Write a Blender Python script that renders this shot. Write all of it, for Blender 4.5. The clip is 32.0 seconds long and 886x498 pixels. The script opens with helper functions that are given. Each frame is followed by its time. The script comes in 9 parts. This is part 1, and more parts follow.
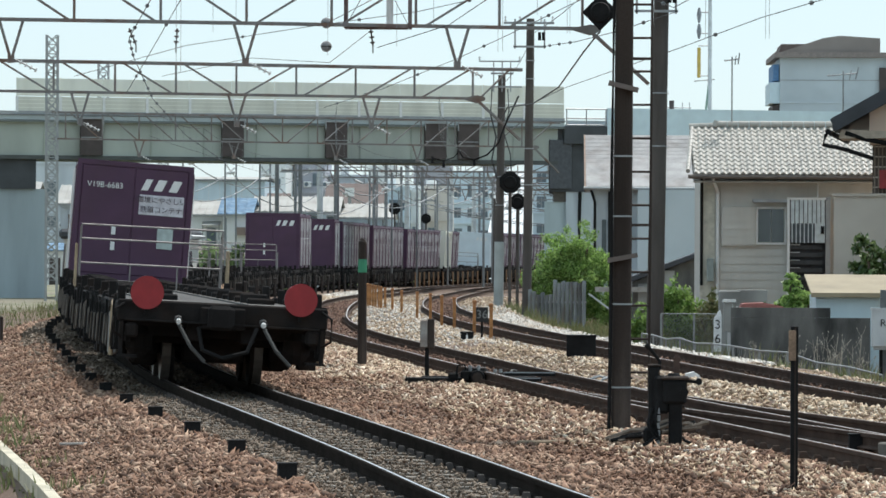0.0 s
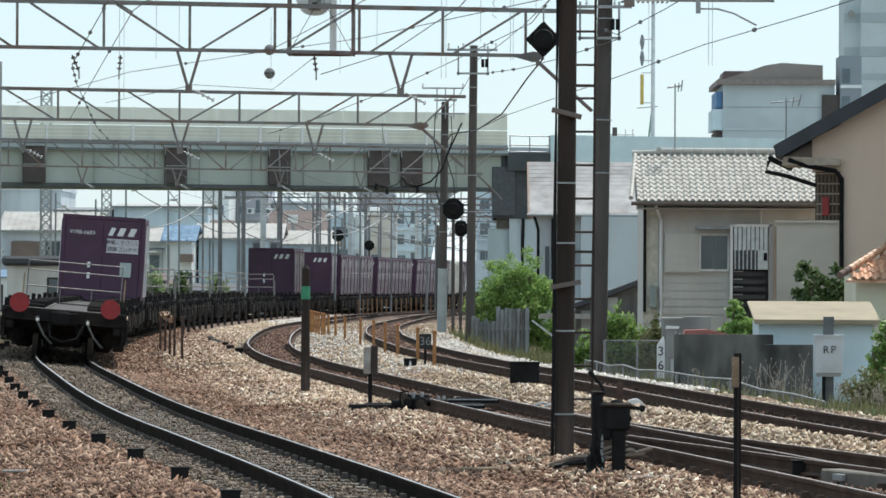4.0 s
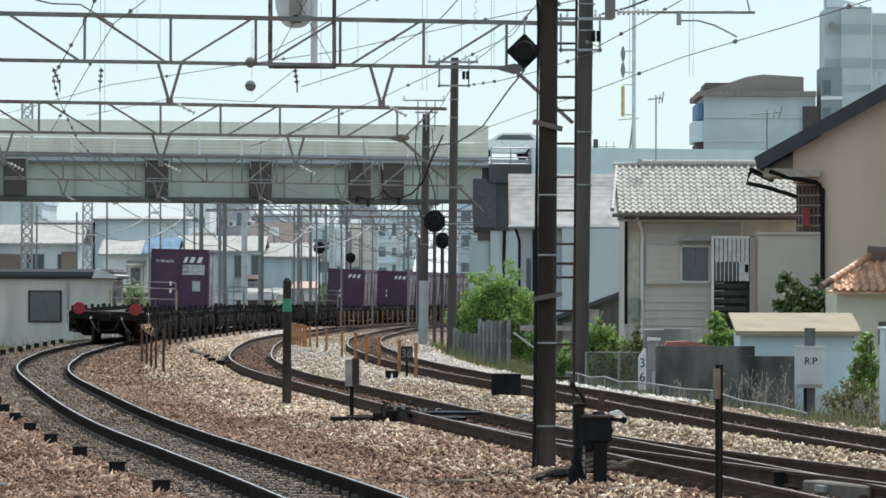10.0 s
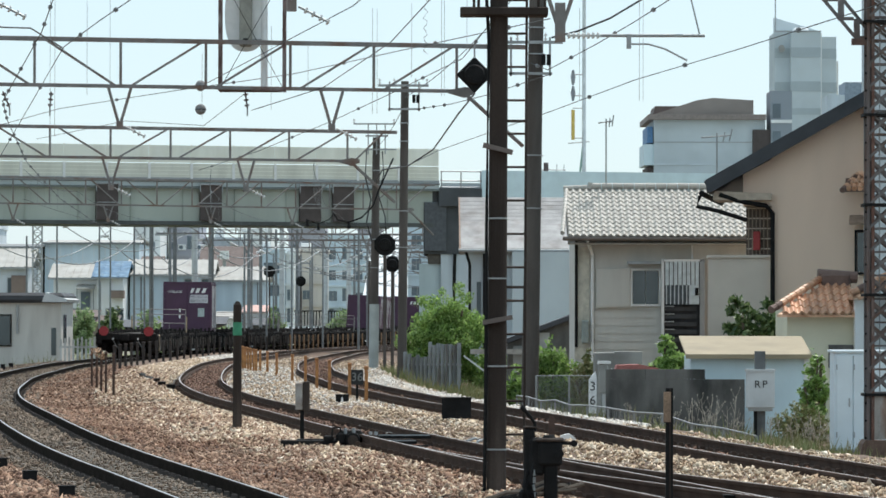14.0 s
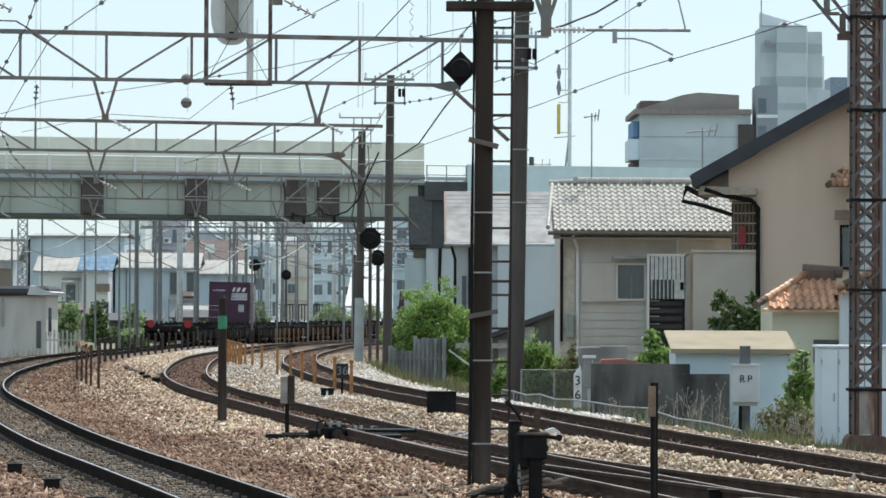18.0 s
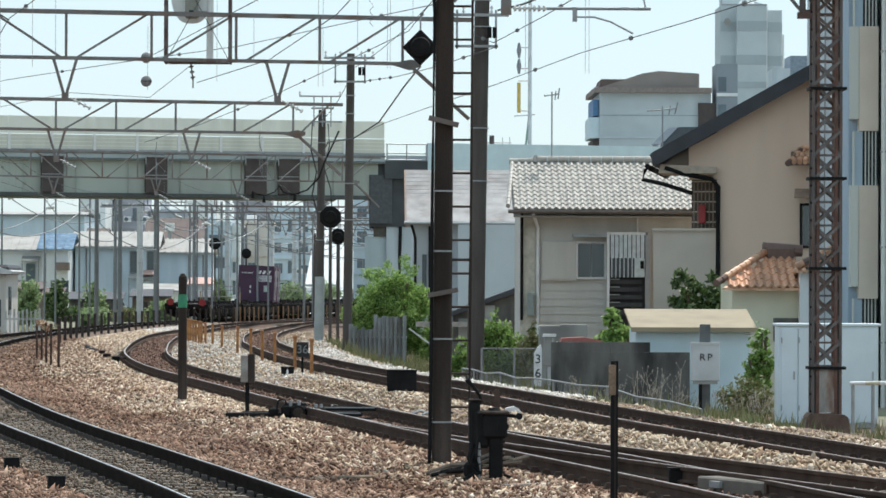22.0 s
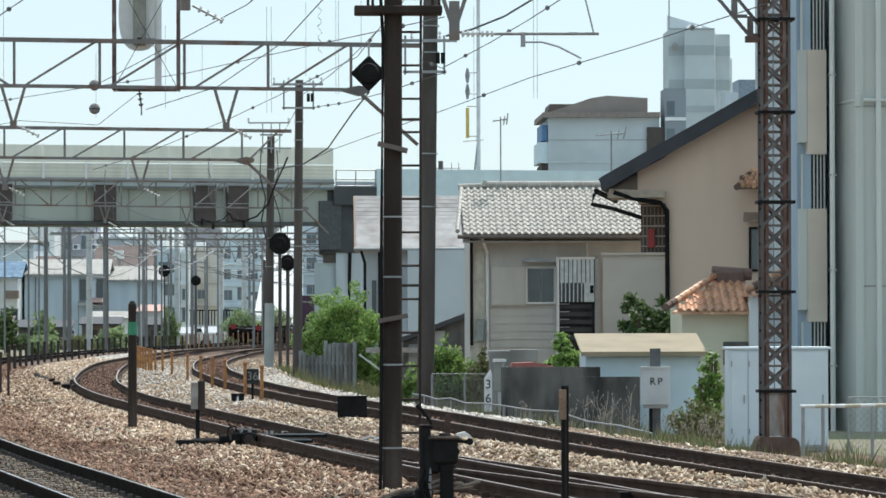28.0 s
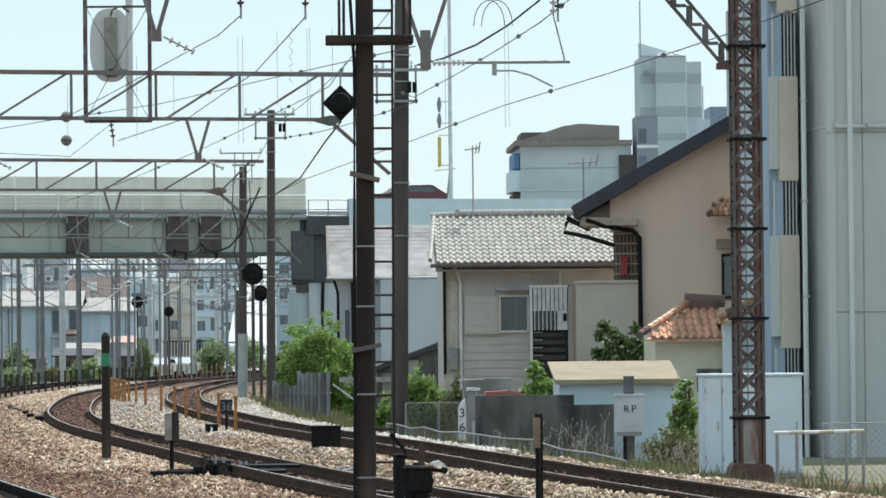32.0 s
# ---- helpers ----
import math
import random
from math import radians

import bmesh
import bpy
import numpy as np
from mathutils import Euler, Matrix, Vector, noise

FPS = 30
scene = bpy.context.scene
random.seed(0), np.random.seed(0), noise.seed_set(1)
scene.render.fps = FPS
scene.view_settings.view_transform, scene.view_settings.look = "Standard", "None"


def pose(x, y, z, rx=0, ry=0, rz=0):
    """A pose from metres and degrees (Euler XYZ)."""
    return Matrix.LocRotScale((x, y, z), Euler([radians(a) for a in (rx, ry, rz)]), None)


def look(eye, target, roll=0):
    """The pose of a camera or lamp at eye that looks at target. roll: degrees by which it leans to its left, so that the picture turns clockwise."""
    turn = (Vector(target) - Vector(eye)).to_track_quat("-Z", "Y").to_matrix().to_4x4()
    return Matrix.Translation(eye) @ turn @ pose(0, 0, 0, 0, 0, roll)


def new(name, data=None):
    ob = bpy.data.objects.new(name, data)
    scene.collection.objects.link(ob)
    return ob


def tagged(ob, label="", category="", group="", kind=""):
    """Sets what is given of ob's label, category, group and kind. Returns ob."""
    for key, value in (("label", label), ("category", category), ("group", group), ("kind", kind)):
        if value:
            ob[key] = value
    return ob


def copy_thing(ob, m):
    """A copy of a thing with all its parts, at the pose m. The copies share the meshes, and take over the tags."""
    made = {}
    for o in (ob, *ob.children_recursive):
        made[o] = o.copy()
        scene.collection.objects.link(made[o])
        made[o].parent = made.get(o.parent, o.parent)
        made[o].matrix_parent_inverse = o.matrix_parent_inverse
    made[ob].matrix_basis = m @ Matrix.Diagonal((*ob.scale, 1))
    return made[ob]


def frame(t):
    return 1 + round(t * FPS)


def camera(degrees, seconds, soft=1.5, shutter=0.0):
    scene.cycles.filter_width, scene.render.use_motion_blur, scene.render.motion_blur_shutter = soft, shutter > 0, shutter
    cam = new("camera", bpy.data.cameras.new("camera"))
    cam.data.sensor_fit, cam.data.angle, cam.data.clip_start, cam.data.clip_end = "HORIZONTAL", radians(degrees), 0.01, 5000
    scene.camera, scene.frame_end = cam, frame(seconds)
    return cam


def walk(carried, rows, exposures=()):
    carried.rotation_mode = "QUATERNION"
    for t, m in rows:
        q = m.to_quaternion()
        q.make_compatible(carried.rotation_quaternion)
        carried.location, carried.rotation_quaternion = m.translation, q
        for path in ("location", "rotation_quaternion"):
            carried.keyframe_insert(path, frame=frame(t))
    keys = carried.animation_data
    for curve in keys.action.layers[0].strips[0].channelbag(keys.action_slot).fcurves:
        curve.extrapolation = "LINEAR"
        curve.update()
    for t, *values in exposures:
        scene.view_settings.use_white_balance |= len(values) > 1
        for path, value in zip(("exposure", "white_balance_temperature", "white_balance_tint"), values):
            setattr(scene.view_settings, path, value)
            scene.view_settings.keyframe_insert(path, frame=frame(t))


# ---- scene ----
# camera: a long lens on a tripod, panning slowly to the right
EYE = Vector((0.0, 0.0, 1.75))
cam = camera(11.936, 32.0, soft=1.6)
PATH = [  # seconds, pan, tilt, lean in degrees
    (0, -1.477, 0.032, 0.278),
    (0.5, -0.997, 0.328, 0.473),
    (1, -0.657, 0.244, 0.345),
    (1.5, -0.530, 0.068, 0.402),
    (2, -0.650, -0.059, 0.460),
    (2.5, -0.742, -0.039, 0.332),
    (3, -0.809, 0.114, 0.282),
    (3.5, -0.765, 0.281, 0.302),
    (5.5, -0.573, 0.516, 0.162),
    (6, -0.529, 0.422, 0.254),
    (6.5, -0.490, 0.352, 0.379),
    (7, -0.410, 0.295, 0.376),
    (7.5, -0.319, 0.292, 0.310),
    (8, -0.325, 0.384, 0.278),
    (8.5, -0.462, 0.422, 0.155),
    (9, -0.564, 0.460, -0.036),
    (9.5, -0.519, 0.526, 0.032),
    (10, -0.460, 0.563, 0.157),
    (10.5, -0.358, 0.539, 0.099),
    (11, -0.293, 0.524, 0.031),
    (11.5, -0.260, 0.570, 0.046),
    (12, -0.220, 0.725, 0.023),
    (12.5, -0.134, 0.842, 0.020),
    (13, 0.000, 0.901, 0.000),
    (13.5, 0.104, 0.936, 0.130),
    (14, 0.211, 0.882, 0.109),
    (14.5, 0.330, 0.854, 0.177),
    (16.5, 0.418, 0.822, 0.153),
    (17, 0.392, 0.754, 0.167),
    (17.5, 0.381, 0.748, 0.131),
    (18, 0.409, 0.802, 0.242),
    (18.5, 0.487, 0.789, 0.101),
    (19, 0.631, 0.752, 0.238),
    (19.5, 0.732, 0.698, 0.252),
    (20, 0.829, 0.586, 0.342),
    (20.5, 0.903, 0.358, 0.356),
    (21, 0.917, 0.171, 0.335),
    (21.5, 0.926, 0.260, 0.323),
    (22, 0.948, 0.514, 0.216),
    (22.5, 0.981, 0.740, 0.162),
    (23, 1.039, 0.889, 0.051),
    (23.5, 1.088, 0.936, -0.106),
    (24, 1.142, 0.880, -0.037),
    (24.5, 1.226, 0.784, 0.028),
    (25, 1.316, 0.701, 0.049),
    (25.5, 1.403, 0.659, -0.056),
    (27.5, 1.555, 0.815, -0.214),
    (28, 1.630, 0.861, -0.144),
    (28.5, 1.720, 0.890, -0.063),
    (29, 1.804, 0.901, -0.057),
    (29.5, 1.917, 0.981, -0.089),
    (30, 2.083, 1.228, -0.170),
    (30.5, 2.233, 1.532, -0.411),
    (31, 2.211, 1.654, -0.517),
    (31.5, 2.120, 1.488, -0.511),
    (32, 2.000, 1.251, -0.566),
]


def aim(pan, tilt, lean):
    p, t = radians(pan), radians(tilt)
    return look(EYE, EYE + Vector((math.sin(p) * math.cos(t), math.cos(p) * math.cos(t), math.sin(t))) * 100, lean)


walk(cam, [(t, aim(p, q, r)) for t, p, q, r in PATH])

# ---- daylight: high hazy sun from the upper right, slightly behind the view's subject ----
SUN_ELEV, SUN_AZ = 60.0, 28.0
world = bpy.data.worlds.new("sky")
scene.world = world
world.use_nodes = True
wn, wl = world.node_tree.nodes, world.node_tree.links
sky = wn.new("ShaderNodeTexSky")
sky.sky_type = 'NISHITA'
sky.sun_disc = False
sky.sun_elevation = radians(SUN_ELEV)
sky.sun_rotation = radians(SUN_AZ)
sky.air_density, sky.dust_density, sky.ozone_density = 1.0, 0.6, 2.5
haze = wn.new("ShaderNodeMix")  # thin summer haze evens out the sky
haze.data_type = 'RGBA'
haze.inputs["Factor"].default_value = 0.72
haze.inputs["B"].default_value = (4.75, 6.0, 6.62, 1)
wl.new(sky.outputs[0], haze.inputs["A"])
wl.new(haze.outputs["Result"], wn["Background"].inputs[0])
wn["Background"].inputs[1].default_value = 0.15
sun = new("sun", bpy.data.lights.new("sun", 'SUN'))
sun.data.energy, sun.data.angle, sun.data.color = 4.2, radians(0.6), (1.0, 0.96, 0.91)
sd = Vector((math.sin(radians(SUN_AZ)) * math.cos(radians(SUN_ELEV)), math.cos(radians(SUN_AZ)) * math.cos(radians(SUN_ELEV)), math.sin(radians(SUN_ELEV))))
sun.matrix_world = look(sd * 50, (0, 0, 0))
scene.view_settings.exposure = 0.02

# ---- materials ----
MATS = {}


def mat(name, color, rough=0.7, metal=0.0, vary=0.18, scale=6.0, bump=0.15, fine=90.0, stain=None, rand=0.0, streak=0.0):
    """Base colour broken up at two scales; stain: a second colour in blotches; rand: spread from piece to piece."""
    if name in MATS:
        return MATS[name]
    m = bpy.data.materials.new(name)
    m.use_nodes = True
    n, l = m.node_tree.nodes, m.node_tree.links
    b = n["Principled BSDF"]
    b.inputs["Roughness"].default_value, b.inputs["Metallic"].default_value = rough, metal
    co = n.new("ShaderNodeTexCoord")
    big, small = n.new("ShaderNodeTexNoise"), n.new("ShaderNodeTexNoise")
    big.inputs["Scale"].default_value, small.inputs["Scale"].default_value = scale, fine
    big.inputs["Detail"].default_value, small.inputs["Detail"].default_value = 5, 2
    place = co.outputs["Object"]
    if streak:  # rain streaks: blotches drawn out downwards
        mp = n.new("ShaderNodeMapping")
        mp.inputs["Scale"].default_value = (1.6, 1.6, streak)
        l.new(place, mp.inputs["Vector"])
        place = mp.outputs[0]
    l.new(place, big.inputs["Vector"])
    l.new(co.outputs["Object"], small.inputs["Vector"])
    r1 = n.new("ShaderNodeMapRange")
    r1.inputs["From Min"].default_value, r1.inputs["From Max"].default_value = 0.3, 0.7
    r1.inputs["To Min"].default_value, r1.inputs["To Max"].default_value = 1 - vary, 1 + vary
    l.new(big.outputs["Fac"], r1.inputs["Value"])
    r2 = n.new("ShaderNodeMapRange")
    r2.inputs["From Min"].default_value, r2.inputs["From Max"].default_value = 0.3, 0.7
    r2.inputs["To Min"].default_value, r2.inputs["To Max"].default_value = 1 - vary * 0.6, 1 + vary * 0.6
    l.new(small.outputs["Fac"], r2.inputs["Value"])
    mul = n.new("ShaderNodeMath")
    mul.operation = 'MULTIPLY'
    l.new(r1.outputs[0], mul.inputs[0])
    l.new(r2.outputs[0], mul.inputs[1])
    base = n.new("ShaderNodeRGB")
    base.outputs[0].default_value = (*color, 1)
    last = base.outputs[0]
    if stain:
        st = n.new("ShaderNodeTexNoise")
        st.inputs["Scale"].default_value, st.inputs["Detail"].default_value = scale * 0.6, 7
        l.new(place, st.inputs["Vector"])
        rs = n.new("ShaderNodeMapRange")
        rs.inputs["From Min"].default_value, rs.inputs["From Max"].default_value = 0.48, 0.66
        l.new(st.outputs["Fac"], rs.inputs["Value"])
        mx = n.new("ShaderNodeMix")
        mx.data_type = 'RGBA'
        l.new(rs.outputs[0], mx.inputs["Factor"])
        l.new(last, mx.inputs["A"])
        mx.inputs["B"].default_value = (*stain, 1)
        last = mx.outputs["Result"]
    sc = n.new("ShaderNodeVectorMath")
    sc.operation = 'SCALE'
    l.new(last, sc.inputs[0])
    if rand:
        oi = n.new("ShaderNodeObjectInfo")
        rr = n.new("ShaderNodeMapRange")
        rr.inputs["To Min"].default_value, rr.inputs["To Max"].default_value = 1 - rand, 1 + rand
        l.new(oi.outputs["Random"], rr.inputs["Value"])
        m2 = n.new("ShaderNodeMath")
        m2.operation = 'MULTIPLY'
        l.new(mul.outputs[0], m2.inputs[0])
        l.new(rr.outputs[0], m2.inputs[1])
        mul = m2
    l.new(mul.outputs[0], sc.inputs["Scale"])
    l.new(sc.outputs[0], b.inputs["Base Color"])
    if bump:
        bp = n.new("ShaderNodeBump")
        bp.inputs["Strength"].default_value, bp.inputs["Distance"].default_value = bump, 0.02
        l.new(small.outputs["Fac"], bp.inputs["Height"])
        l.new(bp.outputs[0], b.inputs["Normal"])
    MATS[name] = m
    return m


def island_mat(name, colors, rough=0.8, glow=0.0, patch=None):
    """Each loose piece of a mesh takes one of the colours, by Random Per Island; patch: a dust colour that lies over it in blotches metres wide."""
    if name in MATS:
        return MATS[name]
    m = bpy.data.materials.new(name)
    m.use_nodes = True
    n, l = m.node_tree.nodes, m.node_tree.links
    b = n["Principled BSDF"]
    b.inputs["Roughness"].default_value = rough
    g = n.new("ShaderNodeNewGeometry")
    ramp = n.new("ShaderNodeValToRGB")
    e = ramp.color_ramp.elements
    e[0].color, e[1].color = (*colors[0], 1), (*colors[-1], 1)
    for i, c in enumerate(colors[1:-1], 1):
        k = e.new(i / (len(colors) - 1))
        k.color = (*c, 1)
    l.new(g.outputs["Random Per Island"], ramp.inputs[0])
    l.new(ramp.outputs[0], b.inputs["Base Color"])
    if patch:
        co, nz, mr, mx = n.new("ShaderNodeTexCoord"), n.new("ShaderNodeTexNoise"), n.new("ShaderNodeMapRange"), n.new("ShaderNodeMix")
        nz.inputs["Scale"].default_value, nz.inputs["Detail"].default_value = 0.42, 4
        mr.inputs["From Min"].default_value, mr.inputs["From Max"].default_value = 0.42, 0.66
        mr.inputs["To Max"].default_value = 0.8
        mx.data_type, mx.blend_type = 'RGBA', 'MULTIPLY'
        mx.inputs["B"].default_value = (*patch, 1)
        l.new(co.outputs["Object"], nz.inputs["Vector"])
        l.new(nz.outputs["Fac"], mr.inputs["Value"])
        l.new(mr.outputs[0], mx.inputs["Factor"])
        l.new(ramp.outputs[0], mx.inputs["A"])
        l.new(mx.outputs["Result"], b.inputs["Base Color"])
    if glow:  # thin leaves let light through
        tr, mx = n.new("ShaderNodeBsdfTranslucent"), n.new("ShaderNodeMixShader")
        mx.inputs[0].default_value = glow
        l.new(ramp.outputs[0], tr.inputs["Color"])
        l.new(b.outputs[0], mx.inputs[1])
        l.new(tr.outputs[0], mx.inputs[2])
        l.new(mx.outputs[0], n["Material Output"].inputs["Surface"])
    MATS[name] = m
    return m


def glass_mat(name, color=(0.05, 0.07, 0.08), rough=0.08):
    m = mat(name, color, rough, 0.0, 0.1, 2.0, 0.0)
    m.node_tree.nodes["Principled BSDF"].inputs["Specular IOR Level"].default_value = 0.8
    return m


BALLAST = mat("ballast_bed", (0.14, 0.092, 0.062), 0.95, vary=0.35, scale=0.5, fine=14, bump=0.8, stain=(0.085, 0.048, 0.031))
SOIL = mat("soil", (0.20, 0.18, 0.13), 0.95, vary=0.3, scale=0.2, fine=6, bump=0.4, stain=(0.16, 0.18, 0.08))
RUSTRAIL = mat("rail_rust", (0.072, 0.048, 0.037), 0.95, 0.0, 0.3, 3, 0.2)
RUSTRAIL.node_tree.nodes["Principled BSDF"].inputs["Specular IOR Level"].default_value = 0.15
CLIPGREY = mat("clip_grey", (0.062, 0.052, 0.046), 0.8, 0.1, 0.3, 5, 0.1)
DARKRAIL = mat("rail_dark", (0.024, 0.0195, 0.0165), 1.0, 0.0, 0.3, 3, 0.2)
DARKRAIL.node_tree.nodes["Principled BSDF"].inputs["Specular IOR Level"].default_value = 0.03
RUSTTOP = mat("rail_rust_head", (0.50, 0.46, 0.43), 0.34, 0.8, 0.25, 2, 0.1)
RAILTOP = mat("rail_steel", (0.62, 0.62, 0.62), 0.30, 1.0, 0.08, 2, 0.05)
SLEEPER = mat("sleeper", (0.17, 0.15, 0.125), 0.9, vary=0.3, scale=3, bump=0.4, rand=0.25)
CONC = mat("concrete", (0.34, 0.34, 0.32), 0.9, vary=0.16, scale=1.3, bump=0.25, stain=(0.25, 0.25, 0.235))
POLECONC = mat("pole_concrete", (0.112, 0.098, 0.088), 0.9, vary=0.2, scale=2, bump=0.2, stain=(0.072, 0.060, 0.053), streak=0.25)
POLEGREY = mat("pole_grey", (0.55, 0.57, 0.57), 0.8, vary=0.12, scale=2, bump=0.1)
MASTBROWN = mat("mast_brown", (0.045, 0.033, 0.027), 0.8, 0.0, 0.3, 2.5, 0.2, stain=(0.082, 0.064, 0.054), streak=0.2)
for dull, level in ((MASTBROWN, 0.2), (POLECONC, 0.2)):
    dull.node_tree.nodes["Principled BSDF"].inputs["Specular IOR Level"].default_value = level
GALV = mat("galvanised", (0.36, 0.37, 0.37), 0.55, 0.5, 0.15, 3, 0.1)
TRUSS = mat("truss_steel", (0.23, 0.215, 0.205), 0.65, 0.3, 0.2, 2, 0.1, stain=(0.20, 0.13, 0.10))
RUSTY = mat("rusty_steel", (0.15, 0.075, 0.055), 0.8, 0.2, 0.3, 4, 0.25, stain=(0.19, 0.15, 0.135))
BLACK = mat("black_steel", (0.016, 0.0155, 0.0155), 0.75, 0.0, 0.3, 4, 0.1)
BLACK.node_tree.nodes["Principled BSDF"].inputs["Specular IOR Level"].default_value = 0.12
FENCEGREY = mat("fence_grey", (0.33, 0.34, 0.335), 0.7, 0.2, 0.15, 4, 0.1)
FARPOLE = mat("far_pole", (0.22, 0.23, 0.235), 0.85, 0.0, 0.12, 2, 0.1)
WIRE = mat("wire", (0.06, 0.06, 0.06), 0.6, 0.3, 0.1, 3, 0)
ORANGE = mat("orange_paint", (0.47, 0.215, 0.075), 0.8, 0.0, 0.3, 5, 0.1, stain=(0.27, 0.115, 0.055))
RUSTPOST = mat("rust_post", (0.085, 0.052, 0.04), 0.85, 0.1, 0.3, 5, 0.2)
GIRDER = mat("girder_green", (0.42, 0.46, 0.405), 0.6, 0.0, 0.08, 0.35, 0.05, stain=(0.33, 0.355, 0.315), streak=0.5)
DECKEDGE = mat("deck_edge", (0.50, 0.56, 0.57), 0.7, 0.0, 0.08, 1.0, 0.05)
BARRIER = mat("barrier_cream", (0.84, 0.835, 0.74), 0.5, 0.0, 0.05, 1.0, 0.03, stain=(0.76, 0.75, 0.65), streak=0.4)
BARRIER2 = mat("barrier_low", (0.70, 0.69, 0.60), 0.6, 0.0, 0.05, 1.0, 0.03, stain=(0.62, 0.61, 0.53), streak=0.4)
BROWNPL = mat("brown_plate", (0.078, 0.062, 0.057), 0.8, 0.0, 0.2, 2, 0.1)
# near-black stands for the shade on the blocks under the road deck
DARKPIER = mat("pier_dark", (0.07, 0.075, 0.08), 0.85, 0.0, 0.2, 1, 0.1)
PALE = mat("pale_wall", (0.53, 0.585, 0.615), 0.8, 0.0, 0.07, 0.9, 0.05, stain=(0.45, 0.49, 0.515), streak=0.25)
WHITE = mat("white_wall", (0.82, 0.83, 0.82), 0.75, 0.0, 0.05, 0.7, 0.05, stain=(0.74, 0.75, 0.74))
SIDING = mat("siding_grey", (0.58, 0.56, 0.51), 0.7, 0.0, 0.09, 1.2, 0.05, stain=(0.49, 0.465, 0.42), streak=0.3)
BEIGE = mat("beige_wall", (0.66, 0.58, 0.49), 0.85, 0.0, 0.07, 0.8, 0.1, stain=(0.60, 0.52, 0.44))
PEACH = mat("peach_wall", (0.77, 0.58, 0.45), 0.85, 0.0, 0.06, 0.6, 0.1, stain=(0.67, 0.52, 0.415), streak=0.35)
CREAM = mat("cream_wall", (0.72, 0.68, 0.52), 0.85, 0.0, 0.06, 1, 0.1)
ROOFBLACK = mat("roof_black", (0.045, 0.048, 0.055), 0.6, 0.0, 0.2, 2, 0.1)
TILEGREY = mat("tile_grey", (0.41, 0.39, 0.35), 0.55, 0.0, 0.1, 3, 0.1, rand=0.12)
TILEORANGE = mat("tile_orange", (0.74, 0.45, 0.29), 0.5, 0.0, 0.18, 4, 0.1, stain=(0.46, 0.22, 0.12), rand=0.2)
SLATE = mat("slate_grey", (0.29, 0.285, 0.28), 0.8, 0.0, 0.2, 2.0, 0.2, stain=(0.23, 0.215, 0.205), rand=0.16)
SHEETBLUE = mat("sheet_lightblue", (0.62, 0.74, 0.78), 0.6, 0.0, 0.07, 1.5, 0.05)
SHEETCREAM = mat("sheet_cream", (0.31, 0.255, 0.165), 0.7, 0.0, 0.12, 1.5, 0.05, stain=(0.255, 0.21, 0.14))
DARKCONC = mat("block_wall", (0.13, 0.126, 0.117), 0.95, 0.0, 0.35, 1.6, 0.4, stain=(0.052, 0.052, 0.049), streak=0.6)
CABINET = mat("cabinet_white", (0.68, 0.76, 0.80), 0.5, 0.0, 0.06, 1.5, 0.02)
APART = mat("apartment_wall", (0.57, 0.59, 0.555), 0.85, 0.0, 0.06, 0.5, 0.1, stain=(0.50, 0.515, 0.48), streak=0.2)
# apartment wall on its unlit side: shade given as a blue-grey colour
APARTSHADE = mat("apartment_shade", (0.38, 0.48, 0.57), 0.8, 0.0, 0.06, 0.8, 0.1)
PURPLE = mat("container_purple", (0.072, 0.027, 0.062), 0.5, 0.0, 0.12, 1.5, 0.05, stain=(0.07, 0.028, 0.055))
# flank purple raised above the shell's, haze put into the colour
PURPLE2 = mat("container_side", (0.15, 0.075, 0.115), 0.55, 0.0, 0.15, 1.5, 0.05)
WAGON = mat("wagon_grime", (0.021, 0.019, 0.0185), 0.8, 0.0, 0.3, 3, 0.2, stain=(0.032, 0.024, 0.020))
WAGON.node_tree.nodes["Principled BSDF"].inputs["Specular IOR Level"].default_value = 0.06
DECK = mat("wagon_deck", (0.055, 0.05, 0.045), 0.85, 0.0, 0.25, 2, 0.2)
REDDISC = mat("red_disc", (0.30, 0.018, 0.022), 0.5, 0.0, 0.12, 6, 0.03)
WHITEPAINT = mat("white_paint", (0.78, 0.78, 0.76), 0.6, 0.0, 0.06, 5, 0.03)
YELLOW = mat("yellow_paint", (0.55, 0.40, 0.10), 0.6, 0.0, 0.15, 5, 0.05)
GREENBAND = mat("green_band", (0.05, 0.26, 0.14), 0.7, 0.0, 0.2, 5, 0.05)
# paler than near glass, with the haze of distance mixed into the colour
FARGLASS = mat("far_window", (0.13, 0.165, 0.19), 0.3, 0.0, 0.2, 0.8, 0)
TOWERGREY = mat("tower_grey", (0.54, 0.60, 0.625), 0.8, 0.0, 0.07, 0.4, 0.05, stain=(0.47, 0.525, 0.55))
POSTDARK = mat("post_dark", (0.042, 0.032, 0.028), 0.85, 0.0, 0.3, 5, 0.2)
TANPOST = mat("tan_post", (0.30, 0.18, 0.10), 0.85, 0.1, 0.3, 5, 0.2)
CLAMP = mat("clamp_steel", (0.16, 0.13, 0.115), 0.7, 0.2, 0.2, 4, 0.1)
GLASS = glass_mat("window_glass")
INSUL = mat("insulator", (0.60, 0.60, 0.58), 0.35, 0.0, 0.1, 5, 0)
TRUNK = mat("bark", (0.12, 0.09, 0.065), 0.9, 0.0, 0.3, 5, 0.4)
LEAF = island_mat("leaf_green", [(0.045, 0.09, 0.022), (0.20, 0.34, 0.08), (0.35, 0.52, 0.15), (0.10, 0.185, 0.04), (0.46, 0.61, 0.21), (0.145, 0.255, 0.058)], 0.5, 0.5)
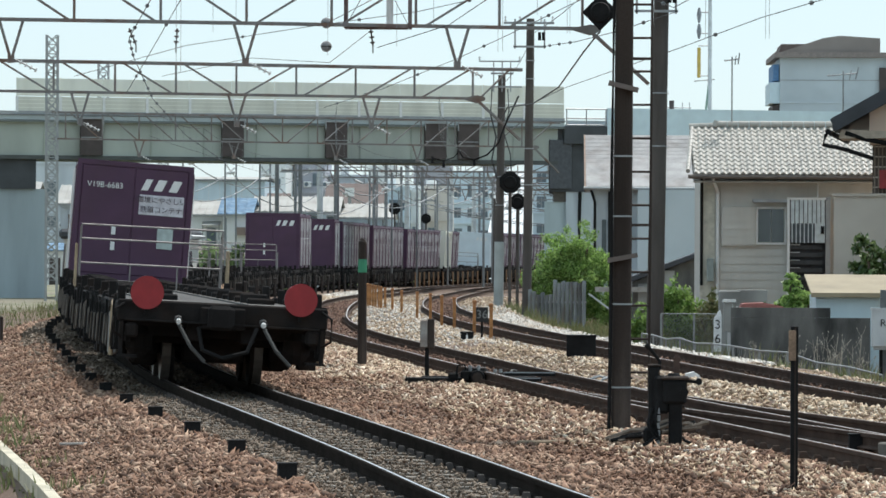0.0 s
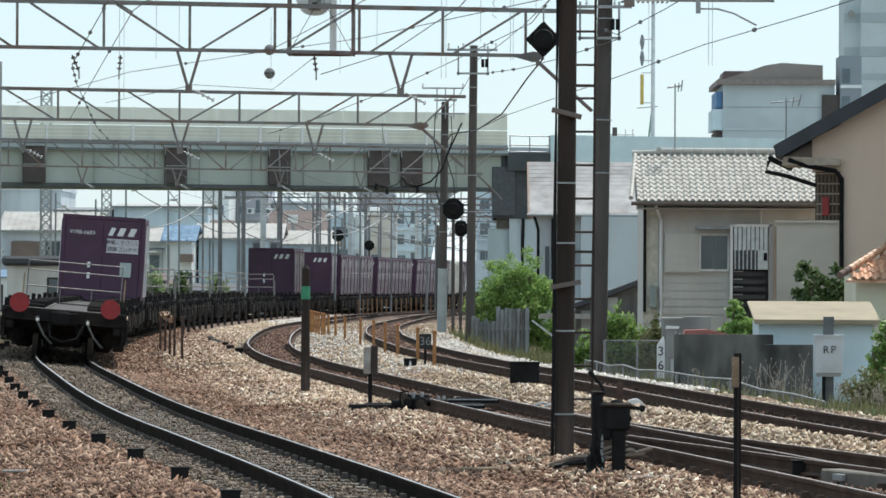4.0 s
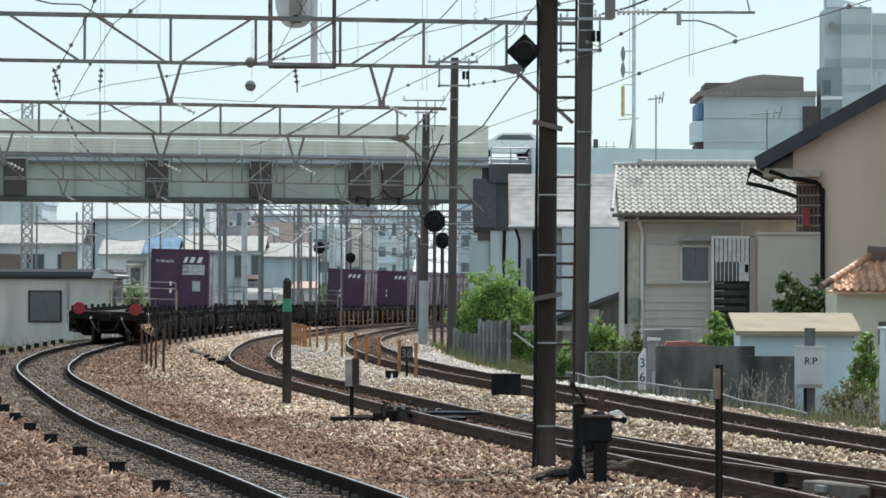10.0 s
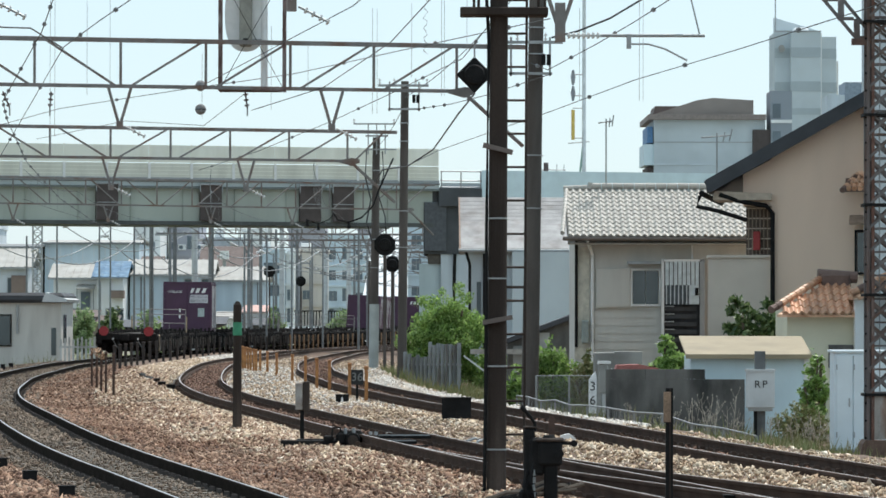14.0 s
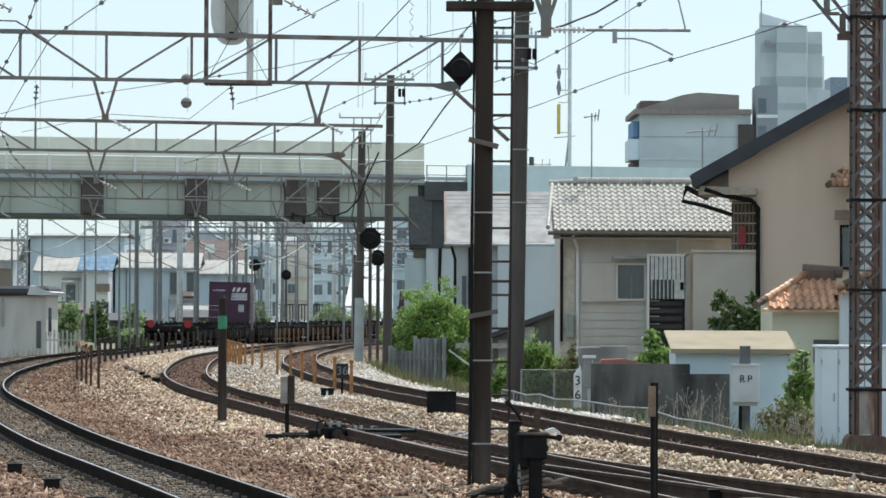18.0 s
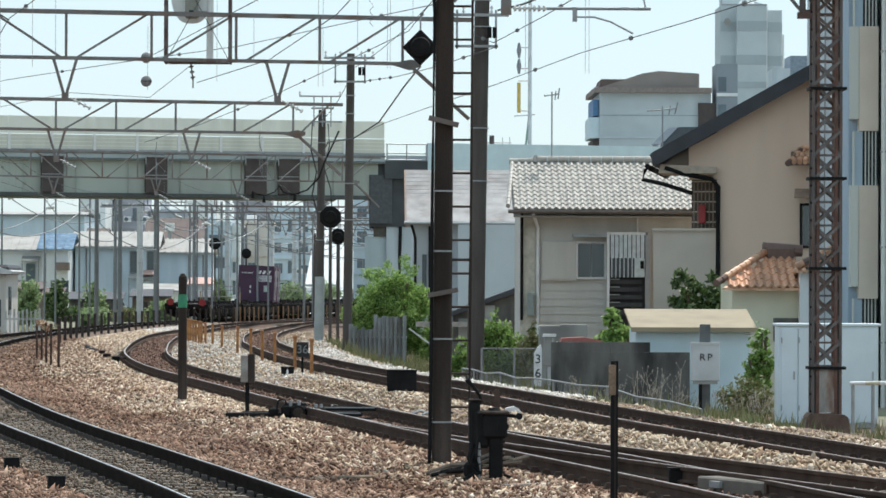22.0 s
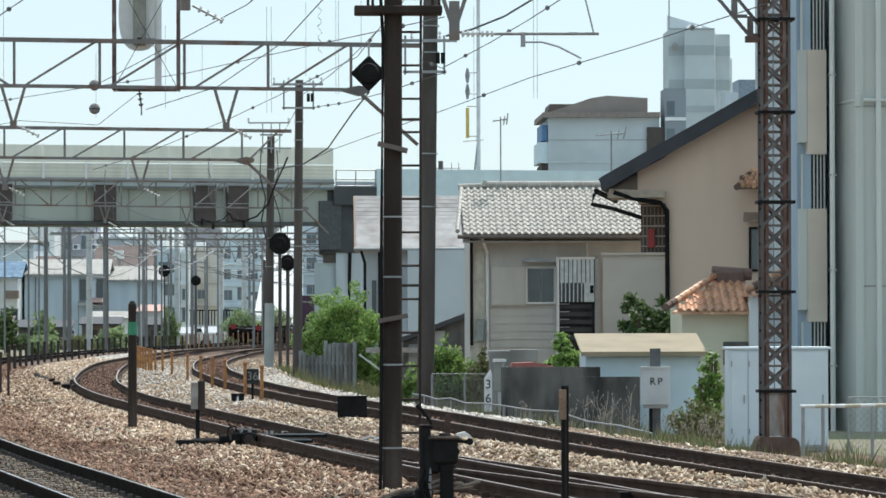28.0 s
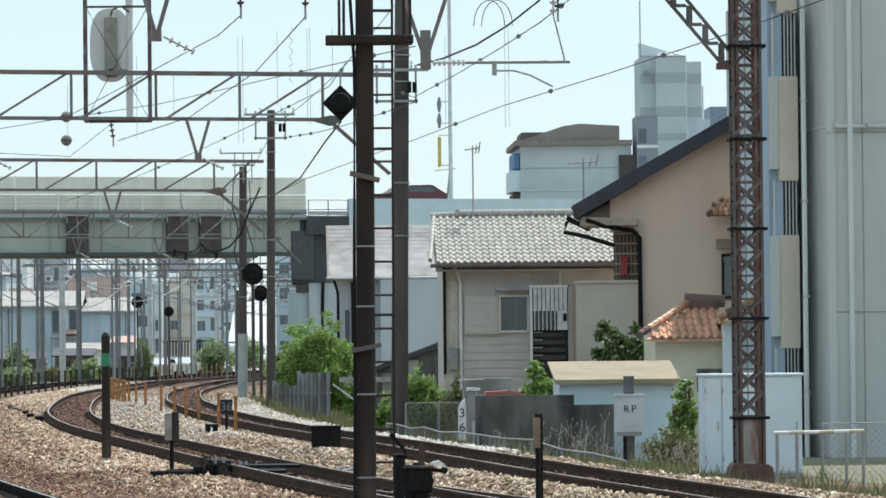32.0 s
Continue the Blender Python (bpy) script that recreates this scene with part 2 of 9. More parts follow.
# muted leaf tones: the haze of distance is put into the colours
LEAFFAR = island_mat("hazy_leaf", [(0.10, 0.15, 0.07), (0.30, 0.40, 0.19), (0.43, 0.55, 0.28), (0.17, 0.25, 0.12), (0.54, 0.62, 0.36)], 0.7, 0.5)
LEAFDARK = island_mat("leaf_dark", [(0.035, 0.07, 0.02), (0.06, 0.11, 0.03), (0.12, 0.18, 0.06), (0.27, 0.34, 0.15)], 0.45, 0.3)
GRASS = island_mat("grass_blades", [(0.12, 0.17, 0.05), (0.22, 0.22, 0.09), (0.32, 0.28, 0.14), (0.15, 0.20, 0.06)], 0.8)
STONES = island_mat("ballast_stones", [(0.72, 0.60, 0.44), (0.42, 0.30, 0.20), (0.68, 0.54, 0.38), (0.22, 0.145, 0.095), (0.62, 0.48, 0.33), (0.88, 0.78, 0.64), (0.36, 0.25, 0.17)], 0.9, patch=(0.72, 0.62, 0.54))
STONESBROWN = island_mat("brown_stones", [(0.065, 0.037, 0.026), (0.29, 0.17, 0.112), (0.15, 0.082, 0.055), (0.44, 0.285, 0.195), (0.085, 0.048, 0.033), (0.34, 0.205, 0.135), (0.52, 0.37, 0.265), (0.19, 0.107, 0.072)], 0.95, patch=(0.48, 0.36, 0.30))
STONESRUST = island_mat("rusty_stones", [(0.055, 0.033, 0.024), (0.14, 0.076, 0.053), (0.23, 0.13, 0.092), (0.09, 0.05, 0.036), (0.34, 0.22, 0.155)], 0.95)
STONESDULL = island_mat("dull_stones", [(0.15, 0.115, 0.085), (0.24, 0.188, 0.142), (0.10, 0.076, 0.057), (0.33, 0.262, 0.20)], 0.95, patch=(0.62, 0.55, 0.5))
STONESGREY = island_mat("grey_stones", [(0.62, 0.58, 0.52), (0.74, 0.71, 0.65), (0.36, 0.31, 0.26), (0.84, 0.81, 0.76), (0.48, 0.42, 0.35)], 0.9)


# ---- building helpers ----
def part(name, bm, material, parent=None, label=""):
    me = bpy.data.meshes.new(name)
    bm.to_mesh(me)
    bm.free()
    me.materials.append(material)
    ob = new(name, me)
    if parent:
        ob.parent = parent
    if label:
        ob["label"] = label
    return ob


def thing(name, at, label, category, group="", kind="", rz=0.0):
    e = new(name)
    e.matrix_world = pose(*at, 0, 0, rz)
    return tagged(e, label, category, group, kind)


def box(bm, x0, x1, y0, y1, z0, z1, bevel=0.0):
    r = bmesh.ops.create_cube(bm, size=1.0, matrix=Matrix.LocRotScale(((x0 + x1) / 2, (y0 + y1) / 2, (z0 + z1) / 2), None, (abs(x1 - x0), abs(y1 - y0), abs(z1 - z0))))
    if bevel:
        es = list({e for v in r["verts"] for e in v.link_edges})
        bmesh.ops.bevel(bm, geom=es, offset=bevel, segments=1, affect='EDGES')
    return bm


def bx(x0, x1, y0, y1, z0, z1, bevel=0.0):
    return box(bmesh.new(), x0, x1, y0, y1, z0, z1, bevel)


def tube(bm, a, b, r, r2=None, seg=8):
    """A round bar from a to b."""
    a, b = Vector(a), Vector(b)
    d = b - a
    m = Matrix.Translation((a + b) / 2) @ d.to_track_quat("Z", "Y").to_matrix().to_4x4()
    bmesh.ops.create_cone(bm, cap_ends=True, segments=seg, radius1=r, radius2=r if r2 is None else r2, depth=d.length, matrix=m)
    return bm


def tb(a, b, r, r2=None, seg=8):
    return tube(bmesh.new(), a, b, r, r2, seg)


def bar(bm, a, b, w, h):
    """A flat bar of section w x h from a to b."""
    a, b = Vector(a), Vector(b)
    d = b - a
    m = Matrix.Translation((a + b) / 2) @ d.to_track_quat("Z", "Y").to_matrix().to_4x4() @ Matrix.Diagonal((w, h, d.length, 1))
    bmesh.ops.create_cube(bm, size=1.0, matrix=m)
    return bm


def prism(bm, outline, axis, lo, hi):
    """An outline of (p, q) pairs drawn out along an axis: 'x' -> (y, z), 'y' -> (x, z)."""
    def at(p, q, s):
        return (s, p, q) if axis == 'x' else ((p, s, q) if axis == 'y' else (p, q, s))
    a = [bm.verts.new(at(p, q, lo)) for p, q in outline]
    b = [bm.verts.new(at(p, q, hi)) for p, q in outline]
    bm.faces.new(a), bm.faces.new(b[::-1])
    for i in range(len(a)):
        j = (i + 1) % len(a)
        bm.faces.new((a[i], b[i], b[j], a[j]))
    bmesh.ops.recalc_face_normals(bm, faces=bm.faces)
    return bm


def sweep(pts, r, seg=5):
    """A round bar along a line of points, in one piece."""
    bm = bmesh.new()
    pts = [Vector(q) for q in pts]
    rings = []
    for i, q in enumerate(pts):
        d = (pts[min(i + 1, len(pts) - 1)] - pts[max(i - 1, 0)]).normalized()
        m = d.to_track_quat("Z", "Y").to_matrix()
        rings.append([bm.verts.new(q + m @ Vector((r * math.cos(k * 2 * math.pi / seg), r * math.sin(k * 2 * math.pi / seg), 0))) for k in range(seg)])
    for a, b in zip(rings, rings[1:]):
        for k in range(seg):
            j = (k + 1) % seg
            bm.faces.new((a[k], a[j], b[j], b[k]))
    bm.faces.new(rings[0][::-1]), bm.faces.new(rings[-1])
    return bm


def mesh_from(name, verts, faces, material):
    me = bpy.data.meshes.new(name)
    me.from_pydata(verts, [], faces)
    me.materials.append(material)
    me.update()
    return me


def writing(body, size, material, parent, at, rx=90, rz=0, name="lettering", depth=0.004, xs=1.0):
    cu = bpy.data.curves.new(name, 'FONT')
    cu.body, cu.size, cu.extrude, cu.align_x, cu.align_y = body, size, depth, 'CENTER', 'CENTER'
    tmp = new("tmp", cu)
    me = bpy.data.meshes.new_from_object(tmp.evaluated_get(bpy.context.evaluated_depsgraph_get()))
    bpy.data.objects.remove(tmp)
    bpy.data.curves.remove(cu)
    me.transform(Matrix.Diagonal((xs, 1, 1, 1)))
    me.materials.clear()
    me.materials.append(material)
    ob = new(name, me)
    ob.parent = parent
    ob.matrix_local = pose(*at, rx, 0, rz)
    return ob

# ---- the line of the tracks: metres ahead, metres to the right, lean in degrees ----
LINE = [(-40, 10.4, 0), (0, 4.25, 0.5), (34.4, -0.95, 2.5), (52, -4.06, 2.0), (73.3, -7.10, 3.5), (91.4, -9.42, 4.9), (107, -10.80, 4.2), (125, -11.75, 3.0), (140, -12.3, 2.0),
        (160, -12.75, 1.2), (193, -12.65, 0.6), (220, -12.3, 0.3), (245, -11.5, 1.0), (272, -9.8, 2.0), (299, -7.2, 3.0), (330, -3.6, 4.0), (365, 1.4, 4.0), (420, 11.5, 4.0),
        (500, 30, 4.0), (640, 74, 4.0), (800, 140, 4.0)]
LA = np.array(LINE, float)


def hermite(x, xs, ys):
    """A smooth curve through the points."""
    m = np.gradient(ys, xs)
    i = np.clip(np.searchsorted(xs, x) - 1, 0, len(xs) - 2)
    h = xs[i + 1] - xs[i]
    t = (x - xs[i]) / h
    return (2 * t**3 - 3 * t**2 + 1) * ys[i] + (t**3 - 2 * t**2 + t) * h * m[i] + (3 * t**2 - 2 * t**3) * ys[i + 1] + (t**3 - t**2) * h * m[i + 1]


YS = np.arange(-38.0, 790.0, 0.5)
XS = hermite(YS, LA[:, 0], LA[:, 1])
for _ in range(6):
    XS[1:-1] = (XS[:-2] + 2 * XS[1:-1] + XS[2:]) / 4
BANK = np.interp(YS, LA[:, 0], LA[:, 2])
SS = np.concatenate([[0], np.cumsum(np.hypot(np.diff(YS), np.diff(XS)))])
SS += -np.interp(0.0, YS, SS)
HEAD = np.arctan2(np.gradient(XS), np.gradient(YS))


def rail_at(s, off=0.0):
    """Place, heading and lean on the line, s metres along it from abreast of the camera, off metres to its right."""
    y, x = np.interp(s, SS, YS), np.interp(s, SS, XS)
    h, b = np.interp(s, SS, HEAD), np.interp(s, SS, BANK)
    return x + off * np.cos(h), y - off * np.sin(h), h, b


def grade(s):
    """The line falls gently beyond the bridge."""
    return np.interp(s, [0, 150, 215, 280, 420, 800], [0.0, 0.0, -0.18, -0.38, -0.46, -0.46])


def rise(k, s):
    """The first track lies a little high on its bed through the near curve."""
    return float(np.interp(s, [32, 46, 72, 95, 120], [0.015, 0.065, 0.06, 0.03, 0.0])) if k == 0 else 0.0


GAUGE = 1.067


OFFS = {0: ([30, 52, 73, 91, 111, 118, 125, 145, 161, 182], [0.0, 0.04, 0.03, 0.07, 0.05, -0.09, -0.11, -0.10, -0.04, 0.0]),
        1: ([20, 34, 45, 56, 80, 420], [4.4, 4.62, 4.86, 5.02, 5.15, 5.05]), 2: ([30, 40, 50, 62, 75, 95, 115, 133, 420], [7.3, 7.85, 8.3, 8.68, 9.0, 9.1, 8.9, 8.6, 8.6])}


def track_off(k, s):
    """How far track k lies to the right of the line."""
    return np.interp(s, *OFFS[k])


def bank_of(k, b):
    return b if k == 0 else 0.45 * b


# ground sheet to the horizon
bm = bmesh.new()
bmesh.ops.create_grid(bm, x_segments=40, y_segments=40, size=2600, matrix=Matrix.Translation((0, 2300, -0.75)))
tagged(part("ground", bm, SOIL), "bare sandy soil and weeds beside the railway", "ground", kind="structure")


def bed_height(lat, b):
    """Height of the ballast across the line: three beds with shallow dips between them."""
    pts = [(-12, -0.75), (-3.3, -0.60), (-3.12, -0.36), (-2.9, -0.30), (-1.75, -0.14), (-1.2, -0.172), (1.1, -0.175), (1.55, -0.17), (2.5, -0.26), (3.4, -0.2), (4.0, -0.20), (6.2, -0.205), (6.9, -0.07), (7.3, -0.07), (7.9, -0.20), (9.7, -0.20), (10.3, -0.17), (10.9, -0.19), (11.6, -0.44), (12.4, -0.56), (14.5, -0.66), (17, -0.76)]
    z = np.interp(lat, [p[0] for p in pts], [p[1] for p in pts])
    lift = -np.clip(lat, -1.6, 1.6) * np.tan(np.radians(b)) * np.interp(np.abs(lat), [0, 1.6, 2.6], [1, 1, 0])
    return z + lift


def bed_rise(lat, s):
    """The bed follows the first track where it lies high."""
    near = np.interp(s, [32, 46, 72, 95, 120], [0.015, 0.065, 0.06, 0.03, 0.0]) * np.interp(np.abs(lat), [1.1, 1.7], [0.9, 0.0])
    return near + np.interp(s, [118, 140, 230, 290], [0.0, 0.13, 0.13, 0.0]) * np.interp(lat, [1.0, 1.5, 2.4, 3.3], [0.0, 1.0, 1.0, 0.0])


def on_bed(x, y):
    """The height of the ballast at a place."""
    s = y
    for _ in range(4):
        qx, qy, h, b = rail_at(s)
        s += (x - qx) * math.sin(h) + (y - qy) * math.cos(h)
    lat = (x - qx) * math.cos(h) - (y - qy) * math.sin(h)
    return float(bed_height(np.array([lat]), b)[0])


def ballast():
    s = np.concatenate([np.arange(12, 130, 0.7), np.arange(130, 420, 3.0)])
    lat = np.concatenate([[-12, -9, -7], np.arange(-5.5, 14.5, 0.35), [15, 16, 17]])
    verts = []
    for a in s:
        x, y, h, b = rail_at(a)
        z = np.maximum(bed_height(lat, b) + bed_rise(lat, a) + float(grade(a)), -0.77)
        for q, zz in zip(lat, z):
            px, py = x + q * math.cos(h), y - q * math.sin(h)
            n = noise.noise(Vector((px * 1.1, py * 1.1, 0))) * 0.035 + noise.noise(Vector((px * 0.25, py * 0.25, 5))) * 0.05
            verts.append((px, py, zz + (n if abs(q) > 1.3 and -12 < q < 17 and not (3.9 < q < 6.2) and not (8.0 < q < 10.4) else 0)))
    w = len(lat)
    faces = [(i * w + j, i * w + j + 1, (i + 1) * w + j + 1, (i + 1) * w + j) for i in range(len(s) - 1) for j in range(w - 1)]
    ob = new("ballast", mesh_from("ballast", verts, faces, BALLAST))
    tagged(ob, "brown crushed-stone railway ballast spread under three tracks", "ballast", kind="structure")
    for p in ob.data.polygons:
        p.use_smooth = True


ballast()


def scatter(name, count, smin, smax, latmin, latmax, size, material, label, seed, skip=True, power=1.6, follow=None):
    """Loose angular stones lying on the bed, denser near the camera."""
    rng = np.random.default_rng(seed)
    s = smin + (smax - smin) * rng.random(count) ** power
    lat = rng.uniform(latmin, latmax, count)
    if follow is not None:
        lat = lat + track_off(follow, s)
    if skip:
        near = np.min(np.abs(np.abs(lat[:, None] - np.stack([track_off(0, s), track_off(1, s), track_off(2, s)], 1)) - GAUGE / 2), axis=1)
        keep = near > 0.11
        if follow is None:
            keep &= np.minimum(np.abs(lat - track_off(1, s)), np.abs(lat - track_off(2, s))) > GAUGE / 2
        s, lat = s[keep], lat[keep]
    x, y, h, b = rail_at(s)
    z = bed_height(lat, b) + bed_rise(lat, s) + grade(s)
    px, py = x + lat * np.cos(h), y - lat * np.sin(h)
    n = len(s)
    base = np.array([(1, 0, 0), (0, 1, 0), (-1, 0, 0), (0, -1, 0), (0, 0, 0.8), (0, 0, -0.8)])
    v = base[None] * rng.uniform(0.5, 1.4, (n, 6, 1)) + rng.uniform(-0.42, 0.42, (n, 6, 3))
    v *= rng.uniform([0.7, 0.42, 0.4], [1.75, 1.0, 1.1], (n, 3))[:, None, :]
    v *= (size * np.clip(np.exp(rng.normal(-0.10, 0.33, n)), 0.45, 1.5))[:, None, None]
    tilt = rng.uniform(-0.9, 0.9, n)[:, None]
    v[:, :, 0], v[:, :, 2] = v[:, :, 0] * np.cos(tilt) - v[:, :, 2] * np.sin(tilt), v[:, :, 0] * np.sin(tilt) + v[:, :, 2] * np.cos(tilt)
    a = rng.uniform(0, 6.28, n)
    ca, sa = np.cos(a)[:, None], np.sin(a)[:, None]
    vx, vy = v[:, :, 0] * ca - v[:, :, 1] * sa, v[:, :, 0] * sa + v[:, :, 1] * ca
    v = np.stack([vx + px[:, None], vy + py[:, None], v[:, :, 2] + (z + rng.uniform(-0.015, 0.045, n))[:, None]], -1).reshape(-1, 3)
    f = np.array([(0, 1, 4), (1, 2, 4), (2, 3, 4), (3, 0, 4), (1, 0, 5), (2, 1, 5), (3, 2, 5), (0, 3, 5)])
    f = (f[None] + (np.arange(n) * 6)[:, None, None]).reshape(-1)
    me = bpy.data.meshes.new(name)
    me.vertices.add(len(v))
    me.vertices.foreach_set("co", v.ravel())
    me.loops.add(len(f))
    me.loops.foreach_set("vertex_index", f)
    me.polygons.add(len(f) // 3)
    me.polygons.foreach_set("loop_start", np.arange(0, len(f), 3))
    me.polygons.foreach_set("loop_total", np.full(len(f) // 3, 3))
    me.update(calc_edges=True)
    me.materials.append(material)
    tagged(new(name, me), label, "ballast", kind="stuff")


scatter("ballast_stones", 72000, 24, 80, -3.0, -1.15, 0.031, STONESBROWN, "loose rust-brown crushed stones beside the first track", 1)
scatter("ballast_stones", 12000, 24, 90, 0.62, 1.2, 0.024, STONESDULL, "dull brown stones outside the rail", 32)
scatter("ballast_stones", 12000, 24, 90, -1.2, -0.62, 0.022, STONESDULL, "dull grey stones outside the rail", 15)
scatter("ballast_stones", 17000, 24, 90, -0.5, 0.5, 0.020, STONESDULL, "dull grey oil-stained stones between the rails", 5)
scatter("ballast_stones", 92000, 24, 92, 0.8, 4.3, 0.031, STONESBROWN, "loose rust-brown crushed stones between the tracks", 2)
scatter("ballast_stones", 9000, 58, 105, 3.5, 4.5, 0.034, STONES, "pale stones heaped along the middle track", 31, power=1.2)
scatter("ballast_stones", 18000, 30, 95, 2.7, 4.4, 0.031, STONES, "loose tan crushed stones between the tracks", 6)
scatter("ballast_stones", 44000, 36, 110, 5.6, 10.4, 0.032, STONES, "loose tan crushed stones between the tracks", 7)
scatter("ballast_stones", 14000, 30, 112, -0.48, 0.48, 0.032, STONESRUST, "rusty brown stones in the middle track", 8, follow=1)
scatter("ballast_stones", 12000, 34, 112, -0.48, 0.48, 0.032, STONESRUST, "rusty brown stones in the outer track", 22, follow=2)
scatter("ballast_stones", 15000, 66, 150, 2.4, 4.3, 0.037, STONES, "tan crushed stones beside the tracks", 3, power=1.2)
scatter("ballast_stones", 9000, 82, 150, 5.8, 10.9, 0.036, STONESGREY, "pale grey crushed stones beside the outer track", 4, power=1.2)


scatter("ballast_stones", 9000, 72, 130, 9.85, 10.75, 0.034, STONESGREY, "pale grey gravel along the boundary fence", 21, power=1.2)
scatter("ballast_stones", 9000, 105, 200, -0.48, 0.48, 0.036, STONESRUST, "rusty brown stones in the far middle track", 23, power=1.1, follow=1)
scatter("ballast_stones", 9000, 105, 200, -0.48, 0.48, 0.036, STONESRUST, "rusty brown stones in the far outer track", 24, power=1.1, follow=2)
scatter("ballast_stones", 8000, 140, 190, 2.5, 4.4, 0.045, STONES, "tan stones between the far tracks", 33, power=1.0)
scatter("ballast_stones", 9000, 186, 240, 2.5, 4.4, 0.05, STONESGREY, "pale stones heaped between the far tracks", 34, power=1.0)
scatter("ballast_stones", 26000, 74, 150, 0.65, 4.2, 0.037, STONESBROWN, "rust-brown stones between the far tracks", 10, power=1.2)
scatter("ballast_stones", 6000, 74, 140, -3.1, -2.0, 0.045, STONESBROWN, "rust-brown stones beside the first track", 11, power=1.2)
scatter("ballast_stones", 16000, 105, 190, 4.4, 12.4, 0.034, STONES, "pale stones of the far track beds", 12, power=1.1)
scatter("ballast_stones", 16000, 60, 170, -2.0, 1.1, 0.04, STONESDULL, "dull grey stones of the first track's bed", 9, power=1.1)


def rail_mesh(k, side, s0, s1, shift=None):
    prof = [(-0.063, -0.153), (0.063, -0.153), (0.063, -0.141), (0.009, -0.12), (0.009, -0.045), (0.0325, -0.038), (0.0325, -0.006), (0.024, -0.001), (0.012, 0.0), (-0.012, 0.0), (-0.024, -0.001), (-0.0325, -0.006), (-0.0325, -0.038), (-0.009, -0.045), (-0.009, -0.12), (-0.063, -0.141)]
    s = np.concatenate([np.arange(s0, min(s1, 200), 1.5), np.arange(max(min(s1, 200), s0), s1, 5)])
    verts = []
    for a in s:
        off = track_off(k, a) + (shift(a) if shift else 0)
        x, y, h, b = rail_at(a, off)
        b = math.radians(bank_of(k, b))
        for p, q in prof:
            lat = side * (GAUGE / 2 + 0.033) + p
            lz = -lat * math.sin(b) + q + float(grade(a)) + rise(k, a)
            lat = lat * math.cos(b)
            verts.append((x + lat * math.cos(h), y - lat * math.sin(h), lz))
    w = len(prof)
    faces, top = [], []
    for i in range(len(s) - 1):
        for j in range(w):
            faces.append((i * w + j, (i + 1) * w + j, (i + 1) * w + (j + 1) % w, i * w + (j + 1) % w))
            top.append(1 if j == 8 else 0)
    me = mesh_from("rail", verts, faces, RUSTRAIL if k else DARKRAIL)
    me.materials.append(RAILTOP if k == 0 else RUSTTOP)
    me.polygons.foreach_set("material_index", top)
    bm = bmesh.new()
    bm.from_mesh(me)
    bmesh.ops.recalc_face_normals(bm, faces=bm.faces)
    bm.to_mesh(me)
    bm.free()
    return me


def sleeper_mesh(long=2.1):
    bm = bmesh.new()
    prism(bm, [(-0.12, -0.34), (0.12, -0.34), (0.095, -0.155), (-0.095, -0.155)], 'x', -long / 2, long / 2)
    me = bpy.data.meshes.new("sleeper")
    bm.to_mesh(me)
    bm.free()
    me.materials.append(SLEEPER)
    return me


SLEEP = sleeper_mesh()


def clips(k, s0, s1):
    """Rail fastenings on both sides of both rails, one joined mesh."""
    verts, faces = [], []
    up = 0.03 if k else 0.024
    hx, hy = (0.05, 0.06) if k else (0.042, 0.055)
    for a in np.arange(s0, s1, 0.6):
        x, y, h, b = rail_at(a, track_off(k, a))
        b = math.radians(bank_of(k, b))
        for side in (-1, 1):
            for io in (-1, 1):
                lat = side * (GAUGE / 2 + 0.033) + io * (0.095 if k else 0.10)
                z = -lat * math.sin(b) - 0.128 + rise(k, a)
                cx, cy = x + lat * math.cos(h), y - lat * math.sin(h)
                o = len(verts)
                for dx, dy, dz in ((-hx, -hy, -.03), (hx, -hy, -.03), (hx, hy, -.03), (-hx, hy, -.03), (-hx * .6, -hy * .6, up), (hx * .6, -hy * .6, up), (hx * .6, hy * .6, up), (-hx * .6, hy * .6, up)):
                    verts.append((cx + dx, cy + dy, z + dz))
                for f in ((0, 1, 5, 4), (1, 2, 6, 5), (2, 3, 7, 6), (3, 0, 4, 7), (4, 5, 6, 7)):
                    faces.append(tuple(o + i for i in f))
    return mesh_from("fastenings", verts, faces, RUSTRAIL if k else CLIPGREY)


def track(k, s0, s1, near, label):
    t = tagged(new("railway_track"), label, "track", group="railway tracks", kind="structure")
    for side in (-1, 1):
        r = new("rail", rail_mesh(k, side, s0, s1))
        r.parent = t
    f = tagged(new("fastenings", clips(k, max(s0, 30), 120)), kind="stuff")
    f.parent = t
    far_v, far_f = [], []
    base = [tuple(v.co) for v in SLEEP.vertices]
    bf = [tuple(p.vertices) for p in SLEEP.polygons]
    for a in np.arange(s0, s1, 0.6):
        x, y, h, b = rail_at(a, track_off(k, a))
        m = pose(x, y, float(grade(a)) + rise(k, a) - (0.06 if k else 0.0), 0, bank_of(k, b), -math.degrees(h))
        if near[0] < a < near[1]:
            o = new("sleeper", SLEEP)
            o.parent = t
            o.matrix_local = m
        elif a < 320:
            n = len(far_v)
            far_v += [tuple(m @ Vector(v)) for v in base]
            far_f += [tuple(n + i for i in f) for f in bf]
    o = tagged(new("sleeper_row", mesh_from("sleeper_row", far_v, far_f, SLEEPER)), kind="stuff")
    o.parent = t
    return t


track(0, 14, 520, (30, 130), "curved canted railway track with dark rails and polished heads")
track(1, 14, 420, (36, 130), "curved railway track with rusty brown rails and a turnout")
track(2, 14, 420, (45, 130), "curved outer railway track with rusty brown rails")


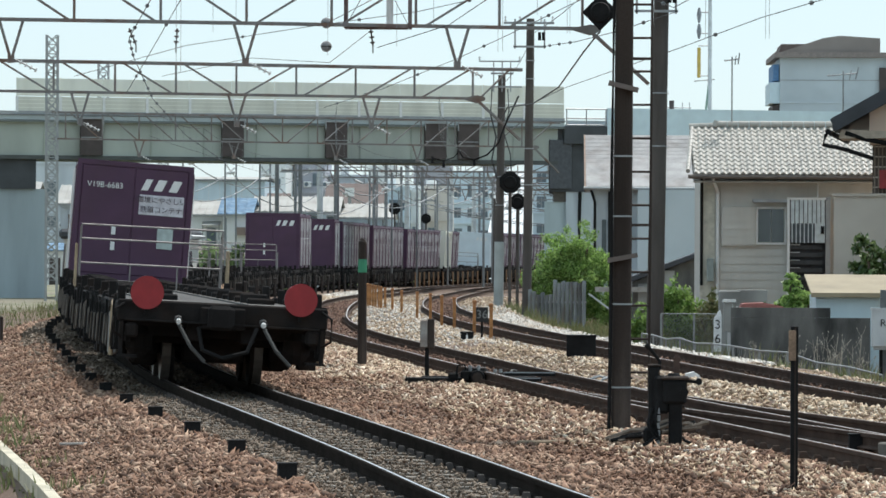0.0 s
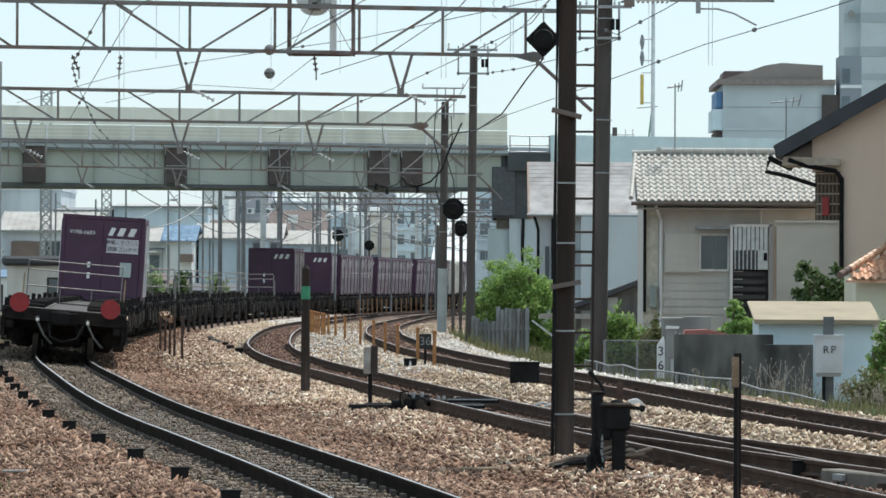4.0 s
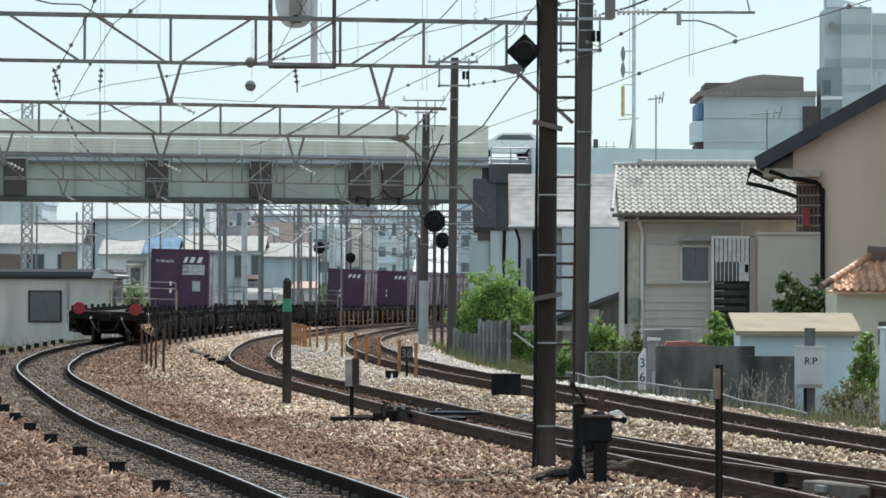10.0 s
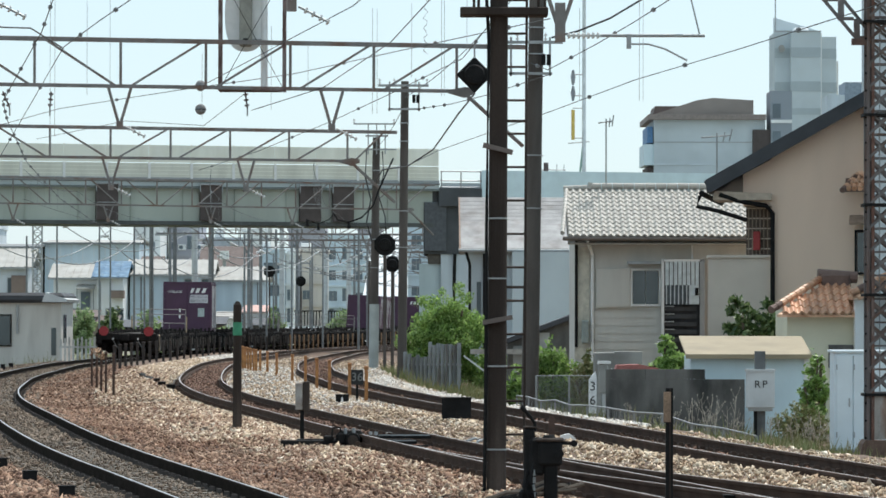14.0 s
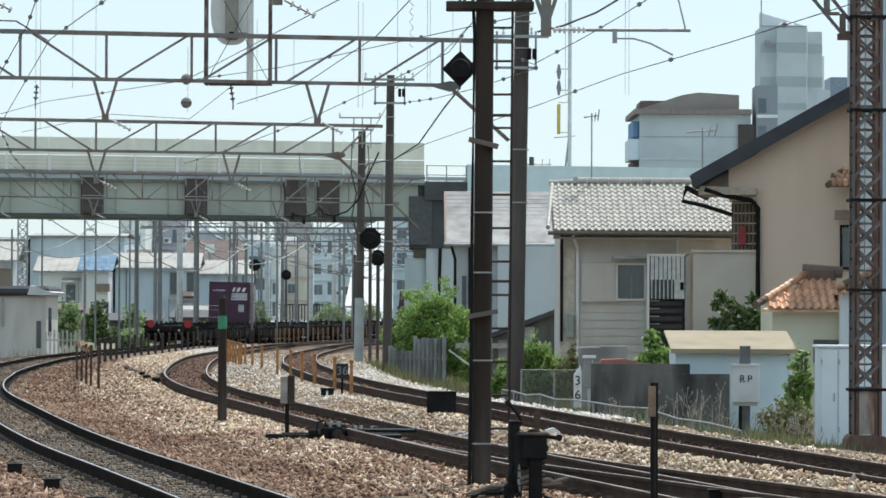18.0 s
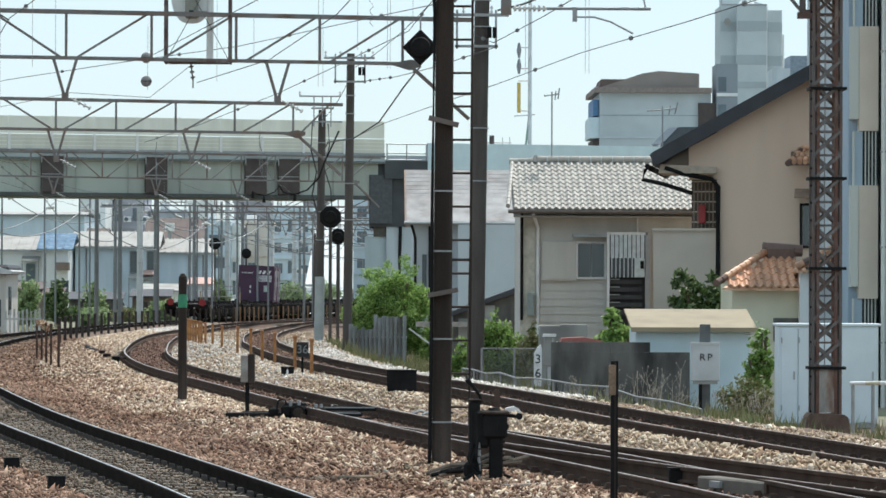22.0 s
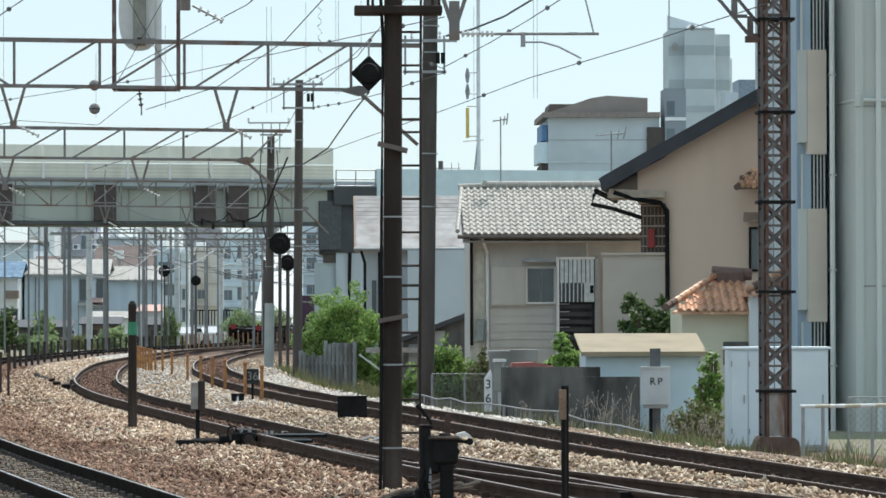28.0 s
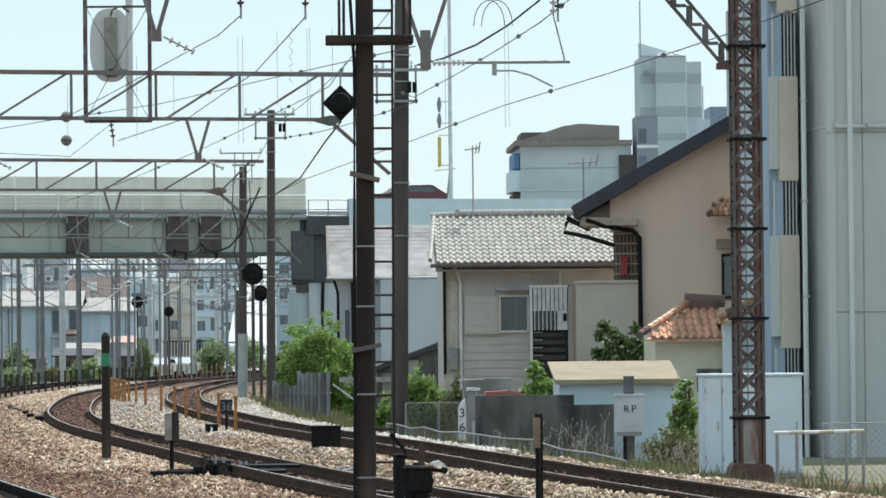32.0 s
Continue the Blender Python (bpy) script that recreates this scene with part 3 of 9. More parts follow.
def branch_shift(s):
    """The turnout's branch leaves the middle track towards the outer one."""
    return np.interp(s, [20, 30, 40, 43.75, 47, 50, 54, 58], [3.1, 2.05, 1.0, 0.66, 0.38, 0.2, 0.05, 0.0])


turnout = tagged(new("turnout"), "turnout rails branching from the middle track, with bright worn heads", "turnout", kind="structure")
for side in (-1, 1):
    r = new("rail", rail_mesh(1, side, 22, 57, branch_shift))
    r.parent = turnout

# ---- the freight train ----
TREAD = mat("wheel_tread", (0.16, 0.145, 0.13), 0.5, 0.5, 0.2, 3, 0.1)
HANDRAIL = mat("handrail_steel", (0.24, 0.22, 0.21), 0.6, 0.3, 0.25, 4, 0.1)
def wheelset_bogie(parent, y):
    bg = new("bogie")
    bg.parent = parent
    bg.location = (0, y, 0)
    bm = bmesh.new()
    for sx in (-1, 1):
        box(bm, sx * 0.72, sx * 0.98, -1.35, 1.35, 0.30, 0.66, 0.04)
        box(bm, sx * 0.66, sx * 1.02, -0.45, 0.45, 0.16, 0.5, 0.05)
        for sy in (-0.93, 0.93):
            box(bm, sx * 0.70, sx * 1.04, sy - 0.2, sy + 0.2, 0.2, 0.62, 0.06)
    box(bm, -0.85, 0.85, -0.2, 0.2, 0.45, 0.72, 0.03)
    for sy in (-1.45, 1.45):
        box(bm, -0.8, 0.8, sy - 0.05, sy + 0.05, 0.48, 0.57, 0.02)
    box(bm, -0.4, 0.4, -1.3, 1.3, 0.25, 0.6, 0.04)
    part("bogie_frame", bm, WAGON, bg)
    for sy in (-0.93, 0.93):
        for sx in (-1, 1):
            bm = tb((sx * 0.50, sy, 0.43), (sx * 0.64, sy, 0.43), 0.43, seg=24)
            tube(bm, (sx * 0.485, sy, 0.43), (sx * 0.51, sy, 0.43), 0.455, seg=24)
            tube(bm, (0, sy, 0.43), (sx * 0.7, sy, 0.43), 0.075, seg=10)
            part("wheel", bm, WAGON, bg)
            part("wheel_tread", tb((sx * 0.53, sy, 0.43), (sx * 0.642, sy, 0.43), 0.434, seg=24), TREAD, bg, "worn steel wheel tread")
    return bg


HOSE = mat("hose_grey", (0.07, 0.068, 0.065), 0.7)


def make_wagon(last):
    w = tagged(new("container_wagon"), "empty dark flat container wagon with two red tail discs" if last else "long dark flat container wagon on two bogies", "wagon", group="train")
    bm = bmesh.new()
    for sx in (-1, 1):
        box(bm, sx * 1.14, sx * 1.30, -9.95, 9.95, 0.86, 1.0, 0.02)
        box(bm, sx * 1.12, sx * 1.18, -9.95, 9.95, 0.50, 0.58)
        box(bm, sx * 0.25, sx * 0.42, -9.9, 9.9, 0.55, 0.95)
    for i in range(21):
        y = -9.6 + i * 0.96
        box(bm, -1.2, 1.2, y - 0.06, y + 0.06, 0.70, 0.93)
    part("underframe", bm, WAGON, w)
    bm = bx(-1.2, 1.2, -9.9, 9.9, 0.965, 1.0)
    part("deck", bm, DECK, w, "dark worn steel deck")
    for x in (-0.62, 0.62):
        part("deck_runner", bx(x - 0.22, x + 0.22, -9.85, 9.85, 1.0, 1.022), mat("runner", (0.085, 0.076, 0.066), 0.85, vary=0.35), w, "worn brown deck runner")
    for sy in (-1, 1):
        bm = bx(-1.3, 1.3, sy * 9.95, sy * 10.08, 0.76, 1.03, 0.02)
        box(bm, -0.28, 0.28, sy * 10.0, sy * 10.14, 0.70, 0.98, 0.02)
        part("end_beam", bm, WAGON, w)
        bm = bx(-0.13, 0.13, sy * 9.8, sy * 10.42, 0.74, 0.98, 0.03)
        box(bm, -0.2, 0.1, sy * 10.28, sy * 10.5, 0.7, 1.0, 0.04)
        part("coupler", bm, WAGON, w)
        for hx in (-0.55, 0.5):
            bm = bmesh.new()
            pts = [(hx, sy * 10.1, 0.78), (hx + 0.02, sy * 10.25, 0.72), (hx + 0.16, sy * 10.32, 0.48), (hx + 0.34, sy * 10.3, 0.30)]
            for a, b in zip(pts, pts[1:]):
                tube(bm, a, b, 0.024, seg=6)
            tube(bm, (hx, sy * 10.05, 0.82), (hx, sy * 10.2, 0.8), 0.05, seg=8)
            part("brake_hose", bm, HOSE, w, "dark air hose with a metal end")
            part("hose_tap", tb((hx, sy * 10.12, 0.82), (hx, sy * 10.24, 0.78), 0.032, None, 8), WHITEPAINT, w, "bright metal tap")
        wheelset_bogie(w, sy * 7.1)
    # underfloor gear on both flanks
    bm = bmesh.new()
    rng = random.Random(4)
    for i in range(26):
        y = -9.2 + i * 0.74
        for sx in (-1, 1):
            d = rng.uniform(0.25, 0.52)
            box(bm, sx * 1.08, sx * 1.3, y - rng.uniform(0.1, 0.3), y + 0.2, 0.72 - d, 0.74)
    box(bm, -0.9, -0.3, -2.2, -1.0, 0.32, 0.7, 0.05)
    tube(bm, (0.6, -1.6, 0.5), (0.6, 0.6, 0.5), 0.2, seg=12)
    tagged(part("brake_gear", bm, WAGON, w), kind="stuff")
    # lashing posts along the deck edge
    for i in range(20):
        y = -9.3 + i * 0.98
        for sx in (-1, 1):
            part("container_lock", bx(sx * 1.18, sx * 1.28, y - 0.07, y + 0.07, 1.0, 1.05 + 0.15 * ((i * 7) % 3 == 0) + 0.03 * (i % 2), 0.015), WAGON, w)
    for i in range(14):
        y = -7.8 + i * 1.25
        for sx in (-1, 1):
            part("deck_block", bx(sx * 0.45, sx * 0.8, y - 0.1, y + 0.1, 1.0, 1.10 + 0.05 * (i % 2), 0.02), WAGON, w)
    rng = random.Random(9)
    for sx in (-1, 1):
        bm = bmesh.new()
        for i in range(52):
            y = -9.75 + i * 0.38 + rng.uniform(-0.09, 0.09)
            d = rng.uniform(0.03, 0.06)
            box(bm, sx * 1.22, sx * rng.uniform(1.30, 1.335), y - d, y + d, rng.uniform(0.28, 0.5), rng.uniform(0.9, 1.04))
        tagged(part("side_framing", bm, BLACK, w), kind="stuff")
        bm = bmesh.new()
        for i in range(15):
            y = -9.3 + i * 1.3 + rng.uniform(-0.35, 0.35)
            z, r = rng.uniform(0.34, 0.5), rng.uniform(0.14, 0.26)
            pts = [(sx * 1.33, y - r, z + 0.38), (sx * 1.34, y - r * 0.3, z)] + ([(sx * 1.34, y + r * 0.5, z + 0.03), (sx * 1.33, y + r, z + 0.36)] if i % 3 else [])
            for a, b in zip(pts, pts[1:]):
                tube(bm, a, b, 0.014, seg=5)
        tagged(part("side_gear", bm, mat("lever_steel", (0.12, 0.105, 0.09), 0.7, 0.2, 0.4, 3, 0.1, stain=(0.04, 0.035, 0.03)), w, "pale worn levers and pipes on the wagon side"), kind="stuff")
    for sx in (-1, 1):
        part("air_pipe", sweep([(sx * 1.25, -9.7, 0.6), (sx * 1.25, -4, 0.56), (sx * 1.25, 3, 0.6), (sx * 1.25, 9.7, 0.58)], 0.03, 6), WAGON, w)
        part("side_frame", bx(sx * 1.0, sx * 1.1, -4.5, 4.5, 0.35, 0.75, 0.03), WAGON, w)
    # platform railing at the leading end
    bm = bmesh.new()
    for x in (-1.2, -0.35, 0.45, 1.2):
        tube(bm, (x, 9.55, 1.0), (x, 9.55, 1.42 if abs(x) < 1 else 2.05), 0.015, seg=6)
    for z, lim in ((2.07, 1.2), (1.83, 1.2), (1.42, 1.2)):
        tube(bm, (-lim, 9.55, z), (lim, 9.55, z), 0.016, seg=6)
    for sx in (-1, 1):
        tube(bm, (sx * 1.2, 9.55, 2.05), (sx * 1.2, 9.9, 1.95), 0.016, seg=6)
        tube(bm, (sx * 1.2, 9.9, 1.95), (sx * 1.2, 9.9, 1.0), 0.016, seg=6)
    part("railing", bm, HANDRAIL, w, "worn steel tube hand railing on the platform")
    for sx in (-1, 1):
        bm = bmesh.new()
        for dy in (0, 0.42):
            tube(bm, (sx * 1.28, 9.0 + dy, 0.42), (sx * 1.28, 9.0 + dy * 0.85 + 0.03, 1.72), 0.022, seg=6)
        tube(bm, (sx * 1.28, 9.03, 1.72), (sx * 1.28, 9.39, 1.72), 0.022, seg=6)
        for z in (0.42, 0.7):
            tube(bm, (sx * 1.28, 9.0, z), (sx * 1.28, 9.42, z), 0.022, seg=6)
        part("side_step", bm, mat("step_tan", (0.36, 0.27, 0.17), 0.7, vary=0.3, scale=4) if last else HANDRAIL, w, "painted tube step and grab rail")
    if last:
        for sx in (-1, 1):
            part("end_grab", sweep([(sx * 1.31, -8.9, 0.30), (sx * 1.31, -8.9, 0.92), (sx * 1.31, -8.75, 0.98), (sx * 1.31, -8.6, 0.92), (sx * 1.31, -8.6, 0.30)], 0.022, 6), mat("step_tan", (0.36, 0.27, 0.17), 0.7), w, "faded yellow step rail")
            part("hand_brake", bx(sx * 1.20, sx * 1.33, -8.3, -8.1, 0.30, 0.86, 0.03), mat("brake_grey", (0.24, 0.23, 0.22), 0.6), w, "pale grey brake lever guard")
        bm = sweep([(-0.3, -10.2, 0.72), (-0.25, -10.35, 0.45), (0.0, -10.35, 0.36), (0.3, -10.35, 0.45), (0.42, -10.2, 0.74)], 0.028, 7)
        part("brake_hose", bm, BLACK, w, "black hanging air hose")
        for sx in (-1, 1):
            part("end_step", bx(sx * 1.04, sx * 1.28, -10.2, -9.95, 0.32, 0.35), WAGON, w)
            part("step_hanger", bx(sx * 1.22, sx * 1.27, -10.1, -10.0, 0.33, 0.75), WAGON, w)
            part("grab_iron", sweep([(sx * 1.22, -10.1, 0.98), (sx * 1.34, -10.2, 0.9), (sx * 1.34, -10.2, 0.62), (sx * 1.24, -10.1, 0.56)], 0.016, 6), WAGON, w)
            part("corner_casting", bx(sx * 1.04, sx * 1.2, -10.12, -9.95, 0.56, 0.74, 0.03), WAGON, w)
        part("release_rod", tb((-1.2, -10.14, 0.78), (1.2, -10.14, 0.76), 0.016, None, 6), WAGON, w)
        for sx in (-1, 1):
            bm = bx(sx * 0.82, sx * 1.16, -9.5, -8.7, 0.3, 0.72, 0.12)
            part("brake_unit", bm, WAGON, w)
        part("cross_beam", bx(-0.9, 0.9, -9.4, -9.2, 0.58, 0.74, 0.03), WAGON, w)
        for sx in (-1, 1):
            bm = tb((sx * 0.95, -10.16, 1.12), (sx * 0.95, -10.12, 1.12), 0.205, seg=28)
            d = part("tail_disc", bm, REDDISC, w, "round red tail marker disc")
            bm = bx(sx * 0.95 - 0.02, sx * 0.95 + 0.02, -10.12, -10.06, 0.85, 1.25)
            part("disc_bracket", bm, BLACK, d)
    return w


PURPLE_STEEL, PURPLE_FLANK = PURPLE, PURPLE2


def make_container(shell=None, flank=None, plates=False):
    """Twelve-foot container; its rear wall is at y = 0, it stands on z = 0."""
    c = tagged(new("freight_container"), "dark purple steel rail container with white markings", "container", group="containers on the train")
    L, W, H = 3.65, 1.225, 2.5
    PURPLE, PURPLE2 = shell or PURPLE_STEEL, flank or PURPLE_FLANK
    part("shell", bx(-W, W, 0.03, L - 0.03, 0.04, H - 0.03, 0.02), PURPLE, c)
    for y in (0.0, L - 0.1):
        bm = bmesh.new()
        for x in (-W, W - 0.09):
            box(bm, x, x + 0.09, y, y + 0.1, 0.0, H)
        for z in (0.0, H - 0.1):
            box(bm, -W + 0.09, W - 0.09, y, y + 0.1, z, z + 0.1)
        part("corner_frame", bm, PURPLE, c)
    for x0, x1 in ((-W + 0.11, -0.01), (0.01, W - 0.11)):
        part("end_panel", bx(x0, x1, 0.012, 0.06, 0.12, H - 0.12, 0.01), PURPLE, c)
    part("end_fitting", bx(-0.42, -0.33, -0.02, 0.02, 0.95, 1.12), WHITEPAINT, c, "small pale data plate")
    part("end_fitting", bx(-0.42, -0.33, -0.02, 0.02, 0.62, 0.80), WHITEPAINT, c, "small pale data plate")
    if plates:
        part("card_holder", bx(0.55, 0.88, -0.012, 0.014, 0.72, 1.15), mat("card", (0.45, 0.52, 0.50), 0.5), c, "pale green card in a frame")
    # the operator's mark as slanting white bars
    bm = bmesh.new()
    for a, b in ((0.14, 0.36), (0.40, 0.66), (0.72, 0.98)):
        prism(bm, [(a, 1.93), (b - 0.08, 1.93), (b + 0.02, 2.17), (a + 0.1, 2.17)], 'y', -0.006, 0.011)
    part("mark", bm, WHITEPAINT, c, "slanted white lettering mark")
    if plates:
        part("sign_plate", bx(0.12, 1.06, -0.004, 0.011, 1.42, 1.84), mat("plate_lilac", (0.62, 0.60, 0.63), 0.6), c, "pale plate with two lines of dark writing")
    # corrugated flanks with pale door bars
    for sx in (-1, 1):
        bm = bmesh.new()
        for i in range(14):
            y = 0.2 + i * 0.245
            box(bm, sx * (W - 0.01), sx * (W + 0.025), y, y + 0.09, 0.15, H - 0.15)
        part("side_ribs", bm, PURPLE2, c)
        bm = bmesh.new()
        for i in range(9):
            y = 0.25 + i * 0.36
            if i % 4 != 3:
                box(bm, sx * (W + 0.022), sx * (W + 0.034), y, y + 0.14, 1.72 + 0.1 * (i % 2), 2.16)
        box(bm, sx * (W + 0.022), sx * (W + 0.032), 0.2, L - 0.2, 1.36, 1.40)
        part("side_marking", bm, mat("side_mark", (0.50, 0.47, 0.49), 0.6), c, "worn white painted side markings")
        for y in (0.55, 1.2, 2.4, 3.1):
            bm = tb((sx * (W + 0.04), y, 0.15), (sx * (W + 0.04), y, H - 0.2), 0.02, None, 6)
            box(bm, sx * (W + 0.02), sx * (W + 0.06), y - 0.05, y + 0.05, 1.1, 1.24)
            part("lock_bar", bm, WHITEPAINT, c, "pale vertical locking bar")
    return c


PITCH, TAIL0, SPEED, COUNT = 21.2, 53.0, 9.1, 18
wagons = [make_wagon(True)]
proto = make_wagon(False)
wagons.append(proto)
wagons += [copy_thing(proto, pose(0, 0, 0)) for _ in range(COUNT - 2)]
first = make_container(plates=True)
writing("V19B-6683", 0.17, WHITEPAINT, first, (-0.62, -0.004, 1.98), name="container_number")
writing("環境にやさしい", 0.15, mat("ink", (0.10, 0.08, 0.10), 0.7), first, (0.59, -0.012, 1.73), name="writing")
writing("鉄道コンテナ", 0.15, mat("ink", (0.10, 0.08, 0.10), 0.7), first, (0.59, -0.012, 1.53), name="writing")
SLOTS = [(1, 4, first)]
plain = None
for wi in range(6, COUNT):
    for slot in range(5):
        if wi in (6, 7) and not (wi == 6 and slot >= 3) and not (wi == 7 and slot == 4) or (wi == 11 and slot > 1) or (wi == 12 and slot == 0):
            continue
        if wi == 11 and slot == 0:
            cream = make_container(BARRIER2, BARRIER2)
            cream["label"] = "pale cream steel rail container on the train"
            SLOTS.append((wi, slot, cream))
            continue
        if wi == 12 and slot == 1:
            pale = make_container(CABINET, CABINET)
            pale["label"] = "pale white steel rail container on the train"
            SLOTS.append((wi, slot, pale))
            continue
        if plain is None:
            plain = make_container()
            SLOTS.append((wi, slot, plain))
        else:
            SLOTS.append((wi, slot, copy_thing(plain, pose(0, 0, 0))))


def wagon_pose(i, t):
    """Where wagon i stands on the line at t seconds."""
    s = TAIL0 + SPEED * t + float(np.interp(t, [0, 22, 25.5, 27.5, 32], [0.0, 0.8, 3.9, 6.0, 10.5])) + i * PITCH + 10.0
    x0, y0, h0, b0 = rail_at(s - 7.1, track_off(0, s - 7.1))
    x1, y1, h1, b1 = rail_at(s + 7.1, track_off(0, s + 7.1))
    h = math.atan2(x1 - x0, y1 - y0)
    return pose((x0 + x1) / 2, (y0 + y1) / 2, float(grade(s)) + (rise(0, s - 7.1) + rise(0, s + 7.1)) / 2, 0, (b0 + b1) / 2, -math.degrees(h))


def train_rows(i, local):
    return [(t, wagon_pose(i, t) @ local) for t in (0, 2, 4, 6, 8, 10, 12, 14, 16, 18, 20, 22, 23, 24, 25, 26, 27, 28, 29, 30, 31, 32)]

# ---- overhead line: poles and truss beams ----
def concrete_pole(x, y, z0, h, r0, r1, lean=0.0, label="", material=None, steps=True):
    p = thing("catenary_pole", (x, y, z0), label or "round dark grey-brown concrete catenary pole", "pole", group="catenary poles")
    p.rotation_mode = 'XYZ'
    p.rotation_euler = (0, radians(lean), 0)
    part("shaft", tb((0, 0, 0), (0, 0, h), r0, r1, 16), material or POLECONC, p)
    for z in (h * 0.45, h * 0.57, h * 0.8, h * 0.86):
        part("band", tb((0, 0, z), (0, 0, z + 0.03), r0 * 1.05, None, 16), GALV, p, "pale steel band")
    return p


def truss_beam(x0, y0, x1, y1, z0, z1, first, step, turn, drops, label, depth=0.85, gusset=True):
    """A flat lattice beam from one column to the other, with V brackets hanging below; turn: where the diagonals change hand."""
    L = math.hypot(x1 - x0, y1 - y0)
    b = thing("catenary_beam", (x0, y0, 0), label, "beam", group="catenary beams", rz=math.degrees(math.atan2(y1 - y0, x1 - x0)))
    part("top_chord", bar(bmesh.new(), (0, 0, z1), (L, 0, z1), 0.10, 0.10), TRUSS, b)
    part("bottom_chord", bar(bmesh.new(), (0, 0, z0), (L - (1.3 if gusset else 0.2), 0, z0), 0.10, 0.08), TRUSS, b)
    ups = [first + step * i for i in range(int((L - first) / step) + 1) if first + step * i < L - 0.9]
    for d in ups:
        part("upright", bar(bmesh.new(), (d, 0, z0), (d, 0, z1), 0.055, 0.05), TRUSS, b)
    for d, e in zip(ups, ups[1:] + [L - 0.35]):
        lo, hi = (z0, z1) if (d + e) / 2 > turn else (z1, z0)
        part("diagonal", bar(bmesh.new(), (d + 0.22, 0, lo), (e - 0.06, 0, hi) if lo == z0 else (e - 0.1, 0, hi), 0.055, 0.05), TRUSS, b)
    bm = prism(bmesh.new(), [(L - 0.7, z0 - 0.05), (L - 0.2, z0 - 0.12), (L - 0.2, z0 + 0.12), (L - 0.7, z0 + 0.05)], 'y', -0.04, 0.04) if not gusset else prism(bmesh.new(), [(L - 1.85, z0 - 0.04), (L - 1.45, z0 - 0.15), (L - 1.2, z0 - 0.05), (L - 1.2, z0 + 0.05), (L - 1.45, z0 + 0.10), (L - 1.75, z0 + 0.04)], 'y', -0.04, 0.04)
    part("gusset", bm, TRUSS, b)
    if gusset:
        part("knee_brace", bar(bmesh.new(), (L - 1.5, 0, z0), (L - 0.05, 0, z0 - 1.25), 0.09, 0.07), TRUSS, b)
    for d in drops:
        bm = bar(bmesh.new(), (d - 0.27, 0, z0), (d - 0.02, 0, z0 - depth), 0.055, 0.06)
        bar(bm, (d + 0.27, 0, z0), (d + 0.02, 0, z0 - depth), 0.055, 0.06)
        box(bm, d - 0.07, d + 0.07, -0.06, 0.06, z0 - depth - 0.12, z0 - depth + 0.05)
        part("v_bracket", bm, TRUSS, b)
        e = part("pull_off", tb((d + 0.1, -0.05, z0 - depth - 0.05), (d + 0.55, -0.1, z0 - depth - 0.28), 0.018, None, 6), GALV, b)
        for i in range(4):
            u = 0.1 + 0.11 * i
            part("insulator_disc", tb((d + 0.1 + u, -0.06 - u * 0.1, z0 - depth - 0.05 - u * 0.51), (d + 0.13 + u, -0.06 - u * 0.1, z0 - depth - 0.065 - u * 0.51), 0.055, 0.045, 8), INSUL, e)
    return b


concrete_pole(2.37, 98, -0.4, 10.2, 0.20, 0.165, 0.9)
concrete_pole(-15.2, 93.5, -0.6, 9.5, 0.19, 0.16, 0, "round grey concrete catenary pole beyond the first track")
truss_beam(-15.2, 93.5, 2.25, 97.8, 6.88, 7.92, 0.70, 1.955, 8.6, (3.2, 8.5, 13.4), "brown-grey steel lattice beam spanning the tracks on two poles")
concrete_pole(-0.78, 130, -0.4, 9.3, 0.145, 0.12, 0.5)
concrete_pole(-18.2, 124, -0.6, 8.6, 0.19, 0.16, 0, "round grey concrete catenary pole beyond the first track")
truss_beam(-18.2, 124, -0.95, 129.8, 6.42, 7.32, 1.74, 1.86, 9.2, (4.4, 9.2, 13.4), "grey steel lattice beam spanning the tracks in front of the bridge")
pb = concrete_pole(-1.9, 150, -0.4, 8.4, 0.155, 0.13, 0.6, "slender catenary pole with a pale painted foot")
part("foot_sleeve", tb((0, 0, 0), (0, 0, 2.5), 0.175, 0.172, 16), mat("sleeve_grey", (0.40, 0.435, 0.42), 0.8, vary=0.15, scale=2), pb, "pale grey painted foot")


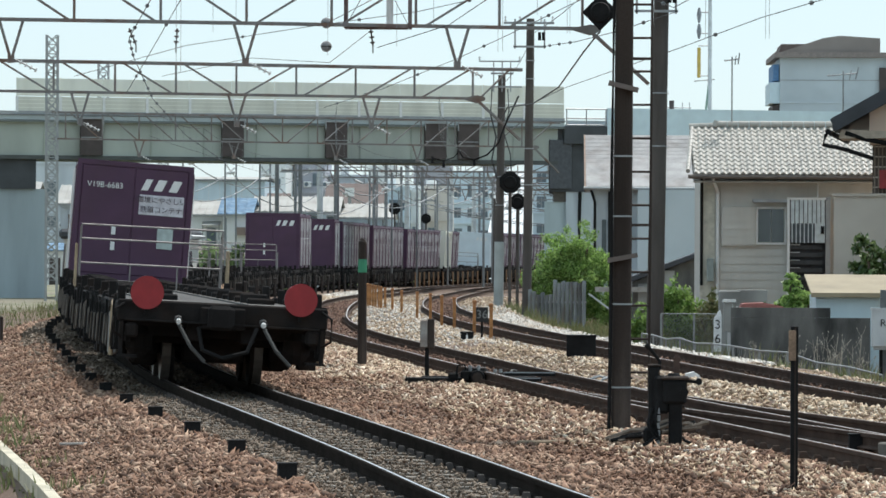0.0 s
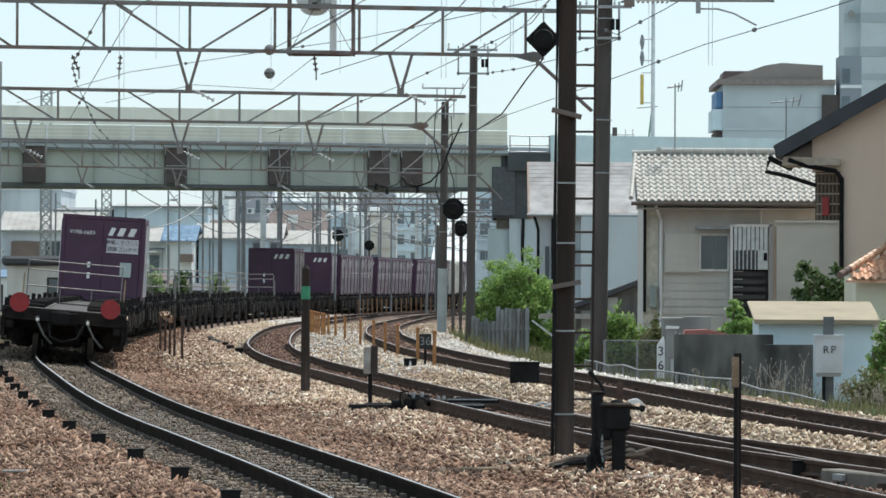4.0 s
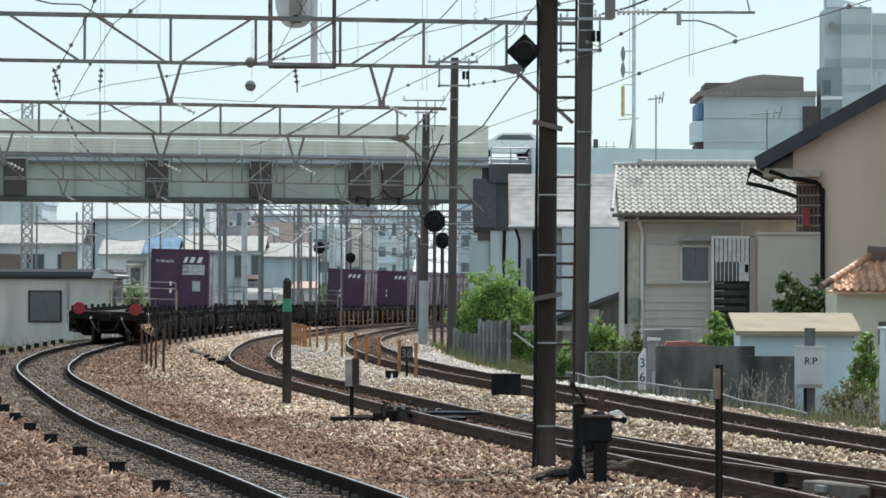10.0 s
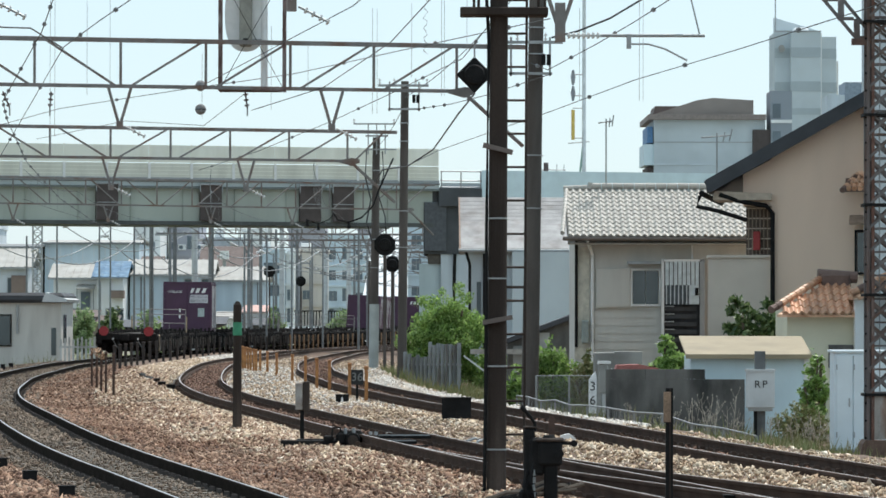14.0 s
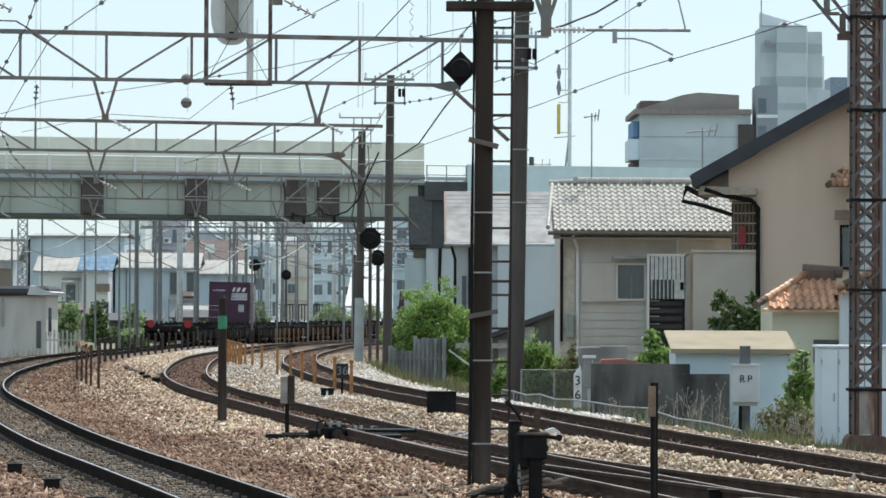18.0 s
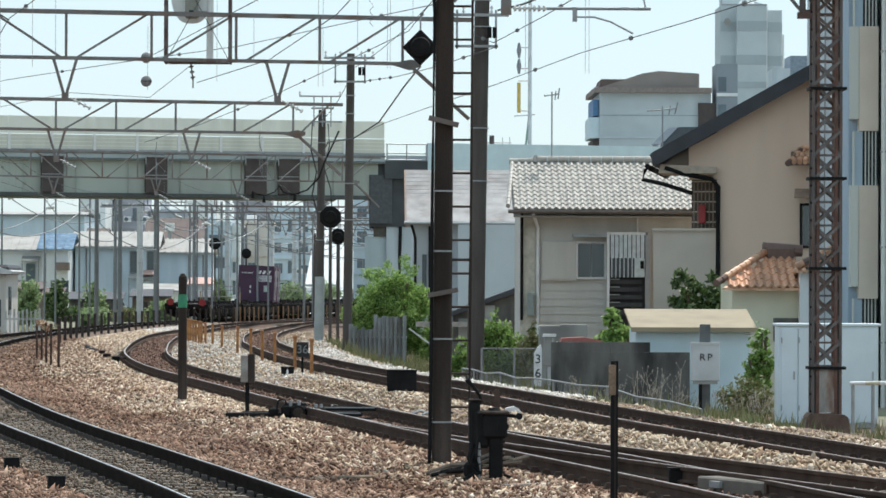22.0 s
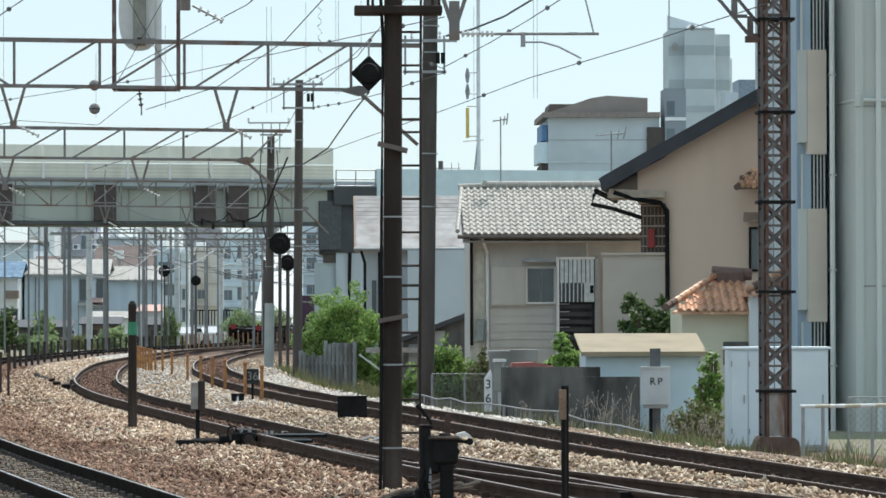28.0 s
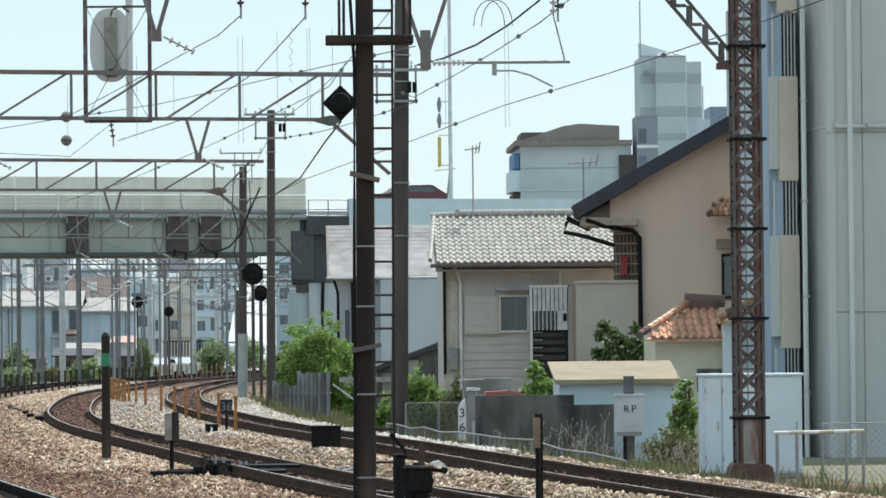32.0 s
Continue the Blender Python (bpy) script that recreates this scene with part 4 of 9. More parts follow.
# ---- signal mast ----
def signal_mast():
    m = thing("signal_mast", (0.75, 45.9, -0.27), "tall dark brown steel signal mast with a ladder and a platform", "mast")
    part("shaft", tb((0, 0, 0), (0.03, 0, 7.2), 0.106, 0.094, 20), MASTBROWN, m)
    bm = bmesh.new()
    tube(bm, (0.30, 0.0, 0.35), (0.33, 0, 7.0), 0.014, seg=6)
    part("ladder_rail", bm, MASTBROWN, m)
    for i in range(19):
        z = 0.72 + i * 0.362
        part("rung", tb((0.08, 0, z), (0.31, 0, z), 0.013, None, 6), MASTBROWN, m)
    bm = bx(-0.40, 0.55, -0.2, 0.2, 5.25, 5.34, 0.01)
    part("platform", bm, MASTBROWN, m)
    for x in (-0.25, -0.2, 0.45, 0.52):
        part("platform_post", tb((x, 0, 5.3), (x, 0, 7.0), 0.018, None, 6), MASTBROWN, m)
    for z, tilt in ((1.96, 0.03), (3.81, -0.04)):
        part("clamp", bar(bmesh.new(), (-0.15, -0.09, z - tilt), (0.17, -0.09, z + tilt), 0.2, 0.05), CLAMP, m, "pale brown steel clamp")
    for z in (2.3, 4.1, 5.6):
        part("ladder_bracket", bx(0.08, 0.32, -0.02, 0.02, z, z + 0.03), MASTBROWN, m)
    for z in (0.55, 1.45, 2.4, 3.05):
        part("band", tb((0, 0, z), (0, 0, z + 0.018), 0.117, None, 20), GALV, m, "pale steel band")
    pts = [(-0.13, -0.05, 0.02), (-0.115, -0.06, 1.4), (-0.11, -0.06, 3.0), (-0.09, -0.06, 5.0), (-0.2, -0.05, 7.0)]
    part("cable", sweep(pts, 0.02, 6), BLACK, m, "black cable running down the mast")
    return m


signal_mast()


# ---- road bridge over the line ----
def road_bridge():
    x0, y0, x1, y1 = -34.0, 214.0, 0.62, 225.0
    L = math.hypot(x1 - x0, y1 - y0)
    b = thing("road_bridge", (x0, y0, 0), "pale green steel girder road bridge with cream noise barriers", "bridge", kind="structure", rz=math.degrees(math.atan2(y1 - y0, x1 - x0)))
    part("girder", bx(0, L - 0.3, 0.25, 0.9, 6.55, 8.35), GIRDER, b)
    # flange takes a near-black colour in place of the girder's under-shadow
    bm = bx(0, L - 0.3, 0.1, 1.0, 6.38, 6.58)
    part("lower_flange", bm, mat("flange_shade", (0.085, 0.092, 0.088), 0.8, 0.0, 0.2, 1, 0.1), b, "lower flange coloured dark for the shade under the girder")
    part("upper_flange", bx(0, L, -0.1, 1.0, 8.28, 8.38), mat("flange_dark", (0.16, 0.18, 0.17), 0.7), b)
    part("deck", bx(0, L, 0.0, 9.0, 8.40, 8.78), DECKEDGE, b, "pale blue-grey deck edge")
    part("far_girder", bx(0, L - 0.3, 8.0, 8.8, 6.43, 8.38), GIRDER, b)
    n = 13
    for i in range(n):
        a, c = 6.9 + (L - 6.9) * i / n + 0.02, 6.9 + (L - 6.9) * (i + 1) / n - 0.02
        part("barrier_panel", bx(a, c, 0.05, 0.11, 9.62, 10.52), BARRIER, b)
        part("barrier_panel", bx(a, c, 0.03, 0.09, 8.82, 9.58), BARRIER2, b)
        part("barrier_post", bx(a - 0.07, a + 0.07, -0.04, 0.02, 8.78, 9.6), WHITEPAINT, b, "pale painted post")
        part("barrier_post", bx(a - 0.03, a + 0.03, 0.0, 0.05, 9.6, 10.56), BARRIER, b)
        for z in (9.0, 9.2, 9.4):
            part("barrier_slat", bx(a + 0.08, c - 0.08, 0.012, 0.03, z, z + 0.035), BARRIER, b)
    part("barrier_rail", bx(0, L, -0.03, 0.03, 8.74, 8.84), GALV, b)
    part("deck_pipe", tb((0, -0.12, 8.66), (L, -0.12, 8.66), 0.05, None, 8), FARPOLE, b, "dark pipe along the deck edge")
    for i in range(n):
        a = L * i / n
        part("stiffener", bx(a, a + 0.03, 0.15, 0.25, 6.55, 8.28), GIRDER, b)
    for px in (10.8, 18.25, 23.8, 29.2, 31.0):
        bm = bx(px - 0.58, px + 0.58, -0.12, 0.14, 6.6, 8.5, 0.01)
        p = part("inspection_panel", bm, BROWNPL, b, "dark brown mesh panel with a pale frame")
        bm = bx(px - 0.62, px + 0.62, -0.2, -0.12, 8.46, 8.54)
        for ex in (px - 0.62, px + 0.57):
            box(bm, ex, ex + 0.05, -0.18, -0.125, 8.1, 8.46)
        box(bm, px - 0.58, px + 0.58, -0.15, -0.125, 7.5, 7.54)
        part("panel_frame", bm, GALV, p)
    def skew(lo, hi, d0, d1, z0, z1):
        """A block whose flanks run on square to the railway."""
        k = 0.317
        return prism(bmesh.new(), [(lo + k * d0, d0), (hi + k * d0, d0), (hi + k * d1, d1), (lo + k * d1, d1)], 'z', z0, z1)
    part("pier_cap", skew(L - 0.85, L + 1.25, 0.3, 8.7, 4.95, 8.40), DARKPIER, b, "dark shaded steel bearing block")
    part("pier_step", skew(L - 0.62, L + 0.42, 0.5, 8.5, 4.42, 4.96), mat("bearing_brown", (0.10, 0.088, 0.075), 0.85), b, "brown stained bearing seat")
    part("bearing_face", bx(L - 0.78, L + 0.45, 0.12, 0.3, 5.1, 7.7, 0.02), mat("bearing_grey", (0.085, 0.09, 0.098), 0.8), b, "dark grey steel end plate")
    part("drain_pipe", tb((L + 0.95, 0.2, 4.95), (L + 0.98, 0.5, 2.2), 0.09, None, 8), BLACK, b)
    part("abutment", skew(L - 1.1, L + 1.0, 0.6, 9.0, -0.8, 4.43), mat("abutment_pale", (0.43, 0.50, 0.51), 0.85, 0.0, 0.12, 0.6, 0.1, stain=(0.33, 0.385, 0.39), streak=0.35), b, "pale blue-grey streaked concrete abutment")
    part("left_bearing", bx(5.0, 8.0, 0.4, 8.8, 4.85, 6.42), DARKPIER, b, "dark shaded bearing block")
    # darker than the pale walls: shade on the left abutment is in its colour
    part("left_abutment", bx(-70, 8.6, 0.6, 9.0, -0.8, 4.85), mat("abutment_shade", (0.36, 0.42, 0.44), 0.85, 0.0, 0.1, 0.5, 0.1, stain=(0.29, 0.335, 0.35), streak=0.3), b, "concrete abutment, blue-grey tone darkened for its shade")
    part("left_ramp", bx(-70, 5.0, 0.6, 8.9, 4.9, 8.38), PALE, b, "pale concrete ramp wall")
    part("left_parapet", bx(-70, 0.0, 0.05, 0.3, 8.3, 9.4), PALE, b)
    # ramp that carries the road on behind the houses
    part("ramp", bx(L + 2.4, L + 75, 0.4, 9.0, -0.8, 8.75), PALE, b, "long pale blue-grey ramp wall")
    part("parapet", bx(L + 2.4, L + 75, 0.0, 0.3, 6.0, 9.42), SHEETBLUE, b, "long pale blue-grey parapet panels")
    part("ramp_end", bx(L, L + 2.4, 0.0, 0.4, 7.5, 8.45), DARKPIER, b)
    part("ramp_start", skew(L + 0.1, L + 2.4, 0.4, 9.0, -0.8, 8.75), PALE, b)
    bm = bmesh.new()
    for z in (8.5, 8.85, 9.35):
        tube(bm, (L + 0.1, 0.1, z), (L + 2.4, 0.1, z), 0.035, seg=6)
    for i in range(3):
        tube(bm, (L + 0.15 + 1.1 * i, 0.1, 8.4), (L + 0.15 + 1.1 * i, 0.1, 9.36), 0.035, seg=6)
    part("end_railing", bm, GALV, b)
    return b


road_bridge()


# ---- houses beside the line ----
def gable(bm, x0, x1, y0, y1, z0, z1, over=0.0):
    """A pitched roof slab pair whose ridge runs along x."""
    ym, t = (y0 + y1) / 2, 0.12
    prism(bm, [(y0, z0), (ym, z1), (ym, z1 + t), (y0 - 0.05, z0 + t)], 'x', x0, x1)
    prism(bm, [(ym, z1), (y1, z0), (y1 + 0.05, z0 + t), (ym, z1 + t)], 'x', x0, x1)
    return bm


def window(parent, x0, x1, y, z0, z1, panes=2, frame_mat=None, name="window"):
    fm = frame_mat or WHITEPAINT
    w = new(name)
    w.parent = parent
    w.location = (0, y, 0)
    bm = bmesh.new()
    for a, b, c, d in ((x0 - 0.05, x1 + 0.05, z0 - 0.05, z0), (x0 - 0.05, x1 + 0.05, z1, z1 + 0.05), (x0 - 0.05, x0, z0, z1), (x1, x1 + 0.05, z0, z1)):
        box(bm, a, b, -0.05, 0.03, c, d)
    part("window_frame", bm, fm, w)
    for i in range(panes):
        a, b = x0 + (x1 - x0) * i / panes, x0 + (x1 - x0) * (i + 1) / panes
        part("pane", bx(a + 0.015, b - 0.015, -0.01 - 0.012 * i, 0.0 - 0.012 * i, z0 + 0.01, z1 - 0.01), GLASS, w)
    return w



# ---- lattice mast ----
LACING = mat("lacing_steel", (0.17, 0.155, 0.15), 0.75, 0.2, 0.3, 4, 0.2, stain=(0.12, 0.07, 0.05))
LEGGREY = mat("leg_grey", (0.145, 0.125, 0.12), 0.75, 0.2, 0.3, 3, 0.2, stain=(0.15, 0.085, 0.065), streak=0.4)
def lattice_mast(x, y, z0, h, w, label, steel=None):
    steel = steel or RUSTY
    m = thing("lattice_mast", (x, y, z0), label, "mast", group="lattice masts")
    for sx in (-1, 1):
        for sy in (-1, 1):
            y0, y1 = sorted((sy * w / 2, sy * (w / 2 - 0.058)))
            if steel is RUSTY:
                for a, b, face in ((0.0, 0.042, LEGGREY), (0.072, 0.118, RUSTY)):
                    x0, x1 = sorted((sx * (w / 2 - a), sx * (w / 2 - b)))
                    part("leg", bx(x0, x1, y0, y1, 0.25, h), face, m)
                x0, x1 = sorted((sx * (w / 2 - 0.042), sx * (w / 2 - 0.072)))
                part("leg_web", bx(x0, x1, (y0 + y1) / 2 - 0.006, (y0 + y1) / 2 + 0.006, 0.25, h), BROWNPL, m)
            else:
                x0, x1 = sorted((sx * w / 2, sx * (w / 2 - 0.058)))
                part("leg", bx(x0, x1, y0, y1, 0.0, h), steel, m)
    n = int((h - 1.0) / (w * 0.76))
    st = (h - 1.0) / n
    for i in range(n):
        z = 1.0 + i * st
        for sy in (-1, 1):
            bm = bar(bmesh.new(), (-w / 2 + 0.03, sy * w / 2, z), (w / 2 - 0.03, sy * w / 2, z + st), 0.016, 0.042)
            bar(bm, (w / 2 - 0.03, sy * (w / 2 - 0.024), z), (-w / 2 + 0.03, sy * (w / 2 - 0.024), z + st), 0.016, 0.042)
            box(bm, -w / 2 + 0.04, w / 2 - 0.04, sy * (w / 2 - 0.045) - 0.01, sy * (w / 2 - 0.045) + 0.01, z - 0.014, z + 0.014)
            part("lacing", bm, LACING if steel is RUSTY else steel, m)
    return m


lm = lattice_mast(7.06, 66, -0.46, 10.5, 0.47, "rust-streaked steel lattice mast on a concrete foot")
part("foot", prism(bmesh.new(), [(-0.39, -0.3), (0.38, -0.3), (0.33, 0.2), (0.27, 0.25), (-0.26, 0.27), (-0.31, 0.21)], 'y', -0.34, 0.34), mat("foot_conc", (0.15, 0.095, 0.072), 0.9, vary=0.3, scale=4, bump=0.4, stain=(0.09, 0.055, 0.042)), lm, "brown stained concrete foot")
part("base_panel", bx(-0.14, 0.14, -0.225, -0.20, 0.28, 0.98), mat("base_panel", (0.34, 0.31, 0.28), 0.8, 0.0, 0.25, 5, 0.1, stain=(0.19, 0.095, 0.06), streak=0.4), lm, "grey rust-streaked base panel")
part("mast_cable", sweep([(-0.02, -0.1, 1.0), (-0.03, -0.1, 4.0), (-0.02, -0.1, 7.0), (-0.03, -0.1, 10.3)], 0.012, 6), GALV, lm, "pale cable inside the mast")
for i in range(24):
    part("bolt", tb((-0.265, -0.2, 0.3 + i * 0.27), (-0.235, -0.2, 0.3 + i * 0.27), 0.016, None, 6), BLACK, lm)
lattice_mast(-23.7, 200, -0.7, 12.6, 0.58, "grey steel lattice mast beyond the first track", GALV)
lattice_mast(-25.2, 237, -0.75, 12.9, 0.62, "grey steel lattice mast behind the road bridge", GALV)
lattice_mast(-27.6, 300, -0.75, 11.0, 0.7, "grey steel lattice mast behind the road bridge", GALV)

# ---- houses beside the line, right of the tracks ----
def tile_mesh(w, l, t, material):
    """One curved roof tile lying along -y, with an S wave across."""
    n = 6
    v, f = [], []
    for j, y in enumerate((0.0, -l)):
        for i in range(n + 1):
            u = i / n
            z = 0.045 * math.sin(u * math.pi * 2) * (w / 0.25) + (0.03 if j else 0.0)
            v.append((u * w, y, z))
    for i in range(n + 1):
        v.append((v[n + 1 + i][0], -l, v[n + 1 + i][2] - t))
    k = n + 1
    for i in range(n):
        f.append((i, i + 1, k + i + 1, k + i))
        f.append((k + i, k + i + 1, 2 * k + i + 1, 2 * k + i))
    return mesh_from("tile", v, f, material)


def tiled_slope(parent, x0, x1, y0, z0, y1, z1, cols, rows, material, hip=0.0, notch=(0.0, 99)):
    """Tiles from the eave (y0, z0) up to the ridge (y1, z1); hip: how far the left end leans in."""
    slope = math.atan2(z1 - z0, y1 - y0)
    run = math.hypot(y1 - y0, z1 - z0) / rows
    w = (x1 - x0) / cols
    me = tile_mesh(w, run * 1.12, 0.05, material)
    for r in range(rows):
        for c in range(cols):
            if c * w < hip * (r + 0.3) / rows or (r >= notch[1] and c * w < notch[0]):
                continue
            o = new("tile", me)
            o.parent = parent
            k = (r + 1) / rows
            o.matrix_local = Matrix.Translation((x0 + c * w, y0 + (y1 - y0) * k, z0 + (z1 - z0) * k)) @ Matrix.Rotation(slope, 4, 'X')


def pipe(bm, pts, r, seg=8):
    bm.free()
    return sweep(pts, r, seg)


def siding(parent, x0, x1, y, z0, z1, pitch, material, name="board"):
    n = int(round((z1 - z0) / pitch))
    for i in range(n):
        a = z0 + (z1 - z0) * i / n
        part(name, prism(bmesh.new(), [(y - 0.028, a), (y, a), (y, a + pitch - 0.006), (y - 0.010, a + pitch - 0.006)], 'x', x0, x1), material, parent)


# slate-roofed white house close to the bridge
h1 = thing("house", (0, 150, 0), "pale two-storey house with a grey slate gable roof", "house", group="houses by the line")
part("wall", bx(1.45, 6.4, 0, 7.0, -0.75, 4.05), PALE, h1)
# front wall in a darker grey than white: its shade is in the colour
part("front_wall", bx(3.0, 6.6, -0.6, 0, -0.75, 3.95), TOWERGREY, h1, "rendered front wall, shade put into its pale blue-grey tone")
for k, x in enumerate((3.9, 4.9, 5.9)):
    part("panel_joint", bx(x, x + 0.03, -0.615, -0.6, -0.7, 3.9), PALE, h1)
part("side_window", bx(1.75, 1.9, -0.03, 0.0, 1.6, 2.9), GLASS, h1)
for i in range(13):
    z = 4.03 + i * 0.1488
    y = -0.45 + i * 0.3046
    part("slate_course", prism(bmesh.new(), [(y, z), (y + 0.33, z + 0.161), (y + 0.33, z + 0.176), (y, z + 0.026)], 'x', 1.12 + 0.012 * (i % 2), 6.5), SLATE, h1)
part("roof", gable(bmesh.new(), 1.2, 6.4, -0.38, 7.4, 3.96, 5.85), SLATE, h1)
part("gable_wall", prism(bmesh.new(), [(0, 4.05), (3.5, 5.8), (7.0, 4.05)], 'x', 1.46, 1.62), WHITE, h1)
part("barge_board", bar(bmesh.new(), (1.15, -0.45, 3.98), (1.15, 3.5, 5.92), 0.05, 0.16), mat("brown_trim", (0.26, 0.17, 0.12), 0.7), h1, "brown painted verge board")
part("downpipe", pipe(bmesh.new(), [(1.35, -0.3, 4.0), (1.5, -0.12, 3.5), (1.5, -0.12, -0.7)], 0.05), BLACK, h1, "black downpipe")
part("downpipe", pipe(bmesh.new(), [(2.0, -0.1, 3.9), (2.0, -0.1, -0.7)], 0.035), BLACK, h1, "black downpipe")
part("meter_box", bx(2.25, 2.75, -0.2, 0, 2.2, 2.9, 0.02), mat("meter_grey", (0.45, 0.47, 0.48), 0.6), h1)
part("gutter", tb((1.1, -0.48, 4.0), (6.5, -0.48, 4.0), 0.06), GALV, h1)
# lean-to roof before it
lean = thing("lean_to", (0, 128, 0), "low dark lean-to roof on pale posts", "shed")
part("roof", prism(bmesh.new(), [(2.35, 0.85), (4.75, 1.75), (4.75, 1.9), (2.35, 1.0)], 'y', 0, 2.5), ROOFBLACK, lean)
part("wall", prism(bmesh.new(), [(2.45, -0.75), (4.7, -0.75), (4.7, 1.72), (2.45, 0.86)], 'y', 0.3, 2.3), DARKCONC, lean)
part("panel", bx(2.6, 3.1, 0.22, 0.3, 0.0, 0.8), CONC, lean)
part("panel", bx(3.4, 3.7, 0.2, 0.3, 0.1, 1.2), CONC, lean)
part("beam", bx(1.3, 4.2, -0.1, 0.05, 0.55, 0.7), mat("grey_timber", (0.34, 0.32, 0.29), 0.9), lean)

# tile-roofed clad house
h2 = thing("house", (0, 110, 0), "grey-clad house with a pale glazed tile roof", "house", group="houses by the line")
part("wall", bx(3.86, 9.4, 0.42, 5.2, -0.75, 3.70), SIDING, h2)
part("corner_wall", bx(3.84, 4.22, 0.395, 0.425, 0.6, 3.70), mat("cream_panel", (0.56, 0.53, 0.44), 0.8), h2, "cream corner panel")
siding(h2, 4.36, 9.3, 0.42, -0.6, 3.52, 0.206, SIDING)
part("frieze", bx(3.86, 9.3, 0.36, 0.42, 3.50, 3.70), SIDING, h2)
bm = prism(bmesh.new(), [(-0.22, 3.56), (2.75, 4.78), (2.75, 4.83), (-0.25, 3.60)], 'x', 3.64, 9.0)
prism(bm, [(2.75, 5.0), (5.6, 3.70), (5.6, 3.80), (2.75, 5.06)], 'x', 4.5, 9.0)
part("roof_slab", bm, TILEGREY, h2)
tiled_slope(h2, 3.48, 8.9, -0.28, 3.80, 2.72, 5.08, 31, 11, TILEGREY, hip=0.18)
for i in range(13):
    u = i / 13
    part("hip_tile", tb((3.50 + 0.2 * u, -0.22 + 2.95 * u, 3.86 + 1.22 * u), (3.50 + 0.2 * (u + 0.085), -0.22 + 2.95 * (u + 0.085), 3.86 + 1.22 * (u + 0.085)), 0.06, 0.05, 10), TILEGREY, h2)
for i in range(3):
    part("ridge_tile", tb((3.62 + i * 0.25, 2.75, 5.10 + 0.01 * i), (3.86 + i * 0.25, 2.75, 5.11 + 0.01 * i), 0.08, 0.07, 10), TILEGREY, h2)
for i in range(15):
    part("ridge_tile", tb((4.35 + i * 0.29, 2.75, 5.16), (4.35 + i * 0.29 + 0.27, 2.75, 5.16), 0.095, 0.085, 10), TILEGREY, h2)
part("ridge_end", tb((4.30, 2.72, 5.10), (4.34, 2.72, 5.26), 0.08, 0.06, 10), TILEGREY, h2)
part("gutter", tb((3.5, -0.30, 3.72), (9.4, -0.30, 3.70), 0.055), mat("gutter_brown", (0.16, 0.13, 0.11), 0.6), h2, "brown gutter")
part("downpipe", pipe(bmesh.new(), [(3.86, -0.25, 3.68), (3.88, 0.36, 3.35), (3.88, 0.36, 0.9)], 0.04), BLACK, h2, "dark downpipe")
part("downpipe", pipe(bmesh.new(), [(4.14, -0.25, 3.68), (4.30, 0.36, 3.3), (4.30, 0.36, -0.4)], 0.045), WHITEPAINT, h2, "white downpipe")
part("downpipe", pipe(bmesh.new(), [(6.9, 0.33, 3.68), (6.9, 0.33, 3.2)], 0.025), WHITEPAINT, h2, "white downpipe")
part("shutter_box", bx(4.40, 5.30, 0.30, 0.42, 1.92, 2.96, 0.015), SIDING, h2)
for i in range(5):
    part("shutter_slat", bx(4.44, 5.26, 0.285, 0.302, 1.97 + i * 0.195, 2.14 + i * 0.195), SIDING, h2)
window(h2, 5.34, 6.03, 0.37, 2.02, 2.90, 2)
part("window_canopy", bx(5.2, 6.12, 0.05, 0.42, 3.06, 3.14), GALV, h2)
part("curtain", bx(5.36, 6.0, 0.385, 0.40, 2.04, 2.88), mat("curtain", (0.40, 0.42, 0.40), 0.9), h2)
# outside stair behind a white screen
# solid near-black slab gives the shade behind the stair screen
part("stair_recess", bx(6.16, 7.14, 0.20, 0.40, 0.4, 3.15), mat("recess_shade", (0.035, 0.035, 0.038), 0.8), h2, "near-black slab in place of the shade behind the screen")
for i in range(6):
    part("stair_tread", bx(6.16, 7.0, 0.06 + 0.02 * i, 0.2, 1.05 + i * 0.2, 1.16 + i * 0.2), mat("tread_dark", (0.05, 0.052, 0.055), 0.6), h2)
    part("tread_edge", bx(6.16, 6.42, 0.03 + 0.02 * i, 0.06 + 0.02 * i, 1.155 + i * 0.2, 1.18 + i * 0.2), GALV, h2, "worn tread edge")
part("screen_post", bx(6.08, 6.15, 0.0, 0.07, 0.2, 3.2), WHITEPAINT, h2, "white painted post")
part("screen_post", bx(7.08, 7.20, 0.0, 0.1, 0.9, 3.2), GALV, h2)
for i in range(8):
    part("screen_slat", bx(6.18 + i * 0.112, 6.27 + i * 0.112, 0.02, 0.04, 2.52, 3.13), mat("frosted", (0.60, 0.66, 0.67), 0.4), h2, "pale frosted slat")
part("screen_glass", bx(6.18, 6.80, 0.045, 0.06, 2.02, 2.52), mat("smoked_glass", (0.07, 0.085, 0.095), 0.3), h2, "dark smoked glass panel")
for i in range(6):
    part("screen_slat", bx(6.20 + i * 0.105, 6.225 + i * 0.105, 0.02, 0.04, 2.02, 2.52), mat("frosted", (0.60, 0.66, 0.67), 0.4), h2)
part("screen_rail", bx(6.12, 7.14, 0.0, 0.05, 3.13, 3.19), WHITEPAINT, h2)
part("gate_panel", bx(6.80, 7.06, 0.0, 0.04, 2.02, 2.52), mat("frosted", (0.60, 0.66, 0.67), 0.4), h2)
part("gate_box", bx(6.95, 7.04, -0.03, 0.0, 2.25, 2.45), BLACK, h2)
